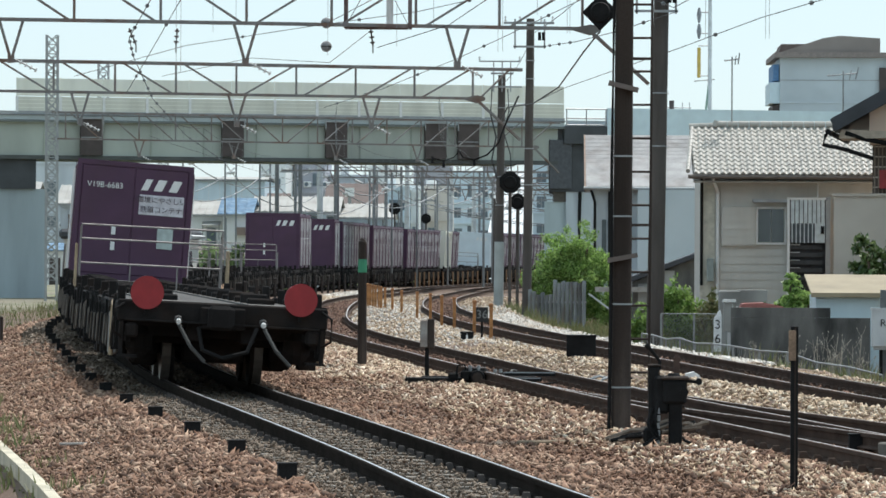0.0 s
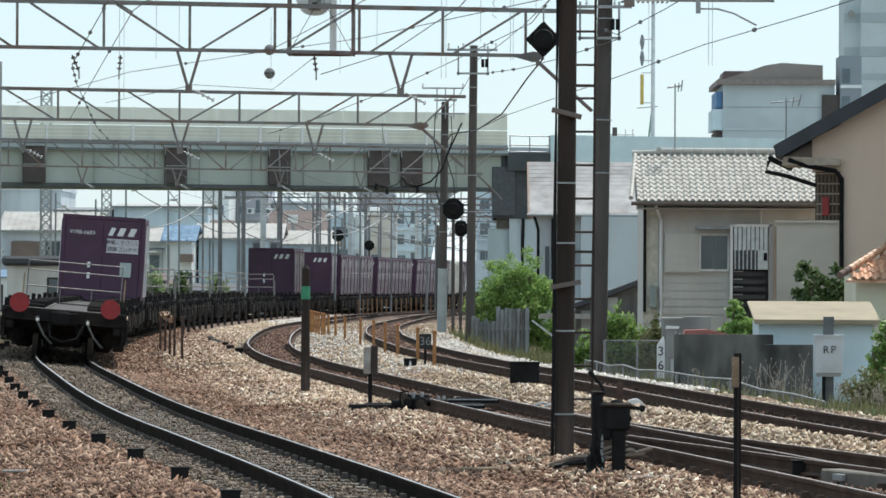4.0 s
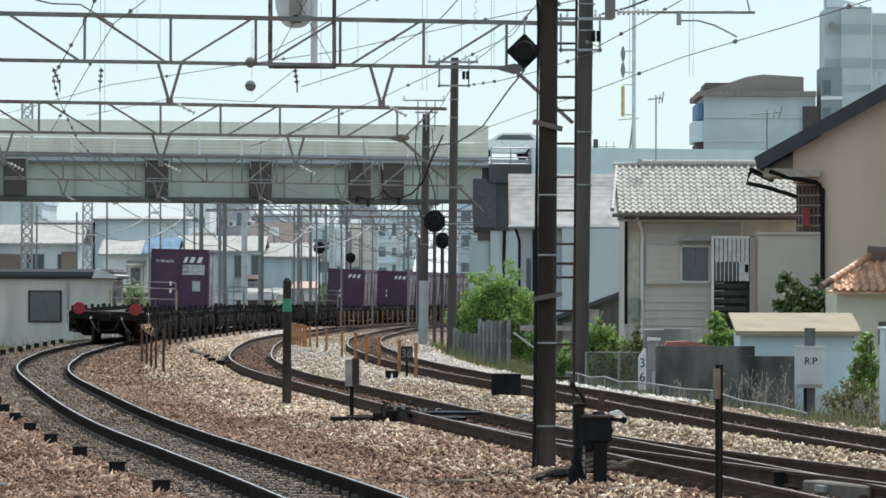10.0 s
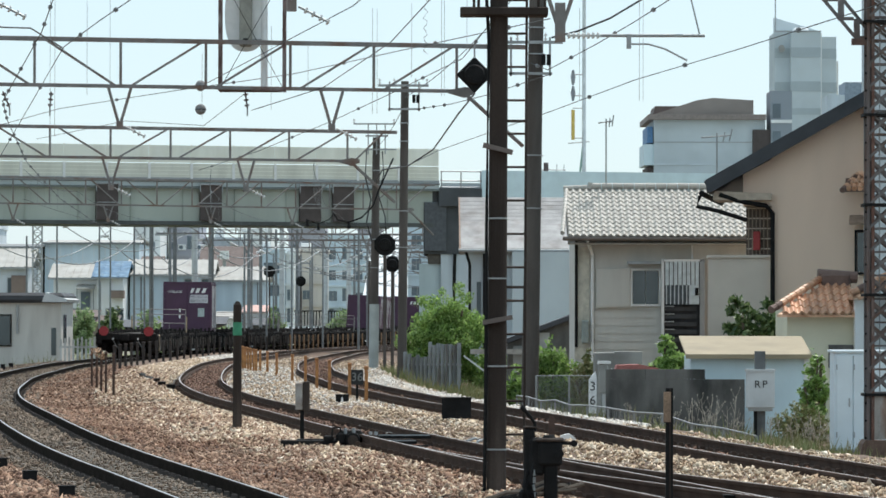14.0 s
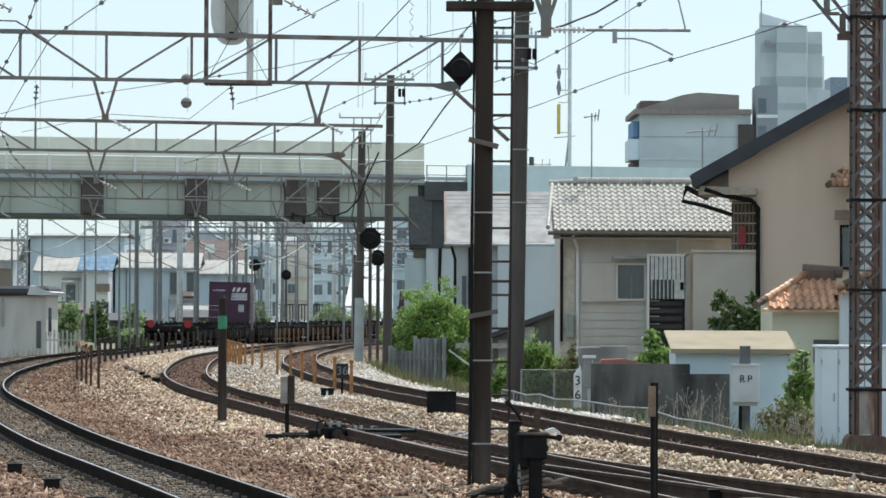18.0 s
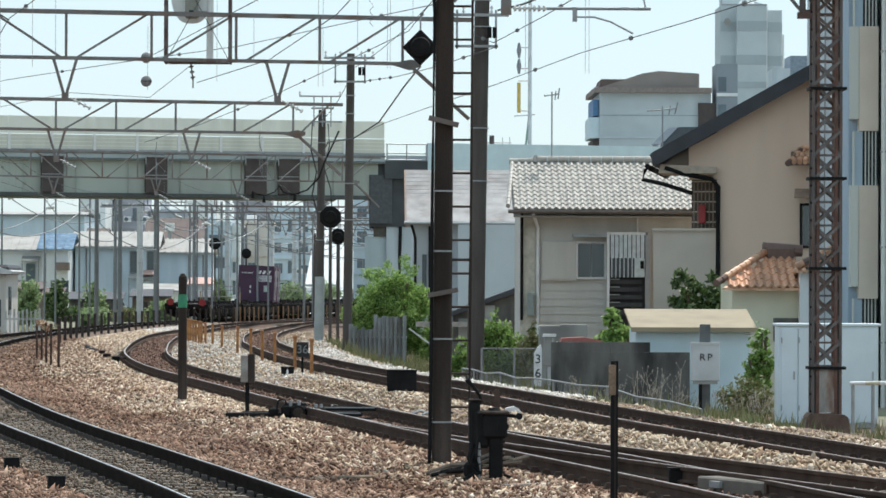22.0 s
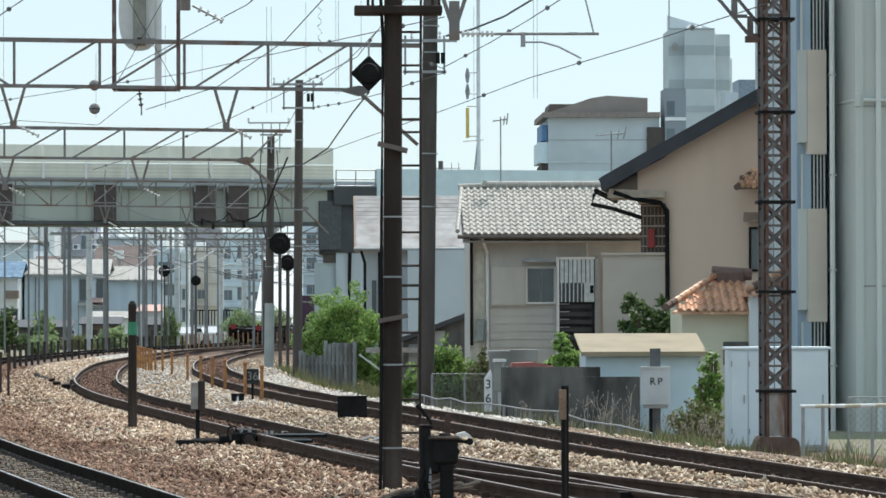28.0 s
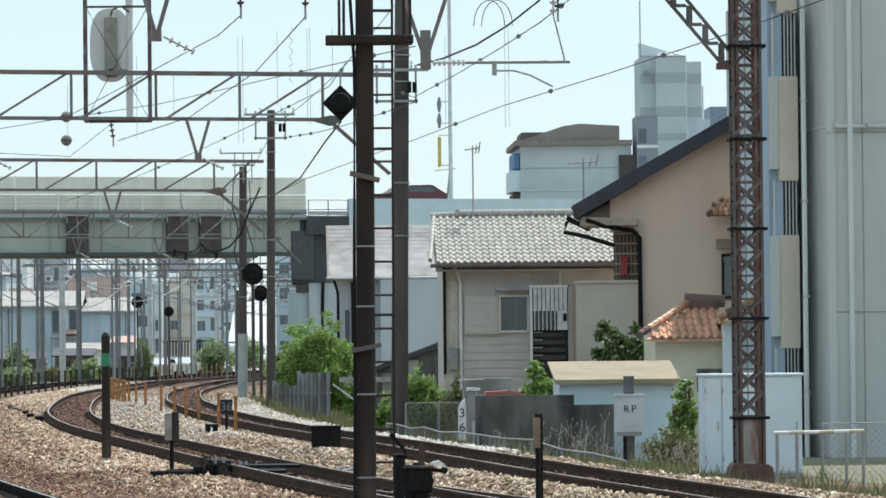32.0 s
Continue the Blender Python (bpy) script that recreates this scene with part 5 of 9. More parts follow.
part("meter", bx(4.02, 4.2, 0.2, 0.42, 1.0, 1.6, 0.02), mat("meter_green", (0.30, 0.34, 0.32), 0.6), h2, "grey-green meter box")


def tv_antenna(x, y, z0, h, w, label):
    a = thing("tv_antenna", (x, y, z0), label, "antenna", group="television antennas")
    part("pole", tb((0, 0, 0), (0, 0, h), 0.022, None, 6), GALV, a)
    part("boom", tb((-w * 0.65, 0, h - 0.12), (w * 0.6, 0, h - 0.05), 0.016, None, 6), GALV, a)
    for i in range(8):
        k = -w * 0.6 + i * w * 1.15 / 7
        part("element", tb((k, -0.25, h - 0.1), (k, 0.25, h - 0.08), 0.010, None, 5), GALV, a)
    part("reflector", tb((w * 0.5, 0, h - 0.2), (w * 0.62, 0, h + 0.1), 0.018, None, 6), GALV, a)
    part("loop", tb((w * 0.25, 0, h - 0.22), (w * 0.33, 0, h + 0.02), 0.015, None, 6), GALV, a)
    return a


tv_antenna(4.75, 112.7, 5.1, 1.86, 0.32, "thin grey television antenna on the tile roof")
tv_antenna(7.31, 107, 5.1, 1.24, 0.62, "thin grey television antenna behind the black roof")

# peach house, its gable towards the line
h3 = thing("house", (0, 100, 0), "peach rendered house with a steep black roof", "house", group="houses by the line")
h3.matrix_world = pose(6.6, 100, 0, 0, 0, -7) @ Matrix.Translation((-6.6, 0, 0))
part("wall", prism(bmesh.new(), [(8.12, -0.75), (16, -0.75), (16, 9.86), (8.12, 5.45)], 'y', 0.0, 8.0), PEACH, h3)
part("upper_wall", prism(bmesh.new(), [(7.45, 4.32), (8.12, 4.32), (8.12, 5.42), (7.45, 5.06)], 'y', 0.0, 8.0), PEACH, h3)
part("lower_wall", bx(6.62, 8.12, 0.1, 4.0, -0.75, 3.10), BEIGE, h3, "beige rendered yard wall")
part("coping", bx(6.58, 8.12, 0.04, 4.1, 3.10, 3.16), BEIGE, h3)
part("roof", prism(bmesh.new(), [(6.62, 4.62), (16.2, 9.98), (16.2, 10.29), (6.58, 4.92)], 'y', -0.40, 8.4), ROOFBLACK, h3)
part("soffit", prism(bmesh.new(), [(6.75, 4.45), (8.12, 4.45), (8.12, 4.60), (6.8, 4.66)], 'y', -0.3, 2.0), mat("soffit", (0.46, 0.38, 0.30), 0.8), h3)
part("verge_board", bar(bmesh.new(), (6.62, -0.42, 4.75), (16.2, -0.42, 10.12), 0.04, 0.30), ROOFBLACK, h3)
part("recess", bx(7.5, 8.1, 0.55, 0.7, 3.1, 4.4), mat("recess_brown", (0.13, 0.105, 0.09), 0.9), h3)
for i in range(6):
    part("lattice_bar", bx(7.55 + i * 0.09, 7.575 + i * 0.09, 0.35, 0.4, 3.15, 4.4), mat("lattice_tan", (0.33, 0.27, 0.21), 0.9), h3)
for i in range(5):
    part("lattice_bar", bx(7.52, 8.1, 0.36, 0.41, 3.3 + i * 0.24, 3.325 + i * 0.24), BEIGE, h3)
part("red_box", bx(7.68, 7.84, 0.18, 0.34, 3.28, 3.72, 0.01), mat("red_box", (0.34, 0.03, 0.03), 0.5), h3, "dark red metal box")
part("gutter_pipe", pipe(bmesh.new(), [(6.45, -0.3, 4.55), (6.38, -0.3, 4.30), (6.85, -0.3, 4.20), (7.55, -0.15, 3.98)], 0.05), BLACK, h3, "black gutter pipe")
part("downpipe", pipe(bmesh.new(), [(6.9, -0.3, 4.58), (7.4, -0.25, 4.42), (8.0, -0.12, 4.32), (8.15, -0.1, 4.15), (8.15, -0.08, 2.2), (8.15, -0.08, -0.5)], 0.055), BLACK, h3, "black downpipe down the corner")
part("gutter", tb((6.5, -0.42, 4.60), (6.5, 8.2, 4.60), 0.07), BLACK, h3)
window(h3, 10.12, 10.35, -0.02, 2.75, 3.7, 1, BLACK)
part("hood", prism(bmesh.new(), [(-0.72, 4.62), (0.0, 4.92), (0.0, 4.97), (-0.74, 4.67)], 'x', 9.86, 11.0), mat("old_tile", (0.17, 0.11, 0.09), 0.8), h3, "small weathered tiled hood")
for i in range(9):
    for j in range(3):
        part("hood_tile", tb((9.95 + 0.05 * j + i * 0.13, -0.76 + 0.22 * j, 4.70 + 0.11 * j), (9.95 + 0.05 * j + i * 0.13, -0.50 + 0.22 * j, 4.80 + 0.11 * j), 0.062, 0.05, 8), TILEORANGE, h3)
for i in range(6):
    part("hood_ridge", tb((9.80 + 0.06 * i, -0.80 + 0.13 * i, 4.66 + 0.068 * i), (9.87 + 0.06 * i, -0.65 + 0.13 * i, 4.74 + 0.068 * i), 0.075, 0.06, 8), TILEORANGE if i % 2 else mat("old_tile", (0.17, 0.11, 0.09), 0.8), h3)
part("hood_ridge", tb((10.15, -0.05, 5.06), (11.0, -0.05, 5.08), 0.07, None, 8), TILEORANGE, h3)
part("window_hood", prism(bmesh.new(), [(-0.5, 3.86), (0.0, 4.06), (0.0, 4.10), (-0.52, 3.92)], 'x', 9.95, 10.5), mat("hood_brown", (0.34, 0.24, 0.18), 0.8), h3, "plain brown window hood")

# low cream house with orange tiles
h4 = thing("house", (0, 92, 0), "low cream house with an orange tile roof", "house", group="houses by the line")
part("wall", bx(7.85, 11.0, 0.4, 3.5, -0.75, 1.85), CREAM, h4)
part("front_wall", bx(9.5, 11.0, 0.2, 0.4, -0.75, 2.2), WHITE, h4)
part("wall_base", bx(8.75, 9.7, 0.32, 0.4, 0.6, 1.1), DARKCONC, h4)
OLDTILE = mat("old_tile", (0.17, 0.11, 0.09), 0.8)
bm = bmesh.new()
vs = [bm.verts.new(q) for q in ((7.6, 0.0, 1.76), (9.3, 0.0, 1.76), (9.3, 1.6, 2.42), (8.72, 1.6, 2.42), (7.6, 0.0, 1.70), (9.3, 0.0, 1.70), (9.3, 1.6, 2.30), (8.72, 1.6, 2.30))]
for q in ((0, 1, 2, 3), (4, 7, 6, 5), (0, 4, 5, 1), (1, 5, 6, 2), (2, 6, 7, 3), (3, 7, 4, 0)):
    bm.faces.new([vs[k] for k in q])
part("roof_slab", bm, TILEORANGE, h4)
tiled_slope(h4, 7.56, 9.32, -0.02, 1.80, 1.6, 2.48, 10, 5, TILEORANGE, hip=1.12)
for i in range(11):
    u = i / 11
    part("hip_tile", tb((7.46 + 1.26 * u, -0.05 + 1.65 * u, 1.86 + 0.72 * u), (7.46 + 1.26 * (u + 0.1), -0.05 + 1.65 * (u + 0.1), 1.86 + 0.72 * (u + 0.1)), 0.085, 0.07, 10), OLDTILE if i < 2 else TILEORANGE, h4)
part("ridge", tb((8.62, 1.62, 2.62), (9.5, 1.62, 2.58), 0.15, 0.13, 10), OLDTILE, h4, "dark weathered ridge")
part("ridge_end", bx(8.66, 9.35, 1.45, 1.75, 2.3, 2.68, 0.06), OLDTILE, h4, "dark weathered ridge end")
part("side_roof", prism(bmesh.new(), [(9.2, 2.08), (10.3, 2.62), (10.3, 2.70), (9.2, 2.16)], 'y', -0.35, 1.2), TILEORANGE, h4)
for i in range(6):
    part("ridge_tile", tb((9.16 + i * 0.17, -0.4, 2.22 + 0.085 * i), (9.34 + i * 0.17, -0.38, 2.31 + 0.085 * i), 0.085, 0.07, 8), OLDTILE if i == 1 else TILEORANGE, h4)
    part("ridge_tile", tb((9.3 + i * 0.17, -0.42, 2.12 + 0.07 * i), (9.46 + i * 0.17, -0.42, 2.19 + 0.07 * i), 0.06, 0.05, 8), TILEORANGE, h4)
part("side_wall", bx(9.28, 9.6, -0.1, 0.2, -0.75, 2.08), WHITE, h4)

# blue shed, walls and cabinets along the boundary
shed = thing("shed", (0, 86, 0), "light blue sheet-metal shed with a sloping cream roof", "shed")
part("wall", bx(5.35, 7.72, 0.1, 2.2, -0.75, 0.90), SHEETBLUE, shed)
part("roof", prism(bmesh.new(), [(-0.15, 0.90), (2.3, 1.27), (2.3, 1.31), (-0.15, 0.945)], 'x', 5.24, 7.80), SHEETCREAM, shed)
part("roof_edge", bx(5.24, 7.80, -0.17, -0.15, 0.86, 0.95), SHEETCREAM, shed)
part("lower_panel", bx(7.66, 7.74, 0.06, 0.12, -0.75, 0.88), WHITEPAINT, shed)
bw = thing("block_wall", (0, 85.4, 0), "weathered dark grey concrete block wall beside the line", "wall", kind="structure")
for i in range(7):
    for j in range(7):
        if j == 6 and i >= 5:
            continue
        part("block", bx(3.6 + i * 0.4 + 0.0015, 4.0 + i * 0.4 - 0.0015, 0, 0.14, -0.75 + j * 0.2 + 0.0015, -0.55 + j * 0.2 - 0.0015), DARKCONC, bw)
part("backing", bx(3.62, 6.38, 0.012, 0.13, -0.75, 0.44), DARKCONC, bw)
planter = thing("concrete_block", (0, 97, 0), "pale grey concrete step beside the block wall", "block")
part("body", bx(3.83, 4.9, 0, 0.8, -0.75, 0.88, 0.02), CONC, planter)
part("cap", bx(4.3, 4.92, -0.02, 0.8, 0.62, 0.9), CONC, planter)
tarp = thing("tarpaulin", (0, 86, 0), "faded red tarpaulin over boxes", "tarpaulin")
part("cloth", prism(bmesh.new(), [(3.8, 0.55), (4.75, 0.5), (4.7, 0.66), (4.3, 0.74), (3.85, 0.72)], 'y', 0, 0.8), mat("tarp_red", (0.36, 0.13, 0.11), 0.8, vary=0.3), tarp)
part("box", bx(3.85, 4.7, 0.05, 0.75, -0.75, 0.54), DARKCONC, tarp)

# apartment building
apt = thing("apartment_building", (0, 88, 0), "tall pale grey-green apartment building with vertical ribs and slit windows", "apartment building")
part("wall", bx(11.27, 32, 0, 12, -0.75, 9.5), APART, apt)
part("corner_wall", prism(bmesh.new(), [(11.27, 0.0), (11.27, 6.0), (10.74, 6.0), (10.74, 3.2), (11.11, 0.02)], 'z', -0.75, 9.5), APART, apt, "slanting corner wall")
part("corner_rib", bx(11.10, 11.27, -0.06, 0.3, -0.75, 9.5), APART, apt)
part("main_rib", bx(11.53, 11.63, -0.14, 0.0, -0.75, 9.5), mat("rib_pale", (0.66, 0.68, 0.645), 0.8, 0.0, 0.06, 0.6, 0.1), apt, "pale upright pipe casing")
for x in (11.84, 12.75, 13.66):
    part("wall_joint", bx(x, x + 0.02, -0.012, 0.0, -0.75, 9.5), CONC, apt)
for z in (2.27, 6.02):
    part("storey_joint", bx(11.27, 32, -0.012, 0.0, z, z + 0.025), CONC, apt)
part("wall_pipe", tb((11.27, -0.1, 6.15), (32, -0.1, 6.15), 0.045, None, 10), APART, apt, "pale pipe across the wall")
part("wall_pipe", tb((11.14, 0.0, 6.15), (10.76, 3.1, 6.15), 0.045, None, 10), APART, apt, "pale pipe across the wall")
for x in (11.9, 12.6, 13.5):
    part("pipe_clamp", bx(x, x + 0.05, -0.16, 0.0, 6.09, 6.21), GALV, apt)
part("corner_clamp", bx(11.08, 11.22, -0.1, 0.05, 6.02, 6.3, 0.01), APART, apt)
part("downpipe", tb((10.69, 0.55, -0.75), (10.69, 0.55, 9.5), 0.055, None, 12), mat("rib_pale", (0.66, 0.68, 0.645), 0.8), apt, "pale grey downpipe")
for z in (0.6, 2.6, 4.6, 6.7, 8.7):
    part("pipe_bracket", bx(10.62, 10.78, 0.5, 0.66, z, z + 0.04), GALV, apt)
part("side_wall", bx(10.25, 10.74, 6.0, 12, -0.75, 9.5), PALE, apt)
part("shaded_side", prism(bmesh.new(), [(10.03, 1.3), (10.62, 1.3), (10.62, 6.0), (10.25, 6.0)], 'z', -0.75, 9.5), APARTSHADE, apt, "side wall, its shade put into a blue-grey colour")
for z0, z1 in ((0.25, 1.54), (3.92, 5.07), (7.27, 8.62)):
    w = new("slit_window")
    w.parent = apt
    w["label"] = "dark window behind upright bars"
    part("window_glass", bx(10.30, 10.62, 1.16, 1.20, z0, z1), mat("slit_glass", (0.02, 0.024, 0.03), 0.3), w)
    part("window_reveal", bx(10.13, 10.30, 1.05, 1.22, z0, z1), APARTSHADE, w, "window reveal, its shade put into a blue-grey colour")
    part("reveal_edge", bx(10.10, 10.13, 1.0, 1.2, z0, z1), APART, w)
    for i in range(4):
        part("window_bar", bx(10.345 + i * 0.072, 10.37 + i * 0.072, 1.0, 1.03, z0, z1), APART, w)
for z0, z1 in ((-0.75, 0.25), (1.54, 3.92), (5.07, 7.27), (8.62, 9.5)):
    part("spandrel", bx(10.22, 10.62, 0.95, 1.3, z0, z1), BEIGE if z0 > 0 else APART, apt)
    part("spandrel_return", bx(10.04, 10.216, 0.99, 1.3, z0 + (0.25 if z0 > 0 else 0), z1), APART, apt)


def equipment_cabinet():
    c = thing("equipment_cabinet", (0, 75, -0.72), "tall white steel equipment cabinet with double doors", "cabinet")
    part("body", bx(7.2, 8.97, 0.03, 0.8, 0, 1.80, 0.01), CABINET, c)
    part("roof", bx(7.16, 9.01, -0.02, 0.84, 1.80, 1.85, 0.01), CABINET, c)
    part("plinth", bx(7.2, 8.97, 0.02, 0.8, 0, 0.08), CONC, c)
    for a, b in ((7.24, 7.53), (7.55, 8.22), (8.24, 8.93)):
        d = part("door", bx(a, b, 0.0, 0.03, 0.1, 1.76, 0.006), CABINET, c)
        part("handle", bx(b - 0.07, b - 0.05, -0.03, 0.0, 0.85, 1.0), GALV, d)
        for z in (0.3, 1.5):
            part("hinge", tb((a + 0.01, -0.01, z), (a + 0.01, -0.01, z + 0.1), 0.012, None, 6), GALV, d)
    return c


equipment_cabinet()

# low white house beyond the first track
h5 = thing("house", (0, 178, 0), "low white flat-roofed house with a dark rounded roof edge", "house", group="houses by the line")
part("wall", bx(-20.55, -15.38, 0, 6, -0.75, 2.2), SIDING, h5)
bm = bx(-20.75, -15.25, -0.3, 6.3, 2.2, 2.62, 0.12)
part("roof", bm, ROOFBLACK, h5)
part("roof_end", prism(bmesh.new(), [(-16.15, 2.24), (-15.15, 2.22), (-15.07, 2.34), (-16.0, 2.64)], 'y', -0.36, 6.2), POLEGREY, h5, "pale metal roof end")
window(h5, -18.8, -17.5, -0.02, 0.42, 1.66, 2, BLACK)
part("side_window", bx(-15.39, -15.33, 1.2, 2.2, 0.5, 1.7), GLASS, h5)
part("front_window", bx(-15.78, -15.58, -0.03, 0.0, 0.0, 1.15), GLASS, h5, "narrow dark window")
part("vent_pipe", tb((-17.2, -0.06, 0.9), (-17.2, -0.06, 2.1), 0.05, None, 8), GALV, h5)

# ---- plants ----
def leaf_mesh(name, rng, blobs, n, size, material):
    """Many small folded leaves filling a set of clumps."""
    b = np.array(blobs, float)
    wgt = b[:, 3] * b[:, 4] * b[:, 5]
    i = rng.choice(len(b), n, p=wgt / wgt.sum())
    d = rng.normal(size=(n, 3))
    d /= np.linalg.norm(d, axis=1)[:, None]
    r = rng.random(n) ** 0.45
    c = b[i, :3] + d * b[i, 3:6] * r[:, None] * rng.uniform(0.75, 1.15, n)[:, None]
    u = rng.normal(size=(n, 3)) + np.array([0, 0, 0.4])
    u /= np.linalg.norm(u, axis=1)[:, None]
    w = np.cross(u, rng.normal(size=(n, 3)))
    w /= np.linalg.norm(w, axis=1)[:, None]
    s = (size * rng.uniform(0.6, 1.4, n))[:, None]
    v = np.stack([c - u * s, c + w * s * 0.45, c + u * s, c - w * s * 0.45], 1).reshape(-1, 3)
    f = np.arange(n * 4).reshape(-1, 4)
    return mesh_from(name, v.tolist(), f.tolist(), material)


def bush(x, y, z0, w, h, dpt, n, size, material, label, name="bush", seed=1, stems=6):
    """Stems that fan out, each with clumps of leaves thinning towards the tip."""
    rng = np.random.default_rng(seed)
    t = thing(name, (x, y, z0), label, "bush" if name == "bush" else "tree")
    blobs, tips = [], []
    for k in range(26):
        a, q = rng.uniform(0, 6.28), rng.random() ** 0.6
        top = h * (1.0 - 0.45 * q ** 2) * rng.uniform(0.72, 1.04)
        tx, ty = math.cos(a) * w * 0.5 * q, math.sin(a) * dpt * 0.5 * q
        tips.append((tx, ty, top))
        for u in (0.35, 0.55, 0.75, 0.92, 1.0):
            r = w * (0.13 if u < 0.9 else 0.07) * rng.uniform(0.7, 1.3)
            blobs.append((tx * u + rng.normal() * 0.05 * w, ty * u + rng.normal() * 0.05 * dpt, top * u, r, r, r * 0.9))
    for k in range(46):
        a, q = rng.uniform(0, 6.28), rng.random() ** 0.5 * 0.92
        zz = rng.uniform(0.08, 0.9) * h * (1 - 0.5 * q * q)
        r = w * 0.12 * rng.uniform(0.7, 1.2)
        blobs.append((math.cos(a) * w * 0.5 * q, math.sin(a) * dpt * 0.5 * q, zz, r, r, r))
    o = new("crown", leaf_mesh("crown", rng, blobs, n, size, material))
    o.parent = t
    for k in range(stems):
        q = tips[k]
        bm = sweep([(q[0] * 0.1, q[1] * 0.1, 0), (q[0] * 0.45, q[1] * 0.45, q[2] * 0.4), (q[0], q[1], q[2] * 0.95)], 0.012 * h, 6)
        part("trunk" if k == 0 else "branch", bm, TRUNK, t)
    return t


bush(0.62, 135, -0.7, 3.1, 3.3, 2.4, 60000, 0.05, LEAF, "tall bright green garden shrub behind a fence", seed=3)
bush(2.2, 134, -0.7, 1.2, 1.6, 1.2, 6000, 0.07, LEAF, "low bright green shrub behind a fence", seed=13)
bush(2.85, 100.5, -0.7, 1.45, 1.85, 0.9, 14000, 0.05, LEAF, "bright green bush behind a mesh fence", seed=4)
bush(3.8, 100.0, -0.7, 0.9, 1.6, 0.6, 7000, 0.05, GRASS, "thin yellowish bush behind a mesh fence", seed=5)
bush(2.1, 98.8, -0.6, 0.9, 1.0, 0.5, 3500, 0.055, LEAF, "low green weeds beside the pole", seed=6)
bush(5.2, 91, -0.72, 1.3, 1.95, 0.9, 17000, 0.055, LEAF, "yellow-green bush beside the shed", seed=7)
bush(7.45, 96.5, -0.75, 1.95, 2.85, 1.5, 30000, 0.08, LEAFDARK, "dark glossy round shrub in the yard", seed=18)
bush(7.55, 82.5, -0.75, 0.62, 1.95, 0.5, 4800, 0.05, LEAF, "straggling green shrub beside the cabinet", seed=9)
bush(7.1, 80.2, -0.75, 1.1, 0.85, 0.6, 4500, 0.04, GRASS, "low green weeds beside the signal box", seed=10)


def dry_weeds(x, y, z0, w, h, n, label, seed):
    """Bare branching stalks with seed heads."""
    rng = random.Random(seed)
    t = thing("dry_weeds", (x, y, z0), label, "weeds", group="dry weeds by the wall")
    bm = bmesh.new()
    for _ in range(n):
        bx0, top, ln = rng.uniform(-w / 2, w / 2), h * rng.uniform(0.4, 1.0), rng.uniform(-0.25, 0.25)
        a, b = Vector((bx0, rng.uniform(-0.2, 0.2), 0)), Vector((bx0 + ln * top, rng.uniform(-0.25, 0.25), top))
        tube(bm, a, b, 0.007, 0.004, 4)
        for k in range(rng.randint(2, 5)):
            q = a.lerp(b, rng.uniform(0.35, 0.95))
            e = q + Vector((rng.uniform(-0.16, 0.16), rng.uniform(-0.1, 0.1), rng.uniform(0.06, 0.2)))
            tube(bm, q, e, 0.004, 0.003, 4)
            tube(bm, e, e + Vector((0, 0, 0.03)), 0.012, 0.006, 5)
    part("stalks", bm, mat("dry_stalk", (0.44, 0.39, 0.32), 0.9, vary=0.3), t)


dry_weeds(5.55, 80.6, -0.72, 1.3, 0.95, 20, "tall dry branching weeds before the block wall", 1)
dry_weeds(4.35, 83.4, -0.72, 1.2, 0.75, 14, "dry branching weeds before the block wall", 2)
dry_weeds(6.75, 79.3, -0.75, 1.1, 0.6, 20, "dry weeds beside the signal box", 3)
dry_weeds(7.7, 79.0, -0.75, 0.9, 0.6, 14, "dry weeds beside the cabinet", 4)
for k, (x, y, w, h) in enumerate([(-17.2, 262, 1.7, 2.9), (-13.2, 268, 2.2, 1.8), (-19.4, 262, 1.7, 3.1), (-10.75, 300, 1.5, 3.2), (-6.4, 330, 3.4, 3.0), (-21.5, 240, 1.7, 2.8), (-4.0, 350, 3.6, 3.4), (-20.7, 255, 1.7, 3.4), (-16.9, 256, 1.9, 1.2)]):
    bush(x, y, -0.75, w, h, 2.0, 4000, 0.12, LEAFDARK if k == 2 else LEAFFAR, "green trackside shrub beyond the road bridge", seed=20 + k)


def tufts(name, n, region, size, material, label, seed):
    """Blades of grass and weeds along a strip of the line."""
    rng = np.random.default_rng(seed)
    s, lat = rng.uniform(region[0], region[1], n), rng.uniform(region[2], region[3], n)
    x, y, h, b = rail_at(s)
    px, py, pz = x + lat * np.cos(h), y - lat * np.sin(h), bed_height(lat, b) - 0.02
    a, hh = rng.uniform(0, 6.28, n), size * rng.uniform(0.4, 1.3, n)
    clump = np.array([noise.noise(Vector((float(i) * 0.6, float(j) * 0.6, 1.0))) for i, j in zip(px, py)])
    hh = hh * np.clip(0.5 + clump * 2.2, 0.1, 1.6)
    w = 0.012 + 0.01 * rng.random(n)
    lean = rng.uniform(-0.5, 0.5, (n, 2)) * hh[:, None]
    v = np.stack([np.stack([px - w * np.cos(a), py - w * np.sin(a), pz], 1), np.stack([px + w * np.cos(a), py + w * np.sin(a), pz], 1), np.stack([px + lean[:, 0], py + lean[:, 1], pz + hh], 1)], 1).reshape(-1, 3)
    tagged(new(name, mesh_from(name, v.tolist(), np.arange(n * 3).reshape(-1, 3).tolist(), material)), label, "grass", kind="stuff")


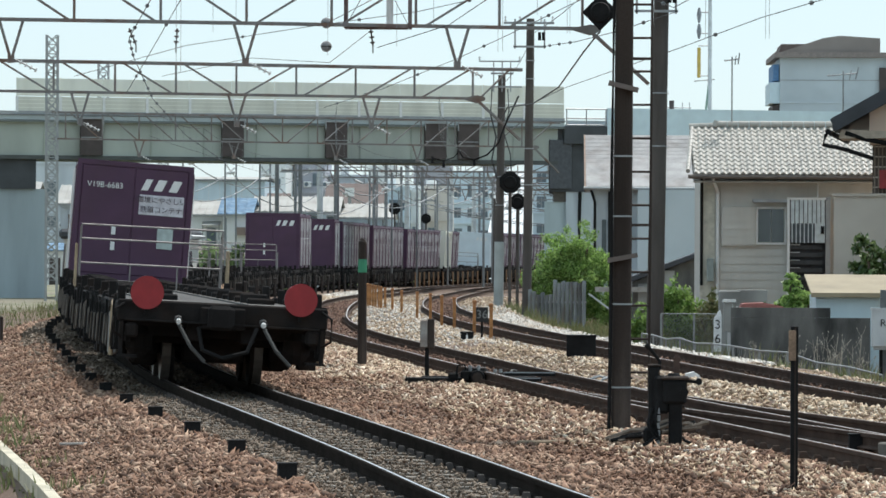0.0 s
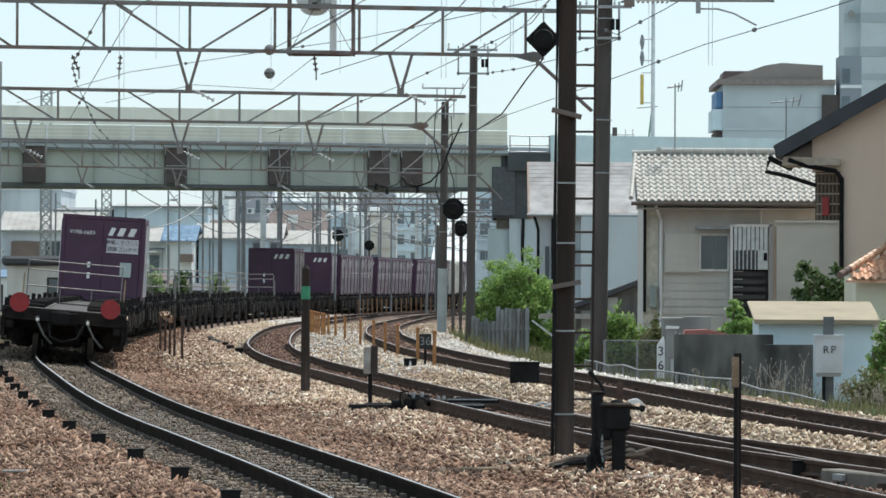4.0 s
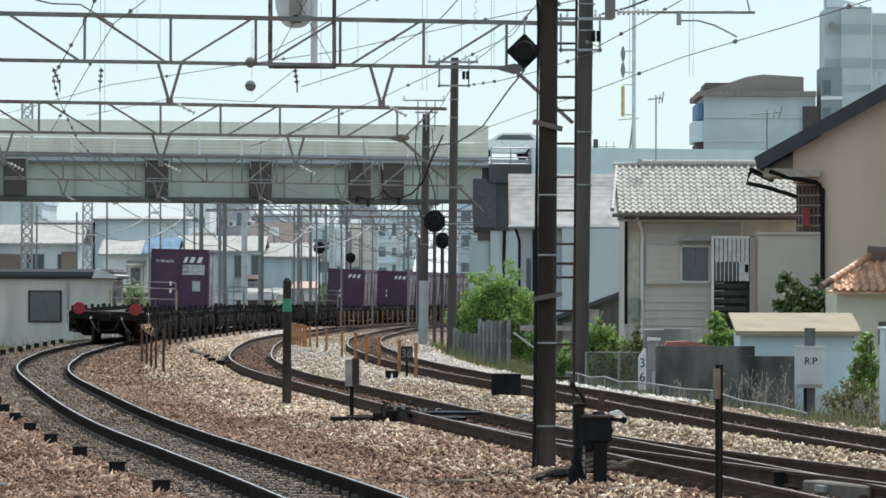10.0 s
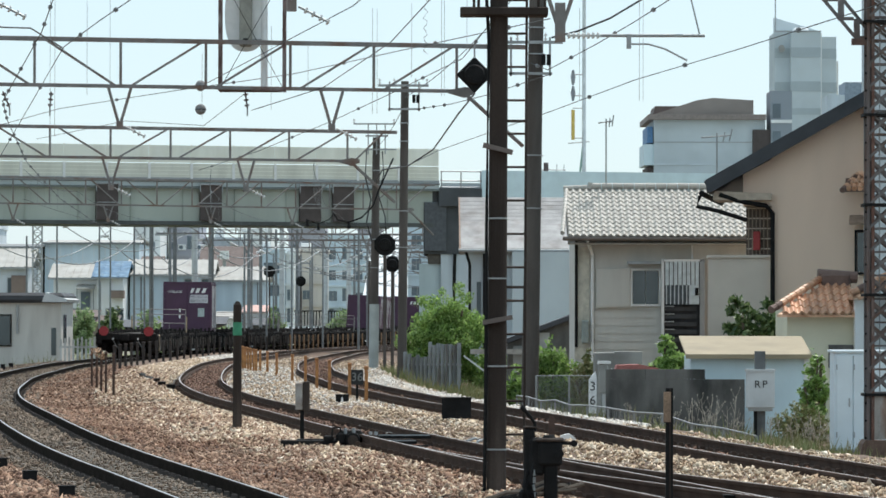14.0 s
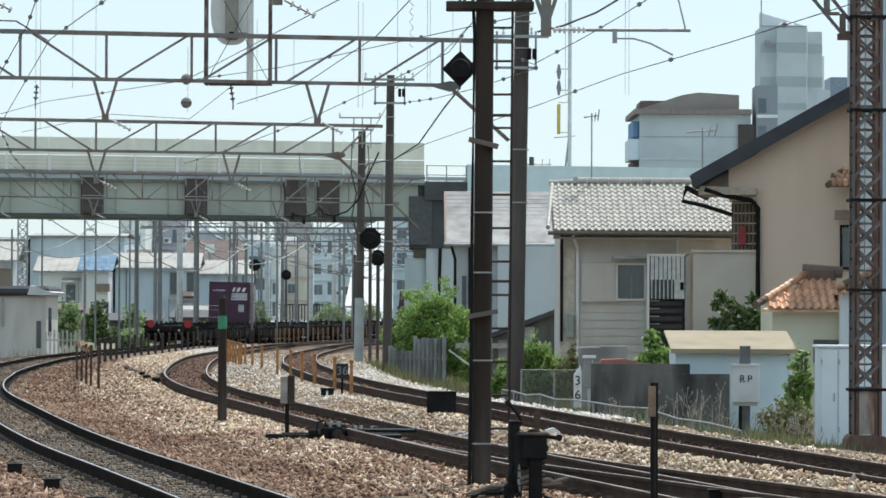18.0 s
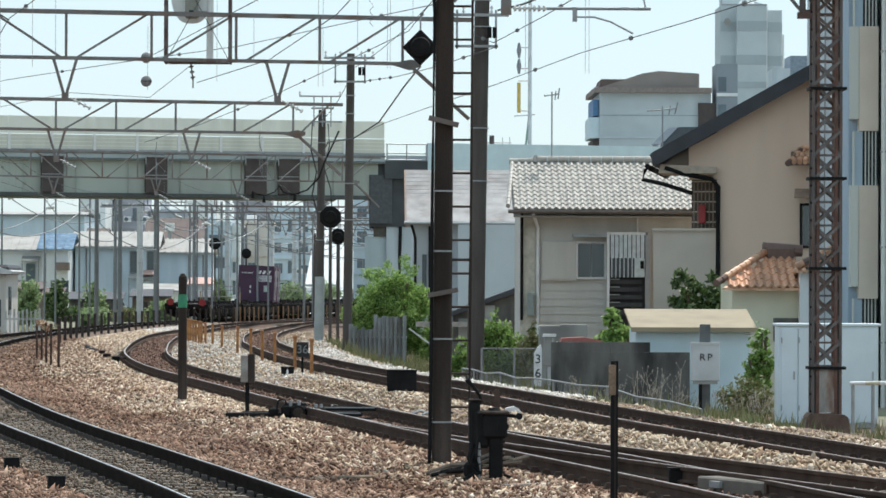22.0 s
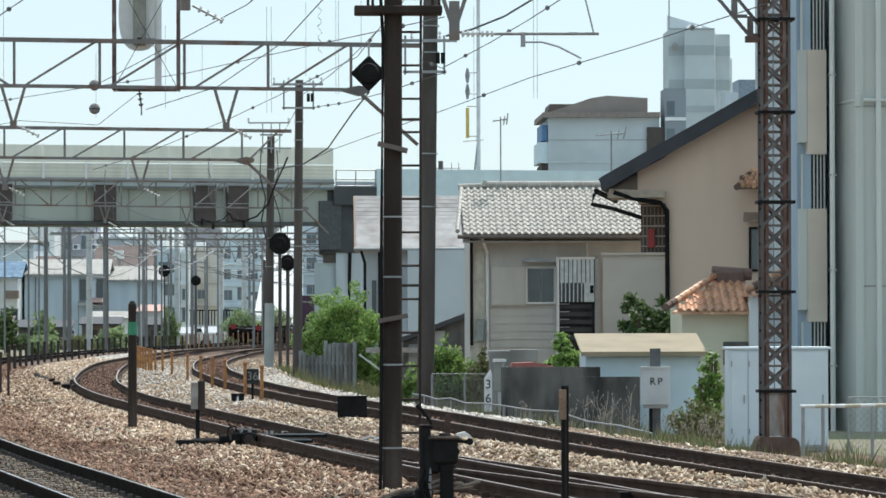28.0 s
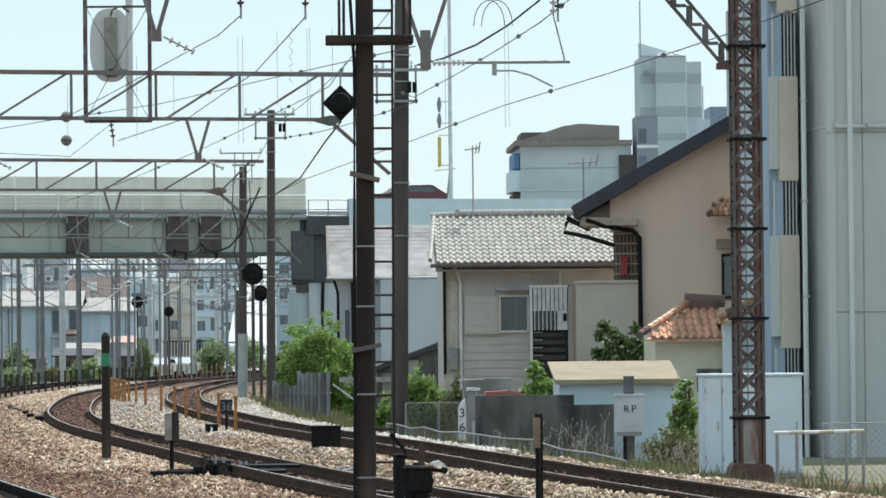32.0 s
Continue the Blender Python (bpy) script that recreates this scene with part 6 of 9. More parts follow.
tufts("grass", 4500, (58, 108, 12.6, 14.8), 0.28, GRASS, "dry and green weeds along the boundary fence", 1)
tufts("grass", 4500, (44, 80, 10.7, 13.6), 0.22, GRASS, "dry weeds below the guard rail", 5)
tufts("grass", 9000, (96, 150, 10.9, 13.5), 0.30, GRASS, "weeds below the fence", 2)
tufts("grass", 2200, (34, 62, -3.5, -2.6), 0.16, GRASS, "green weeds at the edge of the ballast", 3)
tufts("grass", 5000, (120, 210, -9, -2.6), 0.35, GRASS, "weeds beside the first track", 4)


# ---- posts, signs and signalling gear ----
def fence_line(name, off, s0, s1, step, h, z0, w, material, label, group):
    for a in np.arange(s0, s1, step):
        x, y, hd, b = rail_at(a, off)
        p = thing(name, (x, y, z0 + float(grade(a))), label, "post", group=group, rz=-math.degrees(hd))
        bm = bx(-w / 2, w / 2, -w / 2, w / 2, 0, h, w * 0.2)
        part("shaft", bm, material, p)
        part("cap", bx(-w * 0.62, w * 0.62, -w * 0.62, w * 0.62, h - 0.05, h + 0.03, w * 0.2), material, p)


for sp, lt in ((101.0, 2.845), (105.0, 2.69), (107.8, 2.57), (113.0, 2.39), (116.3, 2.18)):
    fence_line("fence_post", lt, sp, sp + 1, 4.6, 1.05, -0.26, 0.06, RUSTPOST, "rusty brown steel post beside the first track", "rusty trackside posts")
fence_line("fence_post", 2.1, 138, 262, 4.4, 1.0, -0.3, 0.1, POSTDARK, "rusty brown steel post beside the first track", "rusty trackside posts")
fence_line("fence_post", 2.2, 262, 335, 2.8, 1.05, -0.3, 0.085, TANPOST, "tan rust-stained steel post beside the first track", "rusty trackside posts")
for sp, lt in ((93.3, 8.22), (99.1, 8.3), (106.4, 8.26), (110.5, 8.12), (116.8, 8.0), (120.6, 7.7), (124.9, 7.3), (130.9, 7.05), (134.5, 6.82), (137.5, 6.68), (140.0, 6.58), (142.5, 6.45), (145.0, 6.33), (147.5, 6.2), (150.0, 6.08), (152.3, 5.98), (154.6, 5.86), (156.9, 5.72), (159.4, 5.6), (162, 5.5)):
    fence_line("fence_post", lt, sp, sp + 1, 4.5, 0.80, -0.22, 0.075, ORANGE, "faded orange trackside post", "orange trackside posts")


def wire_tangle():
    rng = random.Random(12)
    t = thing("wire_tangle", (0, 0, 0), "rusty tangle of wire looped over the post tops", "wire")
    tops = [tuple(rail_at(sp, lt)[:2]) for sp, lt in ((105.0, 2.69), (107.8, 2.57), (113.0, 2.39), (116.3, 2.18))]
    for k in range(9):
        a, b = tops[k % 4], tops[(k + 1 + k // 4) % 4]
        pts = [(a[0] + rng.uniform(-0.06, 0.06), a[1], 0.78)]
        for u in (0.25, 0.5, 0.75):
            pts.append((a[0] + (b[0] - a[0]) * u + rng.uniform(-0.09, 0.09), a[1] + (b[1] - a[1]) * u, 0.76 + rng.uniform(-0.16, 0.1)))
        pts.append((b[0] + rng.uniform(-0.06, 0.06), b[1], 0.78))
        part("strand", sweep(pts, rng.uniform(0.010, 0.018), 5), TANPOST, t)


wire_tangle()


def banded_post():
    p = thing("marker_post", (-3.18, 71, on_bed(-3.18, 71) - 0.03), "thick dark brown post with a green band", "post")
    part("shaft", tb((0, 0, 0), (0, 0, 2.13), 0.078, 0.07, 14), MASTBROWN, p)
    part("green_band", tb((0, 0, 1.62), (0, 0, 1.84), 0.0785, 0.0765, 14), GREENBAND, p, "painted green band")
    part("tip", tb((0, 0, 2.13), (0, 0, 2.19), 0.07, 0.03, 14), MASTBROWN, p)


banded_post()


def box_post():
    p = thing("signal_box_post", (-1.85, 62.8, on_bed(-1.85, 62.8) - 0.03), "black post with a pale grey switch lamp box", "post")
    part("post", bx(-0.03, 0.03, -0.03, 0.03, 0, 0.95), BLACK, p)
    part("lamp_box", bx(-0.10, 0.01, -0.08, 0.08, 0.56, 0.96, 0.01), mat("lamp_box_grey", (0.36, 0.33, 0.30), 0.8, 0.0, 0.25, 6, 0.1, stain=(0.24, 0.19, 0.16)), p, "weathered grey metal box")
    part("shade", bx(0.01, 0.11, -0.085, 0.08, 0.54, 0.98, 0.01), MASTBROWN, p)


box_post()


def point_machine():
    p = thing("point_machine", (-1.12, 61.5, on_bed(-1.2, 61.5)), "black electric point machine on long timbers beside the turnout", "point machine")
    part("timber", bx(-1.0, 0.62, -0.12, 0.12, 0.0, 0.12, 0.01), BLACK, p)
    part("timber", bx(-0.78, 0.9, 0.3, 0.5, 0.02, 0.13, 0.01), BLACK, p)
    part("housing", bx(-0.2, 0.22, -0.14, 0.16, 0.08, 0.25, 0.05), BLACK, p)
    part("gear_case", bx(0.24, 0.44, -0.12, 0.16, 0.08, 0.21, 0.04), BLACK, p)
    part("lid", bx(-0.15, 0.17, -0.1, 0.12, 0.245, 0.275, 0.015), BROWNPL, p)
    part("junction", bx(-0.38, -0.23, -0.12, 0.08, 0.08, 0.19, 0.02), BLACK, p)
    part("hoop", sweep([(-0.26, -0.12, 0.16), (-0.24, -0.12, 0.30), (-0.14, -0.12, 0.31), (-0.12, -0.12, 0.24)], 0.016, 6), BLACK, p)
    for x in (-0.06, 0.06, 0.3, 0.38):
        part("bolt", tb((x, -0.1, 0.2), (x, -0.1, 0.30 if x < 0.2 else 0.25), 0.025, None, 8), GALV, p)
    part("motor", tb((0.05, -0.3, 0.13), (0.05, -0.1, 0.13), 0.105, None, 16), BLACK, p)
    part("motor_rim", tb((0.05, -0.32, 0.13), (0.05, -0.29, 0.13), 0.075, None, 16), MASTBROWN, p)
    part("bracket", bx(-0.16, -0.07, -0.2, -0.12, 0.08, 0.22, 0.01), BLACK, p)
    part("bracket", bx(0.3, 0.4, -0.2, -0.1, 0.06, 0.2, 0.01), MASTBROWN, p)
    for z, a, b, y in ((0.175, 0.4, 1.18, 0.05), (0.1, 0.42, 0.98, -0.1)):
        part("drive_rod", bx(a, b, y, y + 0.07, z - 0.03, z + 0.03, 0.008), BLACK, p)
        part("rod_edge", bx(a + 0.02, b - 0.02, y - 0.006, y, z + 0.012, z + 0.028), GALV, p, "worn bright edge")
    part("cable", sweep([(0.5, -0.15, 0.1), (0.7, -0.25, 0.08), (0.95, -0.2, 0.04), (1.2, -0.1, 0.05)], 0.018, 6), BLACK, p)
    for k, (x, y) in enumerate(((1.62, 0.3), (1.78, 0.1), (2.0, 0.2))):
        part("hose", sweep([(x, y, 0.0), (x + 0.08, y + 0.05, 0.1), (x + 0.2, y + 0.15, 0.14), (x + 0.3, y + 0.3, 0.1)], 0.02, 6), GALV if k < 2 else BLACK, p)


point_machine()


def wood_post():
    p = thing("marker_post", (2.0, 35.0, on_bed(2.0, 35.0) - 0.03), "thin dark steel post with a weathered wooden plate", "post")
    part("post", bx(-0.03, 0.03, -0.03, 0.03, 0, 1.4), BLACK, p)
    part("edge", bx(0.0, 0.012, -0.035, -0.03, 0.0, 1.4), MASTBROWN, p)
    part("plate", bx(-0.05, 0.01, -0.05, -0.03, 1.12, 1.37, 0.003), mat("old_wood", (0.25, 0.17, 0.115), 0.9, vary=0.4), p, "weathered orange-brown wooden plate")


wood_post()


def switch_stand():
    p = thing("switch_stand", (1.22, 42.4, on_bed(1.22, 42.4) - 0.02), "black cast-iron hand switch stand beside the turnout", "switch stand")
    part("column", bx(-0.05, 0.085, -0.07, 0.07, 0.0, 0.50, 0.015), BLACK, p)
    part("head", bx(-0.11, 0.13, -0.11, 0.11, 0.46, 0.70, 0.025), BLACK, p)
    part("lid", bx(-0.13, 0.15, -0.12, 0.12, 0.70, 0.735, 0.012), MASTBROWN, p)
    part("cap", tb((0.0, 0, 0.735), (0.0, 0, 0.765), 0.07, 0.05, 12), BLACK, p)
    part("side_column", bx(-0.25, -0.14, -0.02, 0.12, 0.18, 0.83, 0.02), BLACK, p)
    part("side_lid", bx(-0.26, -0.13, -0.03, 0.13, 0.83, 0.85, 0.008), MASTBROWN, p)
    part("side_foot", bx(-0.30, -0.12, -0.05, 0.15, 0.06, 0.22, 0.03), BLACK, p)
    part("bridge_piece", bx(-0.2, -0.04, -0.06, 0.1, 0.36, 0.74, 0.03), BLACK, p)
    lever = part("lever", sweep([(-0.14, 0.03, 0.80), (-0.14, 0.02, 0.88), (-0.19, 0.0, 0.95), (-0.25, -0.02, 1.02)], 0.017, 8), BLACK, p)
    part("lever_grip", tb((-0.245, -0.02, 1.01), (-0.28, -0.03, 1.05), 0.024, None, 8), BLACK, lever)
    part("arm", bar(bmesh.new(), (0.1, 0, 0.69), (0.27, 0, 0.675), 0.04, 0.035), BLACK, p)
    part("arm_boss", tb((0.25, -0.03, 0.68), (0.25, 0.04, 0.68), 0.035, None, 10), BLACK, p)
    part("pivot", tb((0.1, -0.14, 0.58), (0.1, -0.1, 0.58), 0.045, None, 12), BLACK, p)
    for z in (0.12, 0.3, 0.43):
        part("bolt", tb((0.085, -0.03, z), (0.11, -0.03, z), 0.018, None, 6), MASTBROWN, p)
    for k in range(5):
        part("chain_link", tb((-0.16 + 0.012 * (k % 2), -0.06, 0.42 - k * 0.075), (-0.15, -0.06, 0.36 - k * 0.075), 0.016, None, 6), GALV, p, "bright chain link")
    for k, (a, b) in enumerate(((-0.15, 0.5), (-0.22, 0.42), (-0.2, 0.36))):
        part("cable", sweep([(a, -0.05, b), (a - 0.04, -0.1, b * 0.6), (a + 0.03 * k, -0.12, 0.12), (a - 0.12, -0.1 - 0.03 * k, 0.03)], 0.016, 6), BLACK, p)
    part("ground_cable", sweep([(0.1, -0.05, 0.1), (0.25, -0.12, 0.03), (0.5, -0.2, 0.035), (0.8, -0.15, 0.03), (1.1, -0.3, 0.03)], 0.015, 6), BLACK, p)


switch_stand()


def cable_heap():
    rng = random.Random(5)
    c = thing("cable_heap", (1.02, 43.2, on_bed(1.02, 43.2) + 0.02), "tangle of dark cables on the ballast at the mast's foot", "cable")
    for k in range(15):
        pts = [(-0.38 + rng.uniform(-0.1, 0.12), -0.5 + k * 0.07, 0.03)]
        up = rng.uniform(0.01, 0.045)
        for i in range(5):
            pts.append((pts[-1][0] + rng.uniform(0.12, 0.19), pts[-1][1] + rng.uniform(-0.08, 0.06), 0.03 + rng.uniform(0, 0.05) + up * i))
        part("cable", sweep(pts, rng.uniform(0.014, 0.026), 6), BLACK if k % 2 else mat("cable_brown", (0.17, 0.135, 0.105), 0.9), c)


cable_heap()
pl = thing("timber_plank", (-0.35, 43.4, on_bed(0.0, 43.5) + 0.03), "weathered brown pole lying on the ballast", "plank", rz=25)
part("board", bx(0.0, 0.80, -0.025, 0.025, 0.0, 0.05, 0.015), mat("brown_timber", (0.25, 0.19, 0.13), 0.9), pl)
for x, y in ((-1.19, 74.0), (-1.0, 71.3), (-0.5, 67.0)):
    pl = thing("timber_plank", (x, y, on_bed(x, y) + 0.0), "pale weathered timber block lying between the rails", "plank", group="pale timbers in the turnout")
    part("board", bx(-0.15, 0.15, -0.1, 0.1, 0.0, 0.09, 0.012), mat("pale_timber", (0.50, 0.46, 0.41), 0.9, vary=0.25, scale=5, bump=0.3), pl)
    part("plate", bx(0.1, 0.16, -0.11, 0.11, 0.02, 0.1, 0.008), GALV, pl, "grey steel end plate")


def ground_box(x, y, z, w, h, label, stripe=False):
    b = thing("trackside_box", (x, y, z), label, "box", group="trackside boxes")
    part("body", bx(-w / 2, w / 2, -0.12, 0.12, 0, h, 0.012), BLACK, b)
    part("seam", bx(-0.006, 0.006, -0.128, -0.12, 0.02, h - 0.02), GALV if stripe else WAGON, b)
    part("lid", bx(-w / 2 - 0.01, w / 2 + 0.01, -0.13, 0.13, h - 0.03, h + 0.005, 0.008), BLACK, b)
    if stripe:
        part("label_plate", bx(-0.02, 0.02, -0.135, -0.12, 0.05, h - 0.06), WHITEPAINT, b)


ground_box(0.50, 72, -0.02, 0.50, 0.36, "black trackside terminal box between the tracks")
ground_box(-1.72, 86, -0.08, 0.26, 0.2, "small black trackside box with a white stripe", True)
for i in range(28):
    x, y, hd, b = rail_at(34.1 + 4.05 * i, -1.27 - 0.012 * i)
    ob = thing("rail_marker", (x, y, on_bed(x, y) + 0.075), "small black plate box beside the rail", "box", group="black marker boxes", rz=-math.degrees(hd))
    part("body", bx(-0.075, 0.075, -0.06, 0.06, -0.1, 0.105, 0.008), BLACK, ob)
    part("lip", bx(-0.08, 0.08, -0.065, 0.065, 0.095, 0.11), BLACK, ob)
cb = thing("cable_bundle", (0, 0, 0), "dark cable bundle lying on the pale ballast", "cable")
for k in range(3):
    part("cable", sweep([(-9.0 + 0.05 * k, 133.5, -0.16), (-8.85, 131.0 + k * 0.3, -0.12), (-8.5, 128.0, -0.17), (-8.2 + 0.04 * k, 125.2, -0.15), (-7.95, 122.5, -0.18)], 0.05, 7), BLACK, cb)
for x, y, wd in ((-7.55, 118.5, 0.16), (-7.08, 113.1, 0.2), (-6.59, 109.0, 0.22), (-6.3, 107.4, 0.14), (-5.3, 98.3, 0.16), (-4.6, 92.0, 0.14)):
    ob = thing("cable_trough_lid", (x, y, on_bed(x, y) - 0.02), "dark concrete trough lid beside the track", "lid", group="trough lids", rz=8)
    part("slab", bx(-wd / 2, wd / 2, -0.12, 0.12, 0, 0.15, 0.012), BLACK, ob)
    part("edge", bx(-wd / 2 - 0.01, wd / 2 + 0.01, -0.13, 0.13, 0.15, 0.165), BROWNPL, ob)

rp = thing("rust_stake", (1.78, 60.5, -0.2), "short rusty steel stake beside the turnout", "stake")
part("shaft", bx(-0.045, 0.045, -0.03, 0.03, 0, 0.46), RUSTPOST, rp)
part("cap", bx(-0.03, 0.03, -0.02, 0.02, 0.46, 0.49), RUSTPOST, rp)
wc = thing("white_cover", (2.02, 61.0, -0.07), "white plastic cover on a short leg", "cover")
part("cover", prism(bmesh.new(), [(-0.13, 0.0), (0.13, 0.0), (0.1, 0.06), (0.02, 0.11), (-0.1, 0.08)], 'y', -0.1, 0.1), WHITEPAINT, wc)
part("leg", bx(-0.02, 0.02, -0.02, 0.02, -0.2, 0.0), GALV, wc)

hd = math.degrees(rail_at(40.0, 7.0)[2])
dc = thing("turnout_cover", (3.3, 39.9, -0.2), "grey concrete cover between the turnout rails", "cover", rz=-hd + 12)
part("cover", bx(-0.14, 0.14, -1.1, 0.25, 0.0, 0.17, 0.015), mat("cover_concrete", (0.17, 0.15, 0.125), 0.9, vary=0.2, scale=3, stain=(0.2, 0.18, 0.155)), dc)
part("end_plate", bx(-0.13, 0.13, -1.14, -1.1, 0.0, 0.17), RUSTPOST, dc, "rusty end plate")
part("lug", bx(-0.19, -0.15, -0.3, -0.1, 0.08, 0.14), GALV, dc)
jb = thing("junction_box", (3.02, 41.4, -0.2), "small black junction box between the turnout rails", "box")
part("body", bx(-0.12, 0.12, -0.1, 0.1, 0.0, 0.18, 0.01), BLACK, jb)
part("lid", bx(-0.13, 0.13, -0.11, 0.11, 0.18, 0.195), BLACK, jb)
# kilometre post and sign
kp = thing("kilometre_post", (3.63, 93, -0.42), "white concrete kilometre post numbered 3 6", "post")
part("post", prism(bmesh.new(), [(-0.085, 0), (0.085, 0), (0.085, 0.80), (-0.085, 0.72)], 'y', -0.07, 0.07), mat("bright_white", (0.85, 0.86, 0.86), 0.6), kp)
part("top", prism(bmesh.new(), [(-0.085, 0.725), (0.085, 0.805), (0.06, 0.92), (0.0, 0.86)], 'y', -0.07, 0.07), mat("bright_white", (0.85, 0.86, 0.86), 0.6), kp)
INK = mat("ink_black", (0.02, 0.02, 0.02), 0.7)
writing("3", 0.28, INK, kp, (0, -0.074, 0.59), name="digit")
writing("6", 0.28, INK, kp, (0, -0.074, 0.28), name="digit")
rb = thing("relay_box", (3.95, 94.5, -0.45), "pale grey relay box on a post", "box")
part("body", bx(-0.13, 0.11, -0.1, 0.1, 0.45, 1.10, 0.015), CONC, rb)
part("post", bx(-0.04, 0.04, -0.04, 0.04, -0.2, 0.42), POLEGREY, rb)
part("lid", prism(bmesh.new(), [(-0.16, 1.10), (0.14, 1.10), (0.14, 1.16), (-0.14, 1.17)], 'y', -0.13, 0.12), WHITEPAINT, rb, "bright worn lid")
part("door_edge", bx(0.06, 0.075, -0.105, -0.1, 0.48, 1.07), POLEGREY, rb)
part("conduit", pipe(bmesh.new(), [(0.16, -0.05, 1.0), (0.18, -0.05, 0.6), (0.1, -0.08, 0.5)], 0.018, 6), WHITEPAINT, rb)
sg = thing("number_sign", (-1.52, 92, -0.2), "black square sign 36 on a short post", "sign")
part("board", bx(-0.13, 0.13, -0.01, 0.01, 0.42, 0.74), INK, sg)
part("post", bx(-0.025, 0.025, 0.01, 0.04, 0.0, 0.7), BLACK, sg)
writing("36", 0.26, mat("dull_white", (0.23, 0.23, 0.22), 0.8), sg, (0, -0.014, 0.58), name="digits")

sb = thing("signal_case", (6.13, 78, -0.62), "grey steel case lettered R P on a square post", "box")
part("case", bx(-0.26, 0.26, -0.12, 0.12, 0.66, 1.34, 0.012), POLEGREY, sb)
part("case_lid", bx(-0.275, 0.275, -0.14, 0.13, 1.33, 1.37), POLEGREY, sb)
part("case_foot", bx(-0.22, 0.22, -0.1, 0.1, 0.60, 0.66), CONC, sb)
part("post", bx(-0.095, 0.095, 0.0, 0.14, -0.15, 1.7), mat("post_grey", (0.13, 0.135, 0.135), 0.85, 0.0, 0.25, 4, 0.2), sb)
part("rear_post", bx(-0.12, -0.06, -0.05, 0.0, -0.15, 0.62), BLACK, sb)
writing("R", 0.19, INK, sb, (-0.06, -0.126, 1.09), name="letter")
writing("P", 0.19, INK, sb, (0.075, -0.126, 1.09), name="letter")


# boundary fences
GUARD = 11.9


def pipe_fence():
    f = thing("guard_rail", (0, 0, 0), "low pale pipe guard rail with wire mesh along the line", "fence")
    pts = []
    for a in np.arange(72, 98, 2.2):
        x, y, hd, b = rail_at(a, float(np.interp(a, [70, 84], [12.7, GUARD])))
        z = -0.10 if a > 80 else (-0.10 - (80 - a) * 0.03 if a > 70 else -0.40)
        pts.append((x, y, z + 0.035 * math.sin(a * 1.7)))
    for a, b in zip(pts, pts[1:]):
        part("rail", tb(a, b, 0.017, None, 7), FENCEGREY, f)
    for p in pts:
        part("post", bx(p[0] - 0.02, p[0] + 0.02, p[1] - 0.02, p[1] + 0.02, -0.75, p[2]), FENCEGREY, f)
    bm = bmesh.new()
    for a, b in zip(pts, pts[1:]):
        for k in range(12):
            u = k / 12
            q = Vector(a).lerp(Vector(b), u)
            bar(bm, (q.x, q.y, q.z), (q.x + 0.05 * math.sin(k * 2.1), q.y, -0.62), 0.006, 0.006)
    tagged(part("wire_mesh", bm, FENCEGREY, f), kind="stuff")


pipe_fence()


def corrugated_fence():
    f = thing("sheet_fence", (0, 128, -0.7), "weathered grey corrugated sheet fence with bent tops", "fence")
    rng = random.Random(8)
    for i in range(14):
        x = -0.72 + i * 0.125
        h = 1.2 + (0.35 if i > 5 else 0.0) + rng.uniform(-0.06, 0.06) + (0.15 if i == 0 else 0)
        bm = bmesh.new()
        prism(bm, [(x, -0.02), (x + 0.10, 0.06), (x + 0.12, 0.09), (x, 0.01)], 'z', 0, h)
        part("sheet", bm, mat("old_sheet", (0.235, 0.255, 0.26), 0.75, 0.1, 0.25, stain=(0.17, 0.16, 0.145), rand=0.32, streak=0.3), f)
    part("rail", bx(-0.7, 1.05, 0.06, 0.1, 0.9, 0.96), GALV, f)
    part("brace", bar(bmesh.new(), (1.1, -0.1, 1.2), (1.75, -0.1, 0.72), 0.05, 0.05), POLEGREY, f)


corrugated_fence()


PICKET = mat("picket_grey", (0.50, 0.51, 0.49), 0.8, 0.0, 0.25, 2, 0.1, stain=(0.33, 0.32, 0.29))
pf = thing("picket_fence", (0, 172, -0.75), "short white picket fence beside the low house", "fence")
for i in range(9):
    part("picket", bx(-14.9 + i * 0.17, -14.82 + i * 0.17, 0, 0.04, 0.0, 1.45 + 0.05 * (i % 3)), PICKET, pf)
part("rail", bx(-14.95, -13.4, 0.04, 0.08, 1.1, 1.18), PICKET, pf)
part("rail", bx(-14.95, -13.4, 0.04, 0.08, 0.4, 0.48), PICKET, pf)


def mesh_fence(x0, x1, y, z0, h, label, step=0.16):
    f = thing("mesh_fence", (0, y, z0), label, "fence", group="mesh fences")
    n = max(2, int((x1 - x0) / 1.2))
    for i in range(n + 1):
        x = x0 + (x1 - x0) * i / n
        part("post", tb((x, 0, 0), (x, 0, h), 0.025, None, 7), FENCEGREY, f)
    part("top_rail", tb((x0, 0, h), (x1, 0, h), 0.010, None, 7), FENCEGREY, f)
    bm = bmesh.new()
    k = int((x1 - x0 + h) / step)
    for i in range(k):
        a = x0 - h + i * step
        for sgn in (0, 1):
            lo, hi = max(a, x0), min(a + h, x1)
            if hi - lo > 0.05:
                p, q = (lo - a), (hi - a)
                bar(bm, (lo, 0, p if sgn else h - p), (hi, 0, q if sgn else h - q), 0.0055, 0.0055)
    tagged(part("wire_mesh", bm, FENCEGREY, f), kind="stuff")


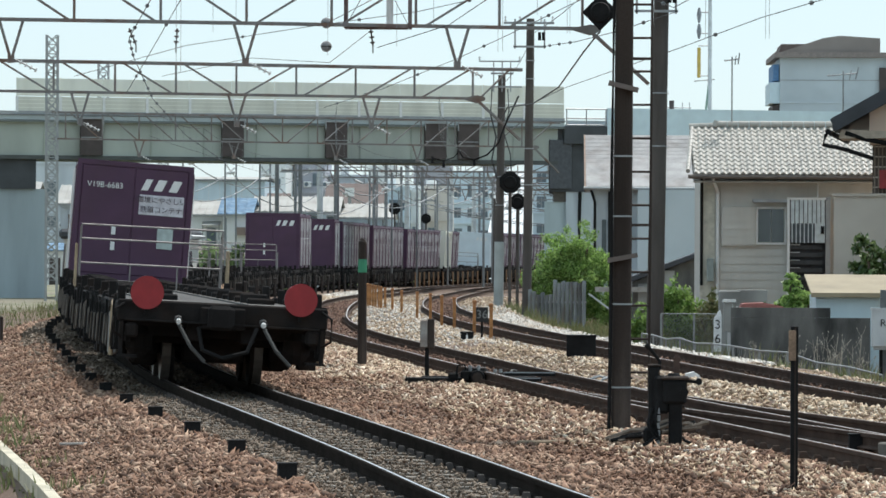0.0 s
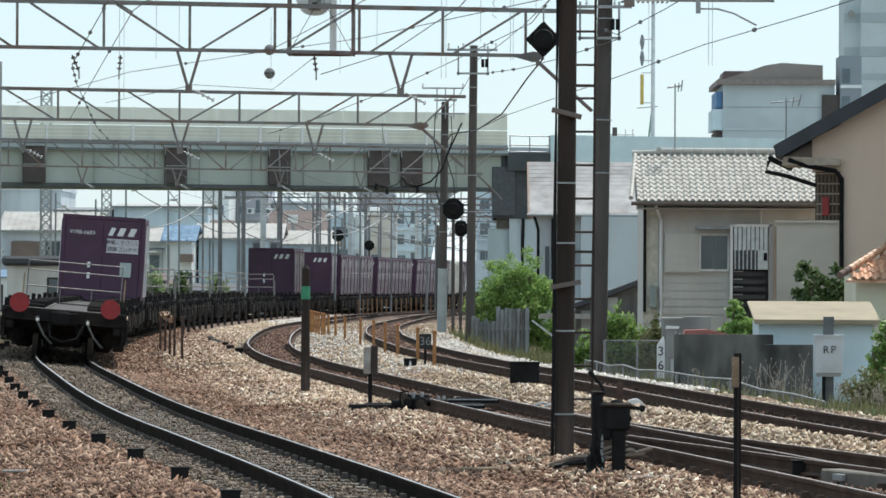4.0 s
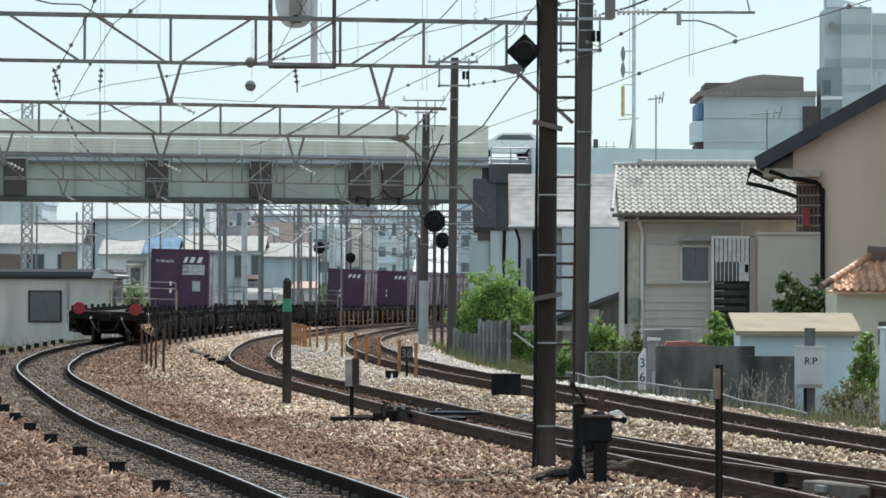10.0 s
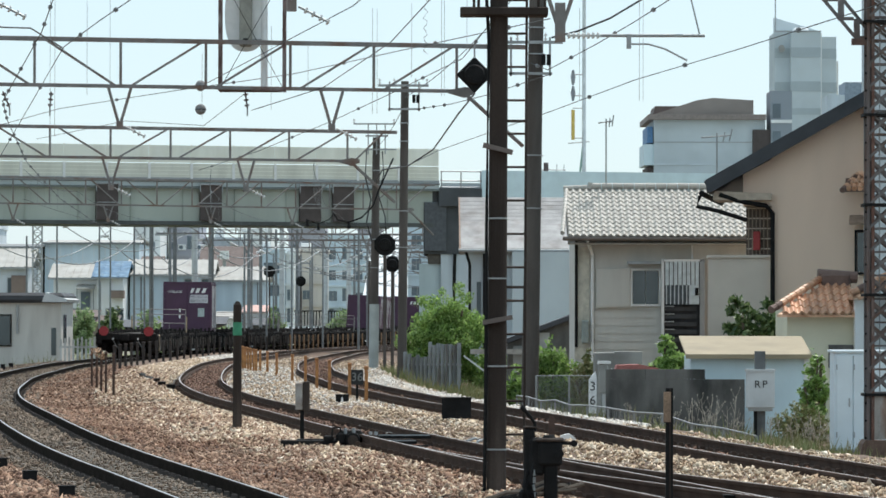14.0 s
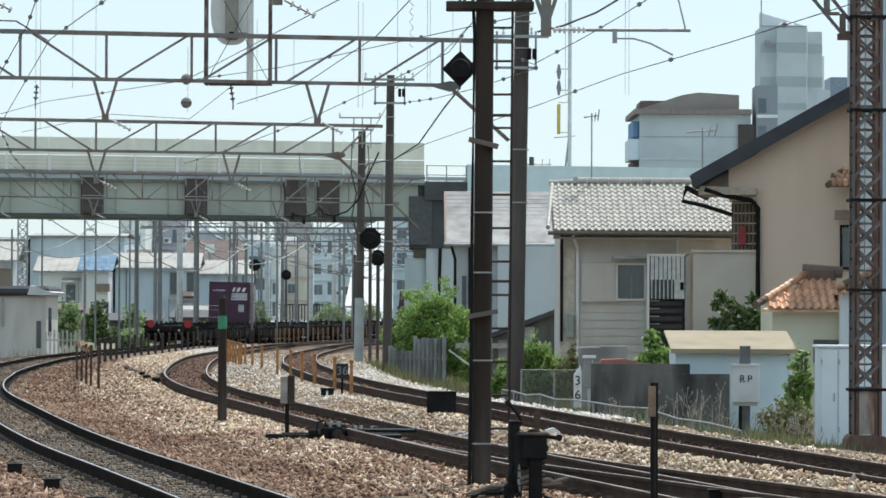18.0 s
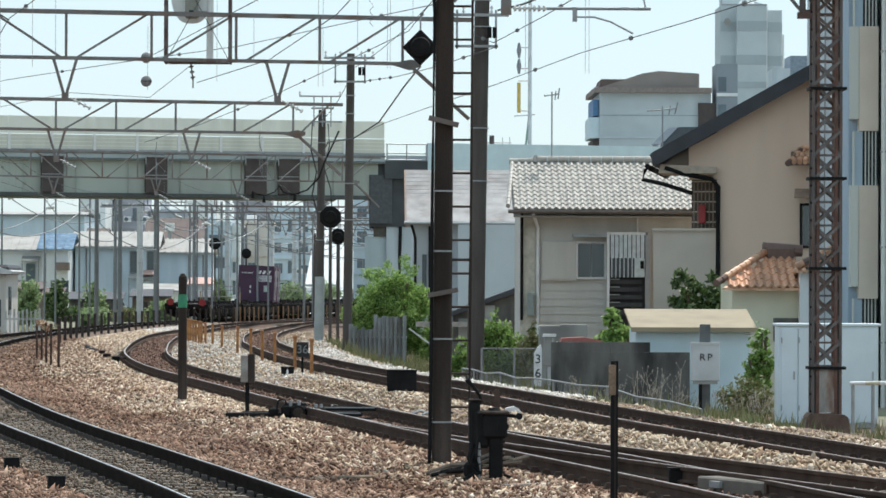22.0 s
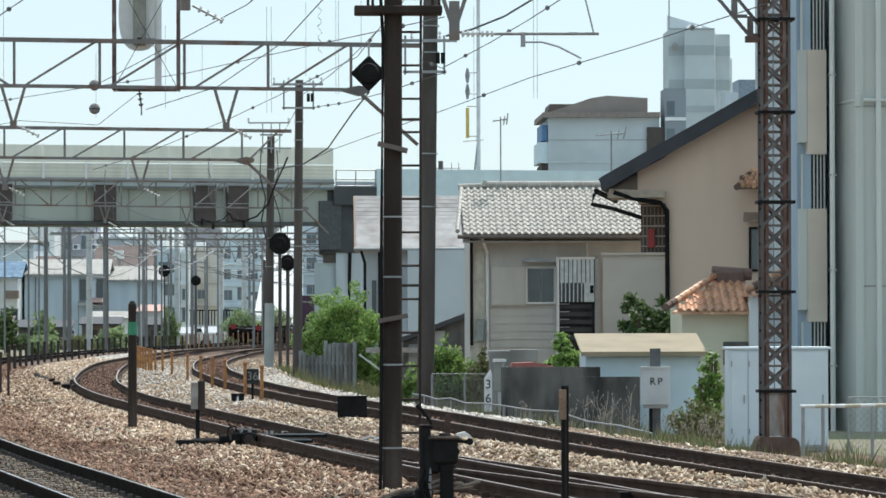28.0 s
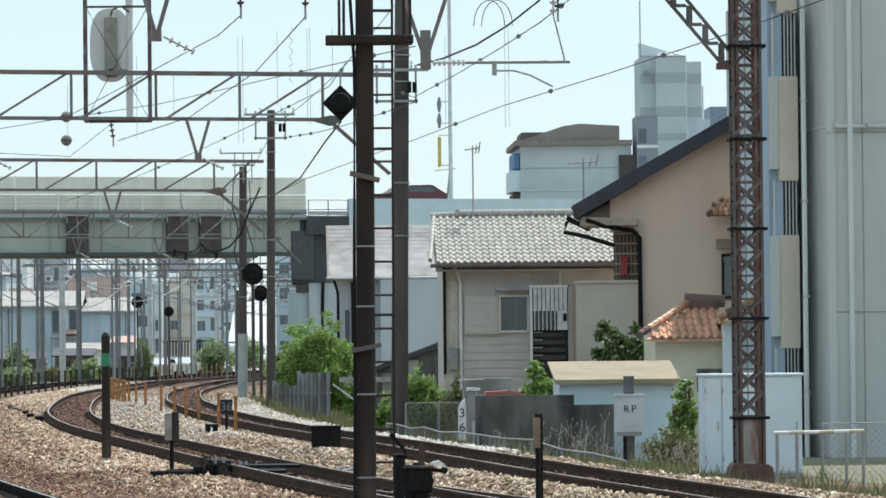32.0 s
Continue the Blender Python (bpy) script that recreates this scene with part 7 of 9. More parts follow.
mesh_fence(2.5, 4.0, 97, -0.65, 1.0, "fine diamond wire mesh fence before the bushes", 0.075)
mesh_fence(9.2, 13.0, 74, -0.75, 1.0, "pale wire mesh fence beside the cabinet", 0.12)
hr = thing("pipe_frame", (0, 70, -0.6), "pale weathered steel pipe frame beside the mast", "frame")
for i in range(6):
    part("top_bar", tb((7.9 + i * 0.25, 0, 0.78 + 0.003 * i), (8.15 + i * 0.25, 0, 0.783 + 0.003 * i), 0.032, None, 8), WHITEPAINT if i % 2 == 0 else mat("bar_faded", (0.60, 0.54, 0.40), 0.6), hr)
for x in (7.95, 8.28, 9.1, 9.38):
    part("leg", tb((x, 0, -0.15), (x, 0, 0.78), 0.03, None, 8), GALV, hr)
KERB = mat("kerb_stone", (0.52, 0.47, 0.36), 0.9, vary=0.2, scale=2, bump=0.3, stain=(0.36, 0.33, 0.24))
kb = thing("kerb", (0, 0, 0), "pale concrete kerb at the edge of the ballast", "kerb", kind="structure")
for i in range(28):
    xa, ya, ha, ba = rail_at(30 + i * 1.2, -3.06)
    xb, yb, hb, bb = rail_at(31.19 + i * 1.2, -3.06)
    part("kerb_stone", bar(bmesh.new(), (xa, ya, -0.36), (xb, yb, -0.36), 0.10, 0.22), KERB, kb)
sp = thing("marker_post", (-11.5, 88, on_bed(-11.5, 88) - 0.05), "short dark post at the edge of the ballast", "post")
part("shaft", bx(-0.07, 0.07, -0.07, 0.07, 0, 0.62, 0.02), MASTBROWN, sp)
part("base", bx(-0.09, 0.09, -0.09, 0.09, 0, 0.12, 0.02), RUSTPOST, sp)
for px, py, rz in ((-4.55, 41.5, 20), (-2.55, 44.5, 75), (1.5, 41.0, 40)):
    st = thing("broken_slat", (px, py, on_bed(px, py) + 0.03), "weathered broken slat of wood on the ballast", "slat", group="slats on the ballast", rz=rz)
    part("slat", bx(-0.28, 0.28, -0.03, 0.03, 0, 0.025, 0.006), mat("grey_timber", (0.34, 0.32, 0.29), 0.9), st)


# ---- overhead fittings ----
def cage_signal():
    CAGE = mat("cage_steel", (0.135, 0.085, 0.075), 0.8, 0.2, 0.3, 4, 0.25, stain=(0.24, 0.20, 0.19))
    c = thing("hanging_signal", (-4.0, 96.6, 6.82), "signal seen from behind, pale oval back in a rusty hanging frame", "signal")
    for x in (-0.73, 0.73):
        for y in (-0.3, 0.3):
            part("frame_post", bx(x - 0.034, x + 0.034, y - 0.034, y + 0.034, 0, 3.1), CAGE, c)
    for z in (0.0, 3.05):
        for y in (-0.3, 0.3):
            part("frame_bar", bx(-0.685, 0.685, y - 0.04, y + 0.04, z, z + 0.075), CAGE, c)
    part("floor", bx(-0.68, 0.68, -0.26, 0.26, 0.02, 0.06), CAGE, c)
    part("brace", bar(bmesh.new(), (-0.7, -0.3, 0.08), (0.7, -0.3, 2.6), 0.013, 0.013), BLACK, c)
    part("brace", bar(bmesh.new(), (0.7, -0.3, 0.08), (-0.7, -0.3, 2.6), 0.013, 0.013), BLACK, c)
    part("cross_rail", bx(-0.69, 0.69, -0.33, -0.29, 2.58, 2.63), CAGE, c)
    part("cable", sweep([(-0.14, -0.2, 2.4), (-0.1, -0.22, 2.55), (0.1, -0.2, 2.62), (0.27, -0.1, 2.5)], 0.02, 6), BLACK, c)
    bm = bmesh.new()
    out = []
    for i in range(40):
        a = i / 40 * 2 * math.pi
        ex, ez = math.cos(a), math.sin(a)
        out.append((-0.16 + 0.47 * math.copysign(abs(ex) ** 0.75, ex), 1.75 + 0.84 * math.copysign(abs(ez) ** 0.8, ez)))
    prism(bm, out, 'y', -0.02, 0.03)
    part("back_plate", bm, WHITEPAINT, c, "pale oval signal back plate")
    part("lamp_housing", bx(-0.29, 0.0, -0.22, -0.02, 1.02, 2.4, 0.03), mat("housing", (0.30, 0.29, 0.25), 0.7), c, "olive brown lamp housing")
    part("hatch", bx(-0.2, -0.1, -0.24, -0.22, 1.05, 1.2), BLACK, c)
    part("post", tb((0.27, 0, 0.05), (0.27, 0, 3.0), 0.08, None, 12), WHITEPAINT, c, "pale steel tube")
    part("bracket", bx(0.0, 0.3, -0.05, 0.05, 1.1, 1.2), GALV, c)


cage_signal()


def diamond_signal(x, y, z, r, label, hang):
    d = thing("railway_signal", (x, y, z), label, "signal", group="black signal heads")
    bm = prism(bmesh.new(), [(r * math.cos(a), r * math.sin(a)) for a in [i * math.pi / 2 for i in range(4)]], 'y', -0.03, 0.05)
    bmesh.ops.bevel(bm, geom=list(bm.edges), offset=r * 0.06, segments=1, affect='EDGES')
    part("backboard", bm, BLACK, d)
    part("housing", tb((0, -0.16, 0), (0, 0.0, 0), r * 0.5, r * 0.6, 20), BLACK, d)
    part("lens_ring", tb((0, -0.18, 0), (0, -0.15, 0), r * 0.34, None, 20), BLACK, d)
    if hang:
        part("hanger", bx(-0.02, 0.02, -0.02, 0.02, r * 0.9, r + hang), GALV, d)


diamond_signal(1.07, 96.9, 7.23, 0.42, "black diamond-shaped signal head hung from the beam", 0.3)


def disc_signal(x, y, z, r, zb, label):
    d = thing("railway_signal", (x, y, z), label, "signal", group="black signal heads")
    n = 8
    bm = prism(bmesh.new(), [(r * math.cos(a), r * math.sin(a)) for a in [(i + 0.5) * 2 * math.pi / n for i in range(n)]], 'y', -0.03, 0.04)
    part("backboard", bm, BLACK, d)
    part("housing", tb((0, -0.14, 0), (0, 0.0, 0), r * 0.5, r * 0.62, 14), BLACK, d)
    part("hood", bx(-r * 0.4, r * 0.4, -0.2, -0.1, r * 0.2, r * 0.34), BLACK, d)
    part("post", tb((0.0, 0.08, zb - z), (0.0, 0.08, r), 0.06, None, 8), POLECONC, d)


disc_signal(-1.5, 149.6, 4.2, 0.40, -0.5, "black signal head beside the slender pole")
disc_signal(-1.30, 158, 3.62, 0.31, -0.5, "black signal head on its own post")
TOWN = random.Random(12)
disc_signal(-10.8, 290, 4.65, 0.42, -0.75, "round black signal head on a post beyond the bridge")
disc_signal(-9.1, 305, 4.1, 0.38, -0.75, "round black signal head on a post beyond the bridge")
for z in (6.97, 6.43):
    b = thing("marker_ball", (-5.2, 97, z), "grey ball on an overhead wire", "ball", group="grey marker balls")
    bm = bmesh.new()
    bmesh.ops.create_uvsphere(bm, u_segments=20, v_segments=12, radius=0.125)
    part("ball", bm, mat("ball_grey", (0.24, 0.24, 0.24), 0.8), b)
    part("seam", tb((0, 0, -0.008), (0, 0, 0.008), 0.128, None, 20), BLACK, b)


def wire(name, pts, r, label, group="overhead wires"):
    w = part(name, sweep(pts, r), WIRE)
    return tagged(w, label, "wire", group=group)


SUPPORTS = [129, 152, 200, 250, 300, 350]


def catenary(k, side, zc, zm):
    """Contact wire, messenger wire sagging between supports, and droppers."""
    con, mes, drop = [], [], []
    for i, (a, b) in enumerate(zip(SUPPORTS, SUPPORTS[1:])):
        n = 8
        for j in range(n):
            u = j / n
            s = a + (b - a) * u
            z = track_off(k, s) + (side if i % 2 else -side) * (1 - 2 * u) * 0.2
            x, y, h, bk = rail_at(s, z)
            sag = zm - 0.2 * 4 * u * (1 - u)
            con.append((x, y, zc))
            mes.append((x, y, sag))
            if j and s < 215:
                drop.append(((x, y, zc), (x, y, sag)))
    wire("contact_wire", con, 0.008, "dark overhead contact wire above the track")
    wire("messenger_wire", mes, 0.008, "dark sagging messenger wire above the track")
    bm = bmesh.new()
    for a, b in drop:
        tube(bm, a, b, 0.0035, seg=4)
        tube(bm, (b[0], b[1], b[2] - 0.03), (b[0], b[1], b[2] + 0.02), 0.016, seg=6)
    tagged(part("droppers", bm, mat("dropper_grey", (0.30, 0.31, 0.31), 0.6, 0.3, 0.1, 3, 0)), "thin dropper wires between contact and messenger wire", "wire", kind="stuff")


catenary(0, 1, 5.2, 6.1)
catenary(1, -1, 5.2, 6.1)
catenary(2, 1, 5.46, 6.45)
for x0, z0, x1, z1, y0, y1, sag in ((-0.7, 8.4, 2.4, 9.6, 130, 98, 0.3), (-1.9, 7.6, -0.7, 8.2, 150, 130, 0.2)):
    pts = [(x0 + (x1 - x0) * u, y0 + (y1 - y0) * u, z0 + (z1 - z0) * u - sag * 4 * u * (1 - u)) for u in [i / 10 for i in range(11)]]
    wire("feeder_wire", pts, 0.010, "dark feeder wire slung between poles")


wire("signal_cable", [(1.07, 97, 6.8), (0.76, 105, 6.72), (0.15, 118, 6.33), (-0.6, 126, 6.15), (-1.39, 130, 6.18), (-1.9, 150, 6.3)], 0.022, "thick black sagging signal cable")


DARKINSUL = mat("brown_porcelain", (0.09, 0.075, 0.07), 0.35, 0.0, 0.15, 5, 0)


def insulator(parent, a, b, n, r, glaze=None):
    a, b = Vector(a), Vector(b)
    part("rod", tb(a, b, r * 0.3, None, 6), glaze or INSUL, parent)
    for i in range(n):
        c = a.lerp(b, (i + 0.5) / n)
        d = (b - a).normalized() * 0.02
        part("insulator_disc", tb(c - d, c + d, r, r * 0.7, 10), glaze or INSUL, parent)


# wires strung from the near spans down to the beams: metres right, ahead and up
def strung(name, pts, r, label, beads=0.0):
    w = wire(name, pts, r, label)
    if beads:
        for a, b in zip(pts, pts[1:]):
            a, b = Vector(a), Vector(b)
            n = max(1, int((b - a).length / beads))
            for i in range(n):
                q, d = a.lerp(b, (i + 0.5) / n), (b - a).normalized() * 0.03
                part("bead", tb(q - d, q + d, 0.045, None, 8), mat("ball_grey", (0.24, 0.24, 0.24), 0.8), w)
    return w


strung("messenger_wire", [(0.19, 64.55, 6.72), (-0.7, 80, 6.89), (-2.37, 96, 6.88), (-4.03, 97, 6.41)], 0.010, "dark messenger wire sloping down to an insulator")
strung("messenger_wire", [(-4.22, 97, 6.77), (-5.7, 108, 6.55), (-8.2, 115, 6.98), (-12.0, 130, 7.1)], 0.008, "dark messenger wire between the beams")
strung("feeder_wire", [(1.3, 88, 7.8), (0.8, 97, 7.61), (-1.04, 110, 7.44), (-2.72, 120, 7.21), (-5.27, 130, 6.72), (-8.2, 152, 6.9)], 0.010, "dark feeder wire slung between poles", 9.0)
strung("feeder_wire", [(2.02, 70, 6.64), (0.93, 85, 7.36), (-0.61, 97, 7.79), (-3.5, 110, 7.98), (-7.0, 119, 8.03), (-11.2, 129, 7.99), (-17, 150, 7.9)], 0.010, "long dark feeder wire crossing the tracks", 12.0)
strung("messenger_wire", [(-0.81, 64.35, 6.72), (-1.2, 68, 6.70), (-2.61, 80, 6.94), (-3.5, 88, 7.12), (-5.02, 97, 7.05), (-7.0, 119, 8.03)], 0.009, "dark messenger wire above the middle track")
strung("messenger_wire", [(-4.87, 70, 6.97), (-6.04, 78, 7.15), (-7.74, 90, 7.41), (-10.56, 110, 6.75), (-12.6, 125, 6.4)], 0.010, "dark messenger wire above the first track", 14.0)
strung("feeder_wire", [(-6.63, 75, 7.34), (-7.75, 85, 7.4), (-9.73, 97, 6.61), (-10.91, 110, 6.75), (-12.29, 130, 6.38), (-13.0, 150, 5.81), (-13.4, 175, 5.3)], 0.011, "beaded dark cable hanging beside the first track", 4.0)
strung("feeder_wire", [(-8.36, 80, 7.23), (-8.24, 82, 7.29), (-7.88, 84, 7.41), (-7.74, 90, 7.38)], 0.016, "thick dark jumper cable on the beam")
strung("feeder_wire", [(2.59, 90, 6.85), (1.38, 97, 6.78), (0.57, 105, 6.96), (-0.24, 130, 8.06)], 0.010, "dark feeder wire on the pole", 8.0)
strung("feeder_wire", [(2.79, 97, 6.39), (1.57, 110, 6.46), (0.3, 125, 6.57), (-0.76, 130, 6.24)], 0.010, "dark feeder wire sagging to the pole")
strung("feeder_wire", [(2.79, 97, 6.39), (4.12, 84, 6.41), (5.36, 72, 6.29), (6.2, 60, 6.09), (7.6, 44, 6.0)], 0.009, "long dark feeder wire running past the lattice mast", 7.0)
strung("feeder_wire", [(2.3, 98, 7.6), (2.75, 97, 7.35), (3.52, 88, 7.38), (3.9, 80, 7.28), (4.09, 70, 7.02), (4.75, 58, 7.16), (5.6, 44, 7.5)], 0.010, "dark feeder wire with beads from the pole", 6.0)
strung("jumper_cable", [(1.9, 65, 6.0), (2.3, 65, 6.10), (2.8, 65, 6.3), (3.3, 65, 6.6), (3.75, 65, 6.95), (4.15, 65.2, 7.3)], 0.016, "thick dark jumper cable above the cantilever")
for k in (0.0, 0.12):
    wire("jumper_loop", [(3.02 + k - 0.24 * math.cos(i * math.pi / 9), 65.1, 6.6 + 0.4 * math.sin(i * math.pi / 9)) for i in range(10)], 0.007, "thin looped jumper wire below the beam")
DROP = mat("dropper_grey", (0.30, 0.31, 0.31), 0.6, 0.3, 0.1, 3, 0)
bm = bmesh.new()
for px, z0, z1 in ((-1.1, 6.1, 8.4), (-1.2, 6.1, 8.4), (-2.6, 6.6, 7.6), (-0.35, 6.9, 8.5), (0.3, 6.5, 8.6), (0.36, 6.5, 8.6), (-3.4, 6.2, 8.0), (-6.9, 6.7, 9.0), (-7.4, 6.5, 8.6), (-8.1, 5.6, 9.0), (-8.2, 5.6, 9.0), (-4.9, 6.0, 7.4), (0.85, 7.4, 8.6), (3.3, 6.4, 8.4), (4.6, 6.4, 8.6), (4.68, 6.4, 8.6)):
    tube(bm, (px, 92, z0), (px, 92, z1), 0.0045, seg=4)
tagged(part("droppers", bm, DROP), "thin pale dropper wires hanging from the messenger wires", "wire", kind="stuff")
wire("coiled_wire", [(-0.05 + 0.05 * math.sin(i * 1.9), 92, 8.6 - i * 0.07) for i in range(18)], 0.006, "thin coiled wire hanging beside the beam")
for x, y, lean in ((-9.73, 97, 0.16), (-8.62, 97, -0.03), (-4.18, 97, 0.05), (-0.81, 64.35, 0.02), (0.19, 64.55, 0.0), (4.1, 65.4, 0.0)):
    h = thing("hanging_insulator", (x, y, 6.88 if y > 90 else 7.28), "brown porcelain disc insulator hanging below the beam", "insulator", group="hanging insulators")
    insulator(h, (0, 0, -0.05), (lean, 0, -0.42), 3, 0.062, DARKINSUL)
    part("clevis", tb((lean, 0, -0.42), (lean, 0, -0.60), 0.02, None, 6), GALV, h)


def cantilever(x, y, z, reach, label):
    c = thing("cantilever_arm", (x, y, z), label, "arm", group="cantilever arms")
    bm = bar(bmesh.new(), (-0.42, 0, 1.30), (-0.03, 0, 0.12), 0.06, 0.06)
    bar(bm, (0.42, 0, 1.30), (0.03, 0, 0.12), 0.06, 0.06)
    part("v_hanger", bm, TRUSS, c)
    part("plate", bx(-0.08, 0.08, -0.05, 0.05, -0.1, 0.5), TRUSS, c)
    insulator(c, (0.1, 0, 0), (0.62, 0, 0), 7, 0.055)
    part("tube", tb((0.62, 0, 0), (reach, 0, 0), 0.025, None, 8), GALV, c)
    part("clamp", bx(1.02, 1.09, -0.04, 0.04, -0.2, 0.02), GALV, c)
    part("steady_arm", pipe(bmesh.new(), [(1.08, 0, -0.13), (1.35, 0, -0.13), (1.6, 0, -0.2), (1.95, 0, -0.38)], 0.015, 6), GALV, c)
    part("stay", tb((reach - 0.25, 0, 0.72), (reach - 0.08, 0, 0.02), 0.012, None, 6), GALV, c)
    insulator(c, (reach - 0.25, 0, 1.1), (reach - 0.25, 0, 0.72), 3, 0.06)


truss_beam(-23.7, 200, 0.35, 213.5, 7.0, 8.25, 0.7, 1.9, 12.0, (4.5, 9.5, 15.0, 19.5), "grey steel lattice beam close before the bridge", 0.7)
cantilever(2.03, 64.95, 6.03, 2.22, "steel tube cantilever arm with a pale insulator above the track")
truss_beam(-9.5, 62.5, 7.0, 66, 7.3, 8.3, 0.7, 1.9, 8.0, (3.0, 7.6), "rusty steel lattice beam carried by the lattice mast", gusset=False)
part("knee", bar(bmesh.new(), (-1.3, 0, 7.62), (-0.36, 0, 6.5), 0.05, 0.05), LACING, lm, "grey-brown lower knee bar")
part("knee", bar(bmesh.new(), (-1.12, 0, 7.78), (-0.22, 0, 6.68), 0.05, 0.05), LACING, lm, "grey-brown upper knee bar")
for i in range(4):
    u = i * 0.27
    part("knee_plate", bx(-1.16 + u * 0.92, -1.07 + u * 0.92, -0.05, 0.05, 7.44 - u * 1.1, 7.72 - u * 1.1), LACING, lm)
    part("knee_plate", bx(-1.16 + u * 0.92, -0.92 + u * 0.92, -0.045, 0.045, 7.40 - u * 1.1, 7.45 - u * 1.1), LACING, lm)
part("knee_foot", bx(-0.45, -0.2, -0.06, 0.06, 6.42, 6.52), RUSTY, lm)
for i, z in enumerate((0.95, 2.5, 3.9, 5.3, 6.75, 8.2)):
    part("collar", bx(-0.28, 0.30, -0.27, 0.27, z, z + 0.045), BLACK, lm)
for px, py, z0 in ((2.37, 98, 8.0), (-0.72, 130, 8.72)):
    a = thing("pole_crossarm", (px, py, z0), "steel crossarm with small insulators on a pole", "crossarm", group="crossarms")
    part("arm", bx(-0.8, 0.75, -0.25, -0.2, 0.0, 0.07), GALV, a)
    for x in (-0.75, -0.3, 0.35, 0.7):
        insulator(a, (x, -0.22, 0.07), (x, -0.22, 0.25), 2, 0.045)
    for x in (-0.45, 0.45):
        part("upright", bx(x - 0.025, x + 0.025, -0.3, -0.25, -0.75, 0.15), GALV, a)
    part("lower_arm", bx(-0.5, 0.5, -0.3, -0.25, -0.72, -0.66), GALV, a)
    for x in (0.3, 0.42):
        part("fuse_box", tb((x, -0.3, -0.5), (x, -0.3, -0.25), 0.05, None, 8), BLACK, a)
wire("pole_cable", [(-2.15, 149.7, 7.6), (-2.2, 149.7, 6.6), (-2.0, 149.7, 5.8), (-2.15, 149.7, 5.0), (-1.95, 149.7, 4.3)], 0.03, "black cable hanging down the slender pole")
wire("pole_cable", [(-1.6, 149.7, 7.5), (-1.55, 149.7, 6.7), (-1.75, 149.7, 6.0), (-1.5, 149.7, 5.2), (-1.45, 149.6, 4.5)], 0.025, "black cable hanging down the slender pole")
a = thing("pole_crossarm", (-1.9, 150, 7.4), "steel frame with crossarms on the slender pole", "crossarm", group="crossarms")
part("arm", bx(-0.72, 0.75, -0.25, -0.2, 1.05, 1.1), GALV, a)
part("arm", bx(-0.3, 0.5, -0.25, -0.2, 0.62, 0.68), GALV, a)
part("arm", bx(-0.3, 0.8, -0.25, -0.2, 0.15, 0.2), GALV, a)
for x in (-0.2, 0.1, 0.4):
    part("upright", bx(x - 0.02, x + 0.02, -0.3, -0.25, 0.0, 1.1), GALV, a)
for x in (-0.7, 0.72):
    insulator(a, (x, -0.22, 1.1), (x, -0.22, 1.25), 2, 0.05)



# ---- the town beyond the bridge ----
def plain_house(x0, x1, y, h, roof, wall, roofmat, label, dep=8.0, cols=2):
    t = thing("house", (0, y, 0), label, "house", group="houses beyond the bridge")
    part("wall", bx(x0, x1, 0, dep, -0.75, h), wall, t)
    part("roof", gable(bmesh.new(), x0 - 0.4, x1 + 0.4, -0.5, dep + 0.5, h - 0.1, h + roof), roofmat, t)
    n = int((x1 - x0) / 0.45)
    for i in range(n):
        x = x0 - 0.3 + (x1 - x0 + 0.6) * i / n
        part("roof_rib", bar(bmesh.new(), (x, -0.5, h + 0.06), (x, dep / 2, h + roof + 0.16), 0.09, 0.05), roofmat, t)
    for i in range(cols):
        a = x0 + (x1 - x0) * (i + 0.35) / cols
        window(t, a, a + 1.3, -0.02, 0.9, 2.1, 2, GALV)
        if h > 4.5:
            window(t, a, a + 1.3, -0.02, 3.3, 4.4, 2, GALV)
    part("eave_line", bx(x0 - 0.35, x1 + 0.35, -0.56, -0.5, h - 0.12, h - 0.02), GALV, t)
    return t


FARROOF = mat("far_roof", (0.38, 0.375, 0.35), 0.7, 0.0, 0.12, 1.0, 0.05, stain=(0.31, 0.295, 0.27))
BLUEROOF = mat("blue_roof", (0.10, 0.19, 0.29), 0.8, 0.0, 0.25, 1.5, 0.05, stain=(0.17, 0.26, 0.34), streak=0.3)
BROWNROOF = mat("brown_roof", (0.13, 0.098, 0.088), 0.8, 0.0, 0.15, 1.0, 0.05)
PALEROOF = mat("weathered_roof", (0.27, 0.235, 0.21), 0.8, 0.0, 0.1, 0.6, 0.05)
# far wall colours are lightened to carry the haze over the town
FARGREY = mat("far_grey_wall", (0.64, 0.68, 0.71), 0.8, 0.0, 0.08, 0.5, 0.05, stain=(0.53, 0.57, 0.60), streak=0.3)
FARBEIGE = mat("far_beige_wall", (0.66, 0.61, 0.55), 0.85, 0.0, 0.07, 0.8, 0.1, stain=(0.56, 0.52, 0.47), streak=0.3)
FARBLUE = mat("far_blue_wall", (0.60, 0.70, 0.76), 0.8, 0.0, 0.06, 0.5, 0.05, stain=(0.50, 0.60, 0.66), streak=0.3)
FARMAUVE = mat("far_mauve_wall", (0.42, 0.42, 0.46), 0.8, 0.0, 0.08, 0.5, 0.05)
FARBROWN = mat("far_brown_wood", (0.24, 0.18, 0.15), 0.85, 0.0, 0.15, 1.0, 0.1)


def cooler(parent, x, y, z):
    """The outdoor unit of an air conditioner, with its fan grille."""
    c = part("air_conditioner", bx(x, x + 0.8, y - 0.34, y, z, z + 0.62, 0.03), WHITE, parent, "white air conditioner unit")
    part("fan_grille", tb((x + 0.3, y - 0.36, z + 0.31), (x + 0.3, y - 0.34, z + 0.31), 0.22, None, 14), FARGLASS, c)


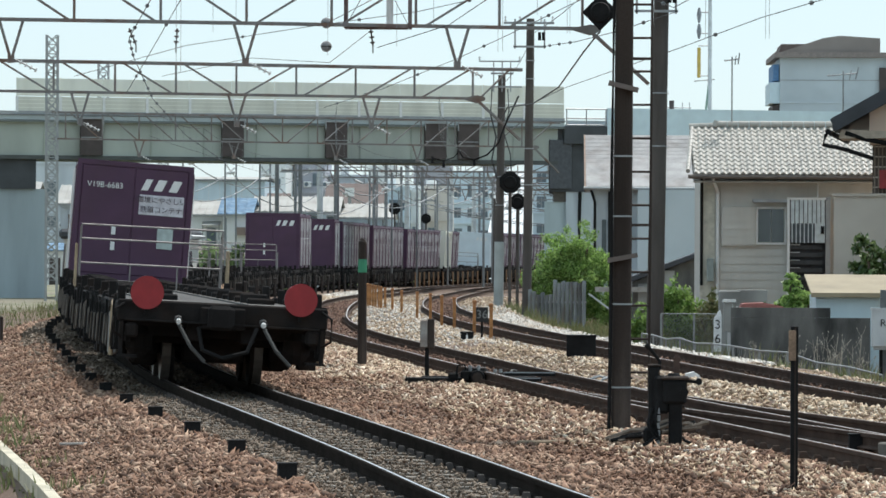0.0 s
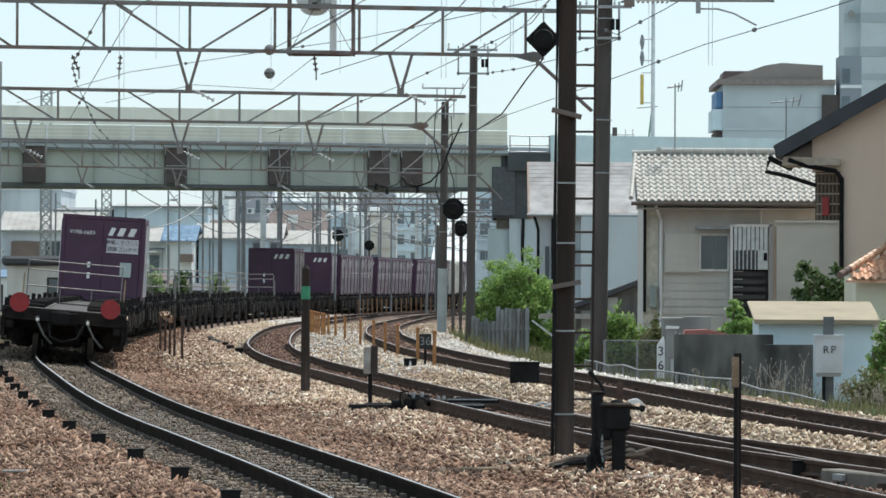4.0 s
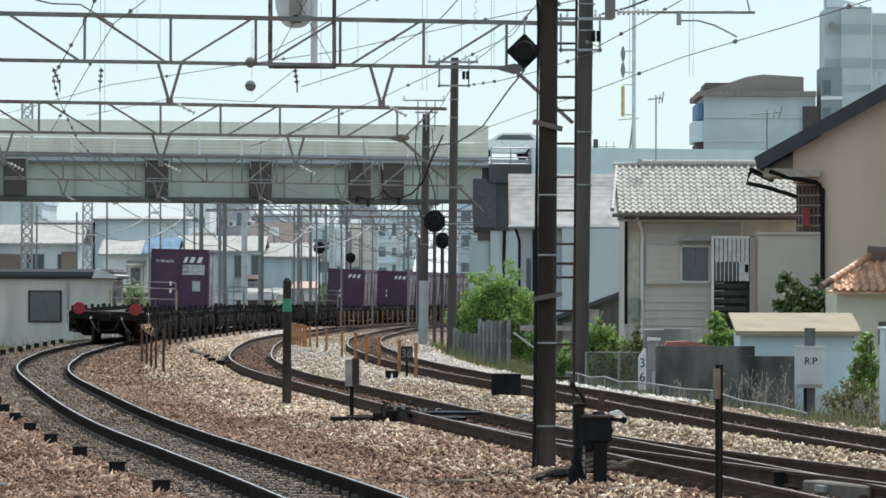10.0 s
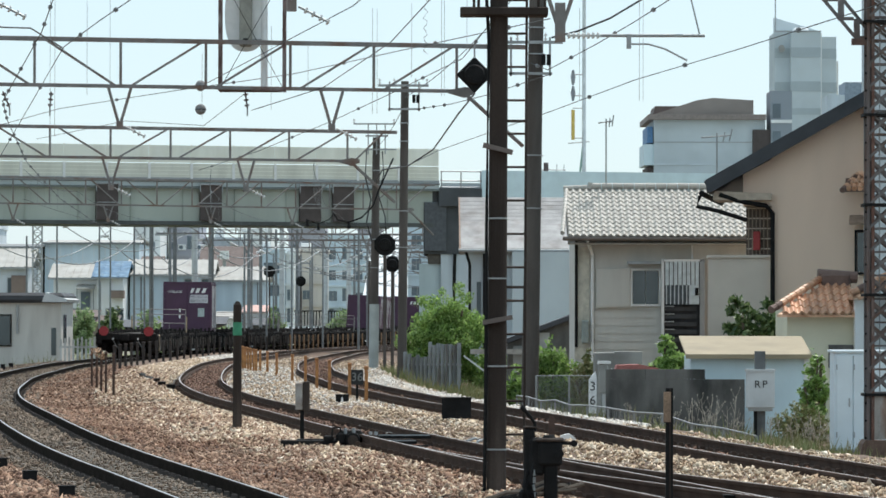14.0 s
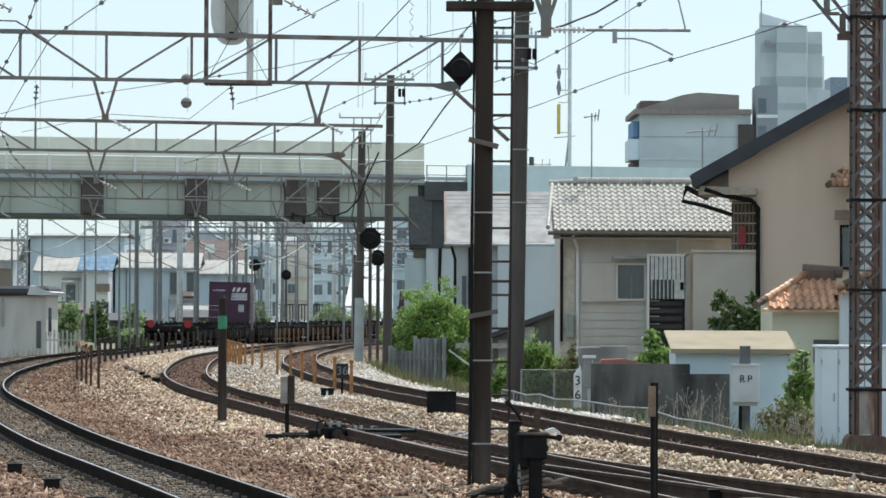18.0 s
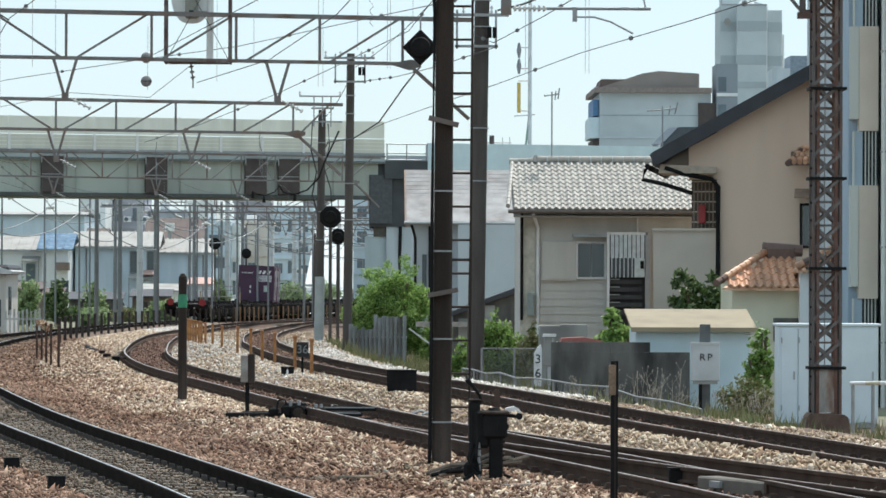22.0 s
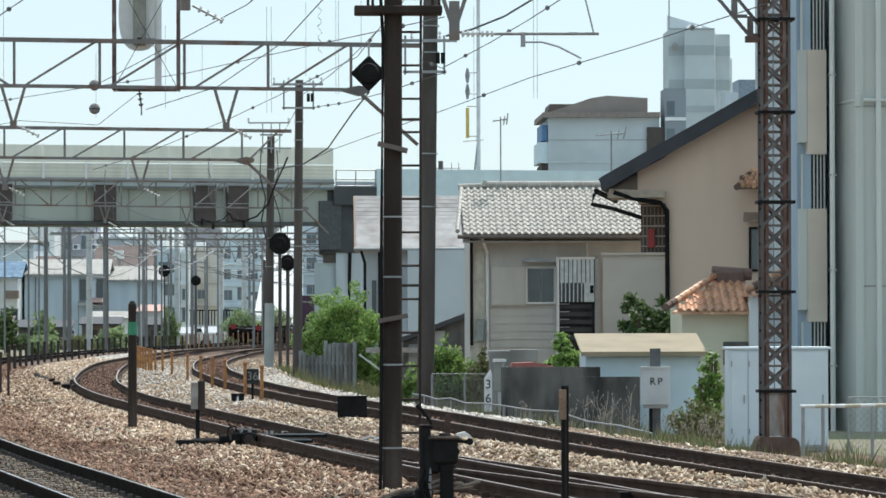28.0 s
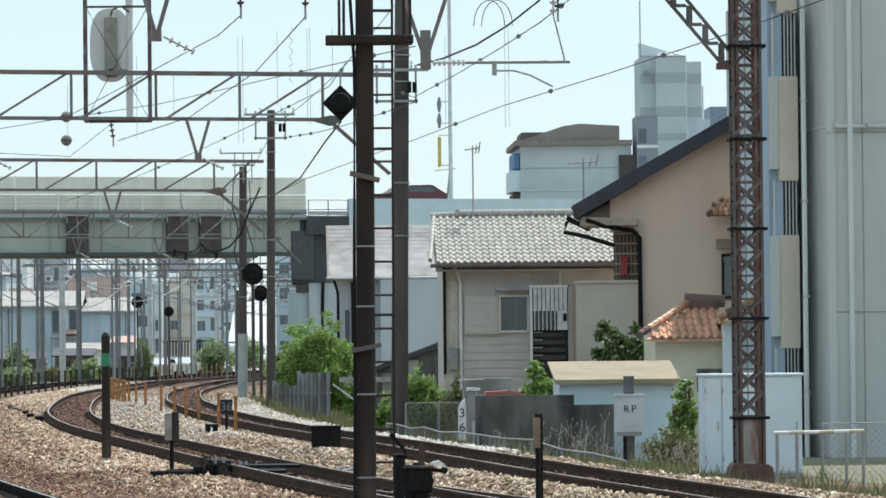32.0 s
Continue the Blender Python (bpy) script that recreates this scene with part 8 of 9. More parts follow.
def awning(parent, x0, x1, y, z, material):
    part("awning", prism(bmesh.new(), [(y - 1.1, z - 0.3), (y, z), (y, z + 0.06), (y - 1.1, z - 0.24)], 'x', x0, x1), material, parent)
    for x in (x0 + 0.05, x1 - 0.11):
        part("awning_post", bx(x, x + 0.06, y - 1.05, y - 0.99, -0.75, z - 0.3), FARPOLE, parent)


row_a = plain_house(-37.0, -29.95, 318, 5.2, 1.35, FARGREY, FARROOF, "pale house with a ribbed white roof and brown shutters", cols=3)
for x0, x1, z0, z1 in ((-36.4, -34.2, 2.6, 4.4), (-33.2, -31.9, 0.2, 2.2), (-31.2, -30.1, 2.3, 4.6)):
    part("shutter", bx(x0, x1, -0.14, -0.06, z0, z1), FARBROWN, row_a, "weathered brown wooden shutter")
part("balcony_floor", bx(-36.6, -32.0, -1.2, 0.0, 2.2, 2.32), FARBROWN, row_a)
for i in range(16):
    part("balcony_bar", bx(-36.55 + i * 0.3, -36.49 + i * 0.3, -1.18, -1.12, 2.32, 3.2), FARBROWN, row_a)
part("balcony_rail", bx(-36.6, -32.0, -1.2, -1.1, 3.2, 3.27), FARBROWN, row_a)
row_b = plain_house(-28.4, -25.05, 322, 4.45, 1.0, WHITE, FARROOF, "small white house with a ribbed roof between larger ones", cols=1)
part("shutter", bx(-26.3, -25.6, -0.14, -0.06, 1.2, 3.4), FARGLASS, row_b)
awning(row_b, -26.6, -25.2, 0.0, 3.9, FARROOF)
cooler(row_b, -28.1, 0.0, 1.2)
row_c = plain_house(-25.0, -23.05, 321, 4.5, 1.15, WHITE, BLUEROOF, "narrow white house with a faded blue sheet roof", cols=1)
part("porch", bx(-23.9, -22.9, -1.2, 0.0, 2.9, 3.5), FARBROWN, row_c, "dark porch roof")
part("pole", tb((-24.7, -0.8, -0.75), (-24.7, -0.8, 4.2), 0.06, None, 6), FARPOLE, row_c)
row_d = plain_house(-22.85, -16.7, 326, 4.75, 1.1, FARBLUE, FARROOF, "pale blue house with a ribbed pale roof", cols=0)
for a in (-18.65, -17.35):
    window(row_d, a, a + 0.65, -0.09, 2.75, 4.4, 1, GALV)
awning(row_d, -18.75, -16.75, -0.1, 2.62, FARROOF)
part("wall_panel", bx(-18.8, -16.7, -0.06, 0.0, -0.7, 4.6), FARBLUE, row_d)
for x in (-22.0, -19.7, -18.0):
    part("downpipe", tb((x, -0.12, -0.7), (x, -0.12, 4.6), 0.06, None, 6), FARPOLE, row_d)
for z in (0.4, 1.25, 2.1):
    part("rack_shelf", bx(-17.9, -16.7, -1.0, -0.2, z, z + 0.08), FARROOF, row_d)
cooler(row_d, -21.3, 0.0, -0.6)
awning(row_d, -17.9, -16.5, -0.1, 2.9, mat("pink_roof", (0.55, 0.36, 0.31), 0.8))
row_e = plain_house(-16.4, -12.6, 330, 4.35, 1.0, FARBLUE, FARROOF, "pale house with a ribbed pale roof and a pink lean-to", cols=1)
part("wall_panel", bx(-16.9, -14.4, -0.06, 0.0, -0.7, 4.2), FARBLUE, row_e)
for x in (-14.3, -13.7, -13.2):
    part("downpipe", tb((x, -0.12, -0.7), (x, -0.12, 4.2), 0.06, None, 6), FARPOLE, row_e)
awning(row_e, -17.2, -14.9, -0.1, 1.2, mat("pink_roof", (0.55, 0.36, 0.31), 0.8))
plain_house(-50, -38.5, 312, 5.2, 1.5, PALE, FARROOF, "pale house with a pale ribbed roof", cols=3)
plain_house(-20.1, -15.5, 380, 5.95, 1.8, FARGREY, BROWNROOF, "pale house with a wide brown roof", cols=2)
plain_house(-27.8, -25.4, 400, 6.2, 0.9, FARGREY, BROWNROOF, "pale house with a small brown roof", cols=1)


def block(x0, x1, y, h, floors, cols, wall, label, dep=14.0, balcony=False, bare=0.0):
    """A block of flats; bare: the share of window places left as plain wall."""
    t = thing("apartment_block", (0, y, 0), label, "apartment block", group="blocks beyond the bridge")
    rng = random.Random(int(y + x1 * 10))
    part("wall", bx(x0, x1, 0, dep, -0.75, h), wall, t)
    part("parapet", bx(x0 - 0.15, x1 + 0.15, -0.15, dep, h, h + 0.4), wall, t)
    for f in range(floors):
        z = 0.9 + f * (h - 1.0) / floors
        part("floor_band", bx(x0 - 0.05, x1 + 0.05, -0.3, 0.0, z - 0.75, z - 0.5), wall, t)
        if balcony:
            part("balcony_front", bx(x0, x1, -1.25, -1.15, z - 0.7, z + 0.35), wall, t)
            # dark panel drawn for the shade inside the balcony
            part("balcony_shade", bx(x0 + 0.2, x1 - 0.2, -0.1, -0.04, z - 0.4, z + 1.4), FARGLASS, t)
            for k in range(int((x1 - x0) / 0.55)):
                part("balcony_bar", bx(x0 + 0.1 + k * 0.55, x0 + 0.16 + k * 0.55, -1.24, -1.18, z + 0.35, z + 0.62), GALV, t)
            continue
        for c in range(cols):
            if rng.random() < bare:
                continue
            a = x0 + (x1 - x0) * (c + 0.2) / cols
            w = min((x1 - x0) / cols * rng.choice((0.34, 0.5, 0.5, 0.6)), 1.7)
            tall = rng.choice((0.9, 1.1, 1.1, 1.4))
            win = part("window", bx(a, a + w, -0.05, 0.02, z, z + tall), FARGLASS, t)
            part("mullion", bx(a + w * 0.47, a + w * 0.53, -0.08, -0.052, z, z + tall), GALV, win)
            part("window_sill", bx(a - 0.1, a + w + 0.1, -0.12, 0.0, z - 0.12, z), wall, t)
            if rng.random() < 0.4:
                cooler(t, a + w + 0.15, 0.0, z - 0.1)
    for k in range(max(2, int((x1 - x0) / 2.2))):
        x = rng.uniform(x0 + 0.2, x1 - 0.2)
        if rng.random() < 0.5:
            part("roof_tank", bx(x - 0.5, x + 0.5, 1.0, 2.0, h + 0.4, h + 0.4 + rng.uniform(0.4, 0.9), 0.06), WHITE, t)
        else:
            q = h + rng.uniform(1.0, 1.9)
            part("roof_aerial", tb((x, 1, h), (x, 1, q), 0.04, None, 5), FARPOLE, t)
            part("aerial_boom", tb((x - 0.6, 1, q - 0.15), (x + 0.6, 1, q - 0.1), 0.03, None, 5), FARPOLE, t)
    return t


def hall(x0, x1, y, h, wall, roof, label):
    """A plain sheet-clad hall with upright seams and a low roof."""
    t = thing("hall", (0, y, 0), label, "hall", group="halls beyond the bridge")
    part("wall", bx(x0, x1, 0, 16, -0.75, h), wall, t)
    part("roof", prism(bmesh.new(), [(-0.4, h), (8, h + 0.35), (16, h), (16, h + 0.12), (8, h + 0.47), (-0.4, h + 0.12)], 'x', x0 - 0.2, x1 + 0.2), roof, t)
    for i in range(int((x1 - x0) / 1.05)):
        part("seam", bx(x0 + 0.4 + i * 1.05, x0 + 0.46 + i * 1.05, -0.03, 0.0, -0.7, h), FARGREY, t)
    part("gutter", bx(x0 - 0.2, x1 + 0.2, -0.5, -0.4, h - 0.08, h + 0.08), FARPOLE, t)


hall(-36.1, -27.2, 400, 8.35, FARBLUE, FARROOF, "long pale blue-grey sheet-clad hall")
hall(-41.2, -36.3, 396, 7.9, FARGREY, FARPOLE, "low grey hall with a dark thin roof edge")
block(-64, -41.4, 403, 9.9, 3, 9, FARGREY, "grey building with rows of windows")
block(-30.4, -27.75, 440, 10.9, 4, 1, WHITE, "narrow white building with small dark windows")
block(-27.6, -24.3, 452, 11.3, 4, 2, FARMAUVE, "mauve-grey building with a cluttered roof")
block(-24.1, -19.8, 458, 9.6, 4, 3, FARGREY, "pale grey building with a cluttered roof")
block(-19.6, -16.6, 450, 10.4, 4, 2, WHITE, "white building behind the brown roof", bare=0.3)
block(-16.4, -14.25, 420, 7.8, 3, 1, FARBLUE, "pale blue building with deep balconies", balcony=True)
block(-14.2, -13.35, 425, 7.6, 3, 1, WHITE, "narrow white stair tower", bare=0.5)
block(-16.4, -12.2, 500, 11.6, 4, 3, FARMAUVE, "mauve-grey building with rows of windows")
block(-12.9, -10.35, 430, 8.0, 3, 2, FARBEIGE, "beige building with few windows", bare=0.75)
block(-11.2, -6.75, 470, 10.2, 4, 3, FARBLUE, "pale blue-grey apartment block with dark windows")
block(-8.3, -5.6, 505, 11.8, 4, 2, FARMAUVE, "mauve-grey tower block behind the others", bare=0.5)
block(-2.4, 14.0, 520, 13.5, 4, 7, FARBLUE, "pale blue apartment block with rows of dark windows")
ws = thing("sloping_roof", (0, 385, 0), "bright white steeply sloping roof beyond the tracks", "building")
bm = bmesh.new()
lo = [bm.verts.new(q) for q in ((-6.65, 0, -0.75), (-1.9, 0, -0.75), (-1.9, 12.0, 9.3), (-4.95, 12.0, 9.3))]
hi = [bm.verts.new((v.co.x, v.co.y + 0.5, v.co.z - 0.1)) for v in lo]
bm.faces.new(lo), bm.faces.new(hi[::-1])
for i in range(4):
    j = (i + 1) % 4
    bm.faces.new((lo[i], hi[i], hi[j], lo[j]))
bmesh.ops.recalc_face_normals(bm, faces=bm.faces)
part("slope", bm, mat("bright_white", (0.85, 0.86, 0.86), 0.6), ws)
part("band", bx(-6.2, -3.2, 2.6, 2.85, 1.75, 1.95), GALV, ws)
hut = thing("white_hut", (-14.0, 330, -0.6), "small white lineside hut beyond the bridge", "hut")
part("body", bx(-5.4, -3.2, 0, 2.5, -0.75, 2.0), WHITE, hut)
part("roof", bx(-5.5, -3.1, -0.1, 2.6, 2.0, 2.12), GALV, hut)
for i, (x, y, r) in enumerate([(-15.3, 215 + 20, 0.13), (-14.3, 240, 0.13), (-14.0, 255, 0.20), (-13.4, 262, 0.15), (-12.0, 285, 0.13), (-11.4, 290, 0.12), (-10.3, 300, 0.19), (-9.4, 306, 0.12), (-7.9, 330, 0.18), (-6.4, 345, 0.2)]):
    concrete_pole(x, y, -0.75, 8.6, r, r * 0.85, 0, "slender grey catenary pole beyond the bridge", POLEGREY if r > 0.16 else FARPOLE)
for y in (240, 262, 290, 312, 338, 370):
    x = np.interp(y, YS, XS)
    truss_beam(x - 3.6, y - 0.5, x + 13, y + 2, 6.3, 7.2, 0.7, 1.9, 8.0, (3.0, 8.0, 12.0), "grey steel lattice beam beyond the bridge", 0.7)
    concrete_pole(x + 13.1, y + 2, -0.75, 8.4, 0.18, 0.15, 0, "slender grey catenary pole beyond the bridge", FARPOLE)

# ---- tall things behind the houses ----
fb = thing("apartment_block", (-0.7, 262, 0), "white hillside apartment block with a brown hipped roof", "apartment block")
part("wall", bx(14.7, 21.6, 0, 10, -0.75, 13.8), TOWERGREY, fb)
for z in (9.6, 12.4):
    part("wall_line", bx(14.7, 21.6, -0.03, 0.0, z, z + 0.05), GALV, fb)
part("floor_line", bx(14.68, 21.6, -0.05, 0.0, 11.0, 11.1), PALE, fb)
part("eave", bx(14.35, 21.6, -0.6, 10.5, 13.8, 14.12), mat("eave_brown", (0.25, 0.21, 0.19), 0.8), fb)
part("roof", prism(bmesh.new(), [(14.6, 14.12), (20.9, 14.12), (20.9, 15.05), (18.4, 15.2), (17.4, 15.05)], 'y', 0.5, 10), PALEROOF, fb)
part("roof_box", prism(bmesh.new(), [(14.8, 14.1), (18.5, 14.1), (18.0, 14.85), (15.0, 14.85)], 'y', 4, 9), BROWNROOF, fb)
part("balcony", bx(14.1, 14.7, 0.2, 6, 11.0, 12.3), SHEETBLUE, fb, "pale curved balcony front")
part("balcony_screen", bx(14.3, 14.65, 0.3, 6, 12.4, 13.4), mat("blue_screen", (0.10, 0.22, 0.40), 0.6), fb, "blue screen on the balcony")
part("balcony_base", bx(14.3, 14.7, 0.4, 6, 10.2, 10.9), BROWNPL, fb)
# solid block, its dark colour standing for the stairwell's shade
part("stair_side", bx(20.8, 22.3, -0.3, 4, 8, 13.2), BROWNPL, fb, "dark shaded stairwell")
part("stair_box", bx(21.9, 23.2, -0.5, 3, 9, 15.6), mat("stair_grey", (0.26, 0.29, 0.32), 0.8, 0.0, 0.05, 0.5, 0), fb)
for z in (9.6, 12.2, 13.9):
    part("stair_opening", bx(22.0, 22.5, -0.54, -0.5, z, z + 0.9), FARGLASS, fb, "dark stair opening")
    part("stair_band", bx(21.9, 23.2, -0.56, -0.5, z - 0.3, z - 0.1), WHITE, fb)
tw = thing("apartment_tower", (0.5, 300, 0), "tall pale concrete tower with a slanted top", "tower")
TOWERBAND = mat("tower_band", (0.41, 0.465, 0.49), 0.8, 0.0, 0.08, 0.5, 0.05)
part("shaft", bx(25.18, 27.26, -0.9, 4, -0.75, 21.8), TOWERGREY, tw)
part("left_wing", bx(24.1, 25.18, 0, 5, -0.75, 21.8), TOWERGREY, tw)
part("right_wing", bx(27.34, 28.5, 0.5, 5, -0.75, 21.5), TOWERGREY, tw)
part("edge_strip", bx(27.26, 27.36, -0.7, 0.6, -0.75, 21.7), WHITE, tw, "white vertical edge strip")
part("roof_fin", prism(bmesh.new(), [(24.3, 21.8), (27.4, 21.5), (27.4, 22.15), (24.3, 23.05)], 'y', 3.4, 3.8), TOWERGREY, tw, "slanted roof wall")
part("parapet", bx(24.08, 27.3, -0.94, -0.86, 21.74, 21.84), GALV, tw)
for z, d in ((19.95, 0.7), (17.55, 0.7), (15.9, 0.45), (13.4, 0.6), (11.0, 0.6)):
    part("floor_band", bx(25.16, 27.27, -0.93, -0.9, z, z + d), TOWERBAND, tw)
    part("floor_band", bx(24.09, 25.16, -0.03, 0.0, z, z + d), TOWERBAND, tw)
    part("floor_band", bx(27.37, 28.51, 0.47, 0.5, z, z + d), TOWERBAND, tw)
part("pipe", tb((28.62, 0.9, 8), (28.62, 0.9, 19.8), 0.07, None, 8), WHITEPAINT, tw)
part("satellite_dish", tb((24.55, -0.35, 20.6), (24.62, -0.25, 20.62), 0.27, 0.2, 16), GALV, tw, "grey satellite dish")
part("dish_arm", tb((24.6, -0.27, 20.6), (24.6, 0.05, 20.45), 0.04, None, 6), GALV, tw)
part("roof_tank", bx(25.5, 26.6, 1.0, 2.2, 21.8, 22.2, 0.15), WHITE, tw, "low white roof tank")
part("antenna", tb((24.3, 2, 21.8), (24.3, 2, 26), 0.05, None, 6), GALV, tw)
gb = thing("rooftop_building", (0, 270, 0), "blue-grey rooftop box beyond the black roof", "building")
part("body", bx(26.6, 30.5, 0, 4, -0.75, 16.6), mat("rooftop_blue", (0.24, 0.29, 0.34), 0.8), gb)
part("annex", bx(25.5, 26.6, 0, 4, -0.75, 15.8), PALE, gb)
rm = thing("radio_mast", (8.86, 240, -0.75), "slender pale radio mast with small aerials", "mast")
part("pole", tb((0, 0, 0), (0, 0, 26), 0.13, 0.09, 8), POLEGREY, rm)
part("stay", tb((-0.5, 0, 8), (0, 0, 12.5), 0.06, None, 6), mat("stay_green", (0.25, 0.38, 0.32), 0.7), rm)
part("yellow_aerial", tb((-0.62, 0, 12.4), (-0.62, 0, 14.1), 0.10, None, 8), YELLOW, rm, "yellow tubular aerial")
for z in (14.6, 15.5):
    bm = tb((-0.62, 0, z), (-0.62, 0, z + 0.45), 0.06, 0.14, 8)
    tube(bm, (-0.62, 0, z + 0.45), (-0.62, 0, z + 0.85), 0.14, 0.06, 8)
    part("pod_aerial", bm, mat("pod_grey", (0.22, 0.23, 0.24), 0.7), rm)
for z in (12.5, 14.2, 16.1, 14.9):
    part("bracket", tb((-0.65, 0, z), (0.1, 0, z), 0.03, None, 6), GALV, rm)
part("yagi", tb((-0.9, 0, 12.2), (0.3, 0, 12.3), 0.03, None, 6), GALV, rm)
st = thing("roof_aerials", (6.7, 236, 8.6), "row of small aerials on a bar behind the parapet", "antenna")
part("bar", tb((-1.2, 0, 1.2), (1.0, 0, 1.2), 0.03, None, 6), GALV, st)
for x in (-1.1, -0.6, 0.0, 0.5, 0.9):
    part("element", tb((x, 0, 0.0), (x, 0, 1.5), 0.025, None, 6), GALV, st)
part("drum", tb((-0.1, 0, 0.9), (-0.1, 0, 1.6), 0.14, None, 10), BROWNPL, st)


# ---- cars on the ramp ----
def make_car(body, label, van=False):
    c = tagged(new("car"), label, "car", group="cars on the bridge road")
    h = 1.85 if van else 1.45
    prof = [(-2.1, 0.35), (2.1, 0.35), (2.15, 0.75), (1.9, 0.92), (1.1, 1.0), (0.45, h - 0.05), (-1.3, h), (-1.95, 1.05), (-2.15, 0.95)] if not van else [(-2.1, 0.35), (2.1, 0.35), (2.15, 0.8), (1.85, 1.02), (1.1, h - 0.08), (-1.9, h), (-2.12, 1.1)]
    bm = prism(bmesh.new(), prof, 'y', -0.8, 0.8)
    bmesh.ops.bevel(bm, geom=list(bm.edges), offset=0.06, segments=2, affect='EDGES')
    part("body", bm, body, c)
    for sy in (-1, 1):
        part("side_window", prism(bmesh.new(), [(-1.5, 1.05), (0.75, 1.05), (0.32, h - 0.14), (-1.2, h - 0.12)], 'y', sy * 0.79, sy * 0.815), GLASS, c)
        for x in (-1.3, 1.3):
            w = part("wheel", tb((x, sy * 0.62, 0.31), (x, sy * 0.82, 0.31), 0.31, None, 18), BLACK, c)
            part("rim", tb((x, sy * 0.8, 0.31), (x, sy * 0.83, 0.31), 0.19, None, 12), GALV, w)
        part("headlight", bx(1.95, 2.16, sy * 0.5, sy * 0.72, 0.66, 0.8, 0.02), INSUL, c)
        part("tail_light", bx(-2.17, -2.05, sy * 0.55, sy * 0.74, 0.75, 0.98, 0.02), REDDISC, c)
    return c


# small clutter between the far tracks and the houses
def low_shed(x0, x1, y, h, wall, roof, label):
    t = thing("shed", (0, y, -0.75), label, "shed", group="sheds beyond the bridge")
    part("wall", bx(x0, x1, 0, 3, 0, h), wall, t)
    part("roof", prism(bmesh.new(), [(-0.4, h), (3.3, h + 0.5), (3.3, h + 0.58), (-0.4, h + 0.08)], 'x', x0 - 0.2, x1 + 0.2), roof, t)
    part("door", bx(x0 + 0.3, x0 + 1.1, -0.03, 0.0, 0.0, h * 0.8), BROWNPL, t)


low_shed(-21.2, -17.6, 296, 1.5, DARKCONC, ROOFBLACK, "low dark shed beside the far track")
low_shed(-17.2, -14.2, 318, 2.1, WHITE, FARROOF, "low white shed with a ribbed pale roof")
low_shed(-13.8, -12.2, 320, 2.6, FARGREY, mat("pink_roof", (0.55, 0.36, 0.31), 0.8), "small shed with a faded pink roof")
low_shed(-28.5, -23.5, 300, 2.2, FARGREY, BROWNROOF, "low grey shed with a brown roof")
low_shed(-36, -31, 300, 2.4, WHITE, BLUEROOF, "low white shed with a blue roof")
low_shed(-17.0, -14.4, 300, 1.7, FARBROWN, ROOFBLACK, "low brown shed with a dark roof")
low_shed(-24.8, -22.0, 299, 1.8, FARBROWN, BROWNROOF, "low brown shed with a dark brown roof")
low_shed(-12.9, -10.9, 312, 1.6, DARKCONC, ROOFBLACK, "low dark shed beside the far track")
low_shed(-29.6, -26.4, 302, 1.9, FARGREY, BROWNROOF, "low grey shed with a dark brown roof")
for k, (x, y, w, h, n) in enumerate(((-24.6, 290, 3.0, 1.3, 5000), (-20.6, 292, 3.2, 1.1, 5000), (-16.8, 292, 2.8, 1.0, 4500), (-13.9, 298, 2.6, 1.2, 4500), (-11.0, 306, 2.4, 1.1, 4000), (-27.6, 288, 2.6, 1.5, 4500))):
    bush(x, y, -0.75, w, h, 1.6, n, 0.09, LEAFDARK if k % 2 else GRASS, "low dusty hedge beside the far track", seed=60 + k, stems=2)
rl = thing("railing", (0, 356, -0.75), "dark balcony railing above a pale wall", "railing")
part("wall", bx(-11.2, -6.6, 0, 2, 0, 1.5), FARGREY, rl)
for i in range(18):
    part("bar", bx(-11.1 + i * 0.25, -11.0 + i * 0.25, -0.05, 0.05, 1.5, 2.75), BLACK, rl)
part("rail", bx(-11.2, -6.6, -0.06, 0.06, 2.7, 2.8), BLACK, rl)
sb2 = thing("rooftop_sign", (0, 376, 0), "small white rooftop box on the brown roof", "box")
part("body", bx(-18.45, -17.65, 0.5, 1.2, 6.6, 7.35), WHITE, sb2)
part("leg", bx(-18.2, -17.9, 0.7, 1.0, -0.75, 6.6), GALV, sb2)
for x, y in ((-10.3, 330), (-8.6, 338), (-18.8, 306)):
    pc = make_car(mat("car_parked", (0.66, 0.68, 0.69), 0.35), "pale parked car beyond the bridge")
    pc.matrix_world = pose(x, y, -0.75, 0, 0, 80)
for k in range(15):
    y = TOWN.uniform(236, 400)
    xr = float(np.interp(y, YS, XS))
    x = xr + TOWN.choice((-4.6, 5.2, 12.5)) + TOWN.uniform(-0.6, 0.9)
    h = TOWN.uniform(5.5, 9.0)
    p = thing("lineside_pole", (x, y, -0.75), "slender dark pole beside the far tracks", "pole", group="lineside poles")
    part("shaft", tb((0, 0, 0), (0, 0, h), 0.11, 0.085, 8), POLECONC if k % 2 else FARPOLE, p)
    part("crossarm", bx(-0.9, 0.9, -0.04, 0.04, h - 0.7, h - 0.6), GALV, p)
    for dx in (-0.8, -0.35, 0.35, 0.8):
        part("insulator", tb((dx, 0, h - 0.6), (dx, 0, h - 0.42), 0.06, None, 6), INSUL, p)
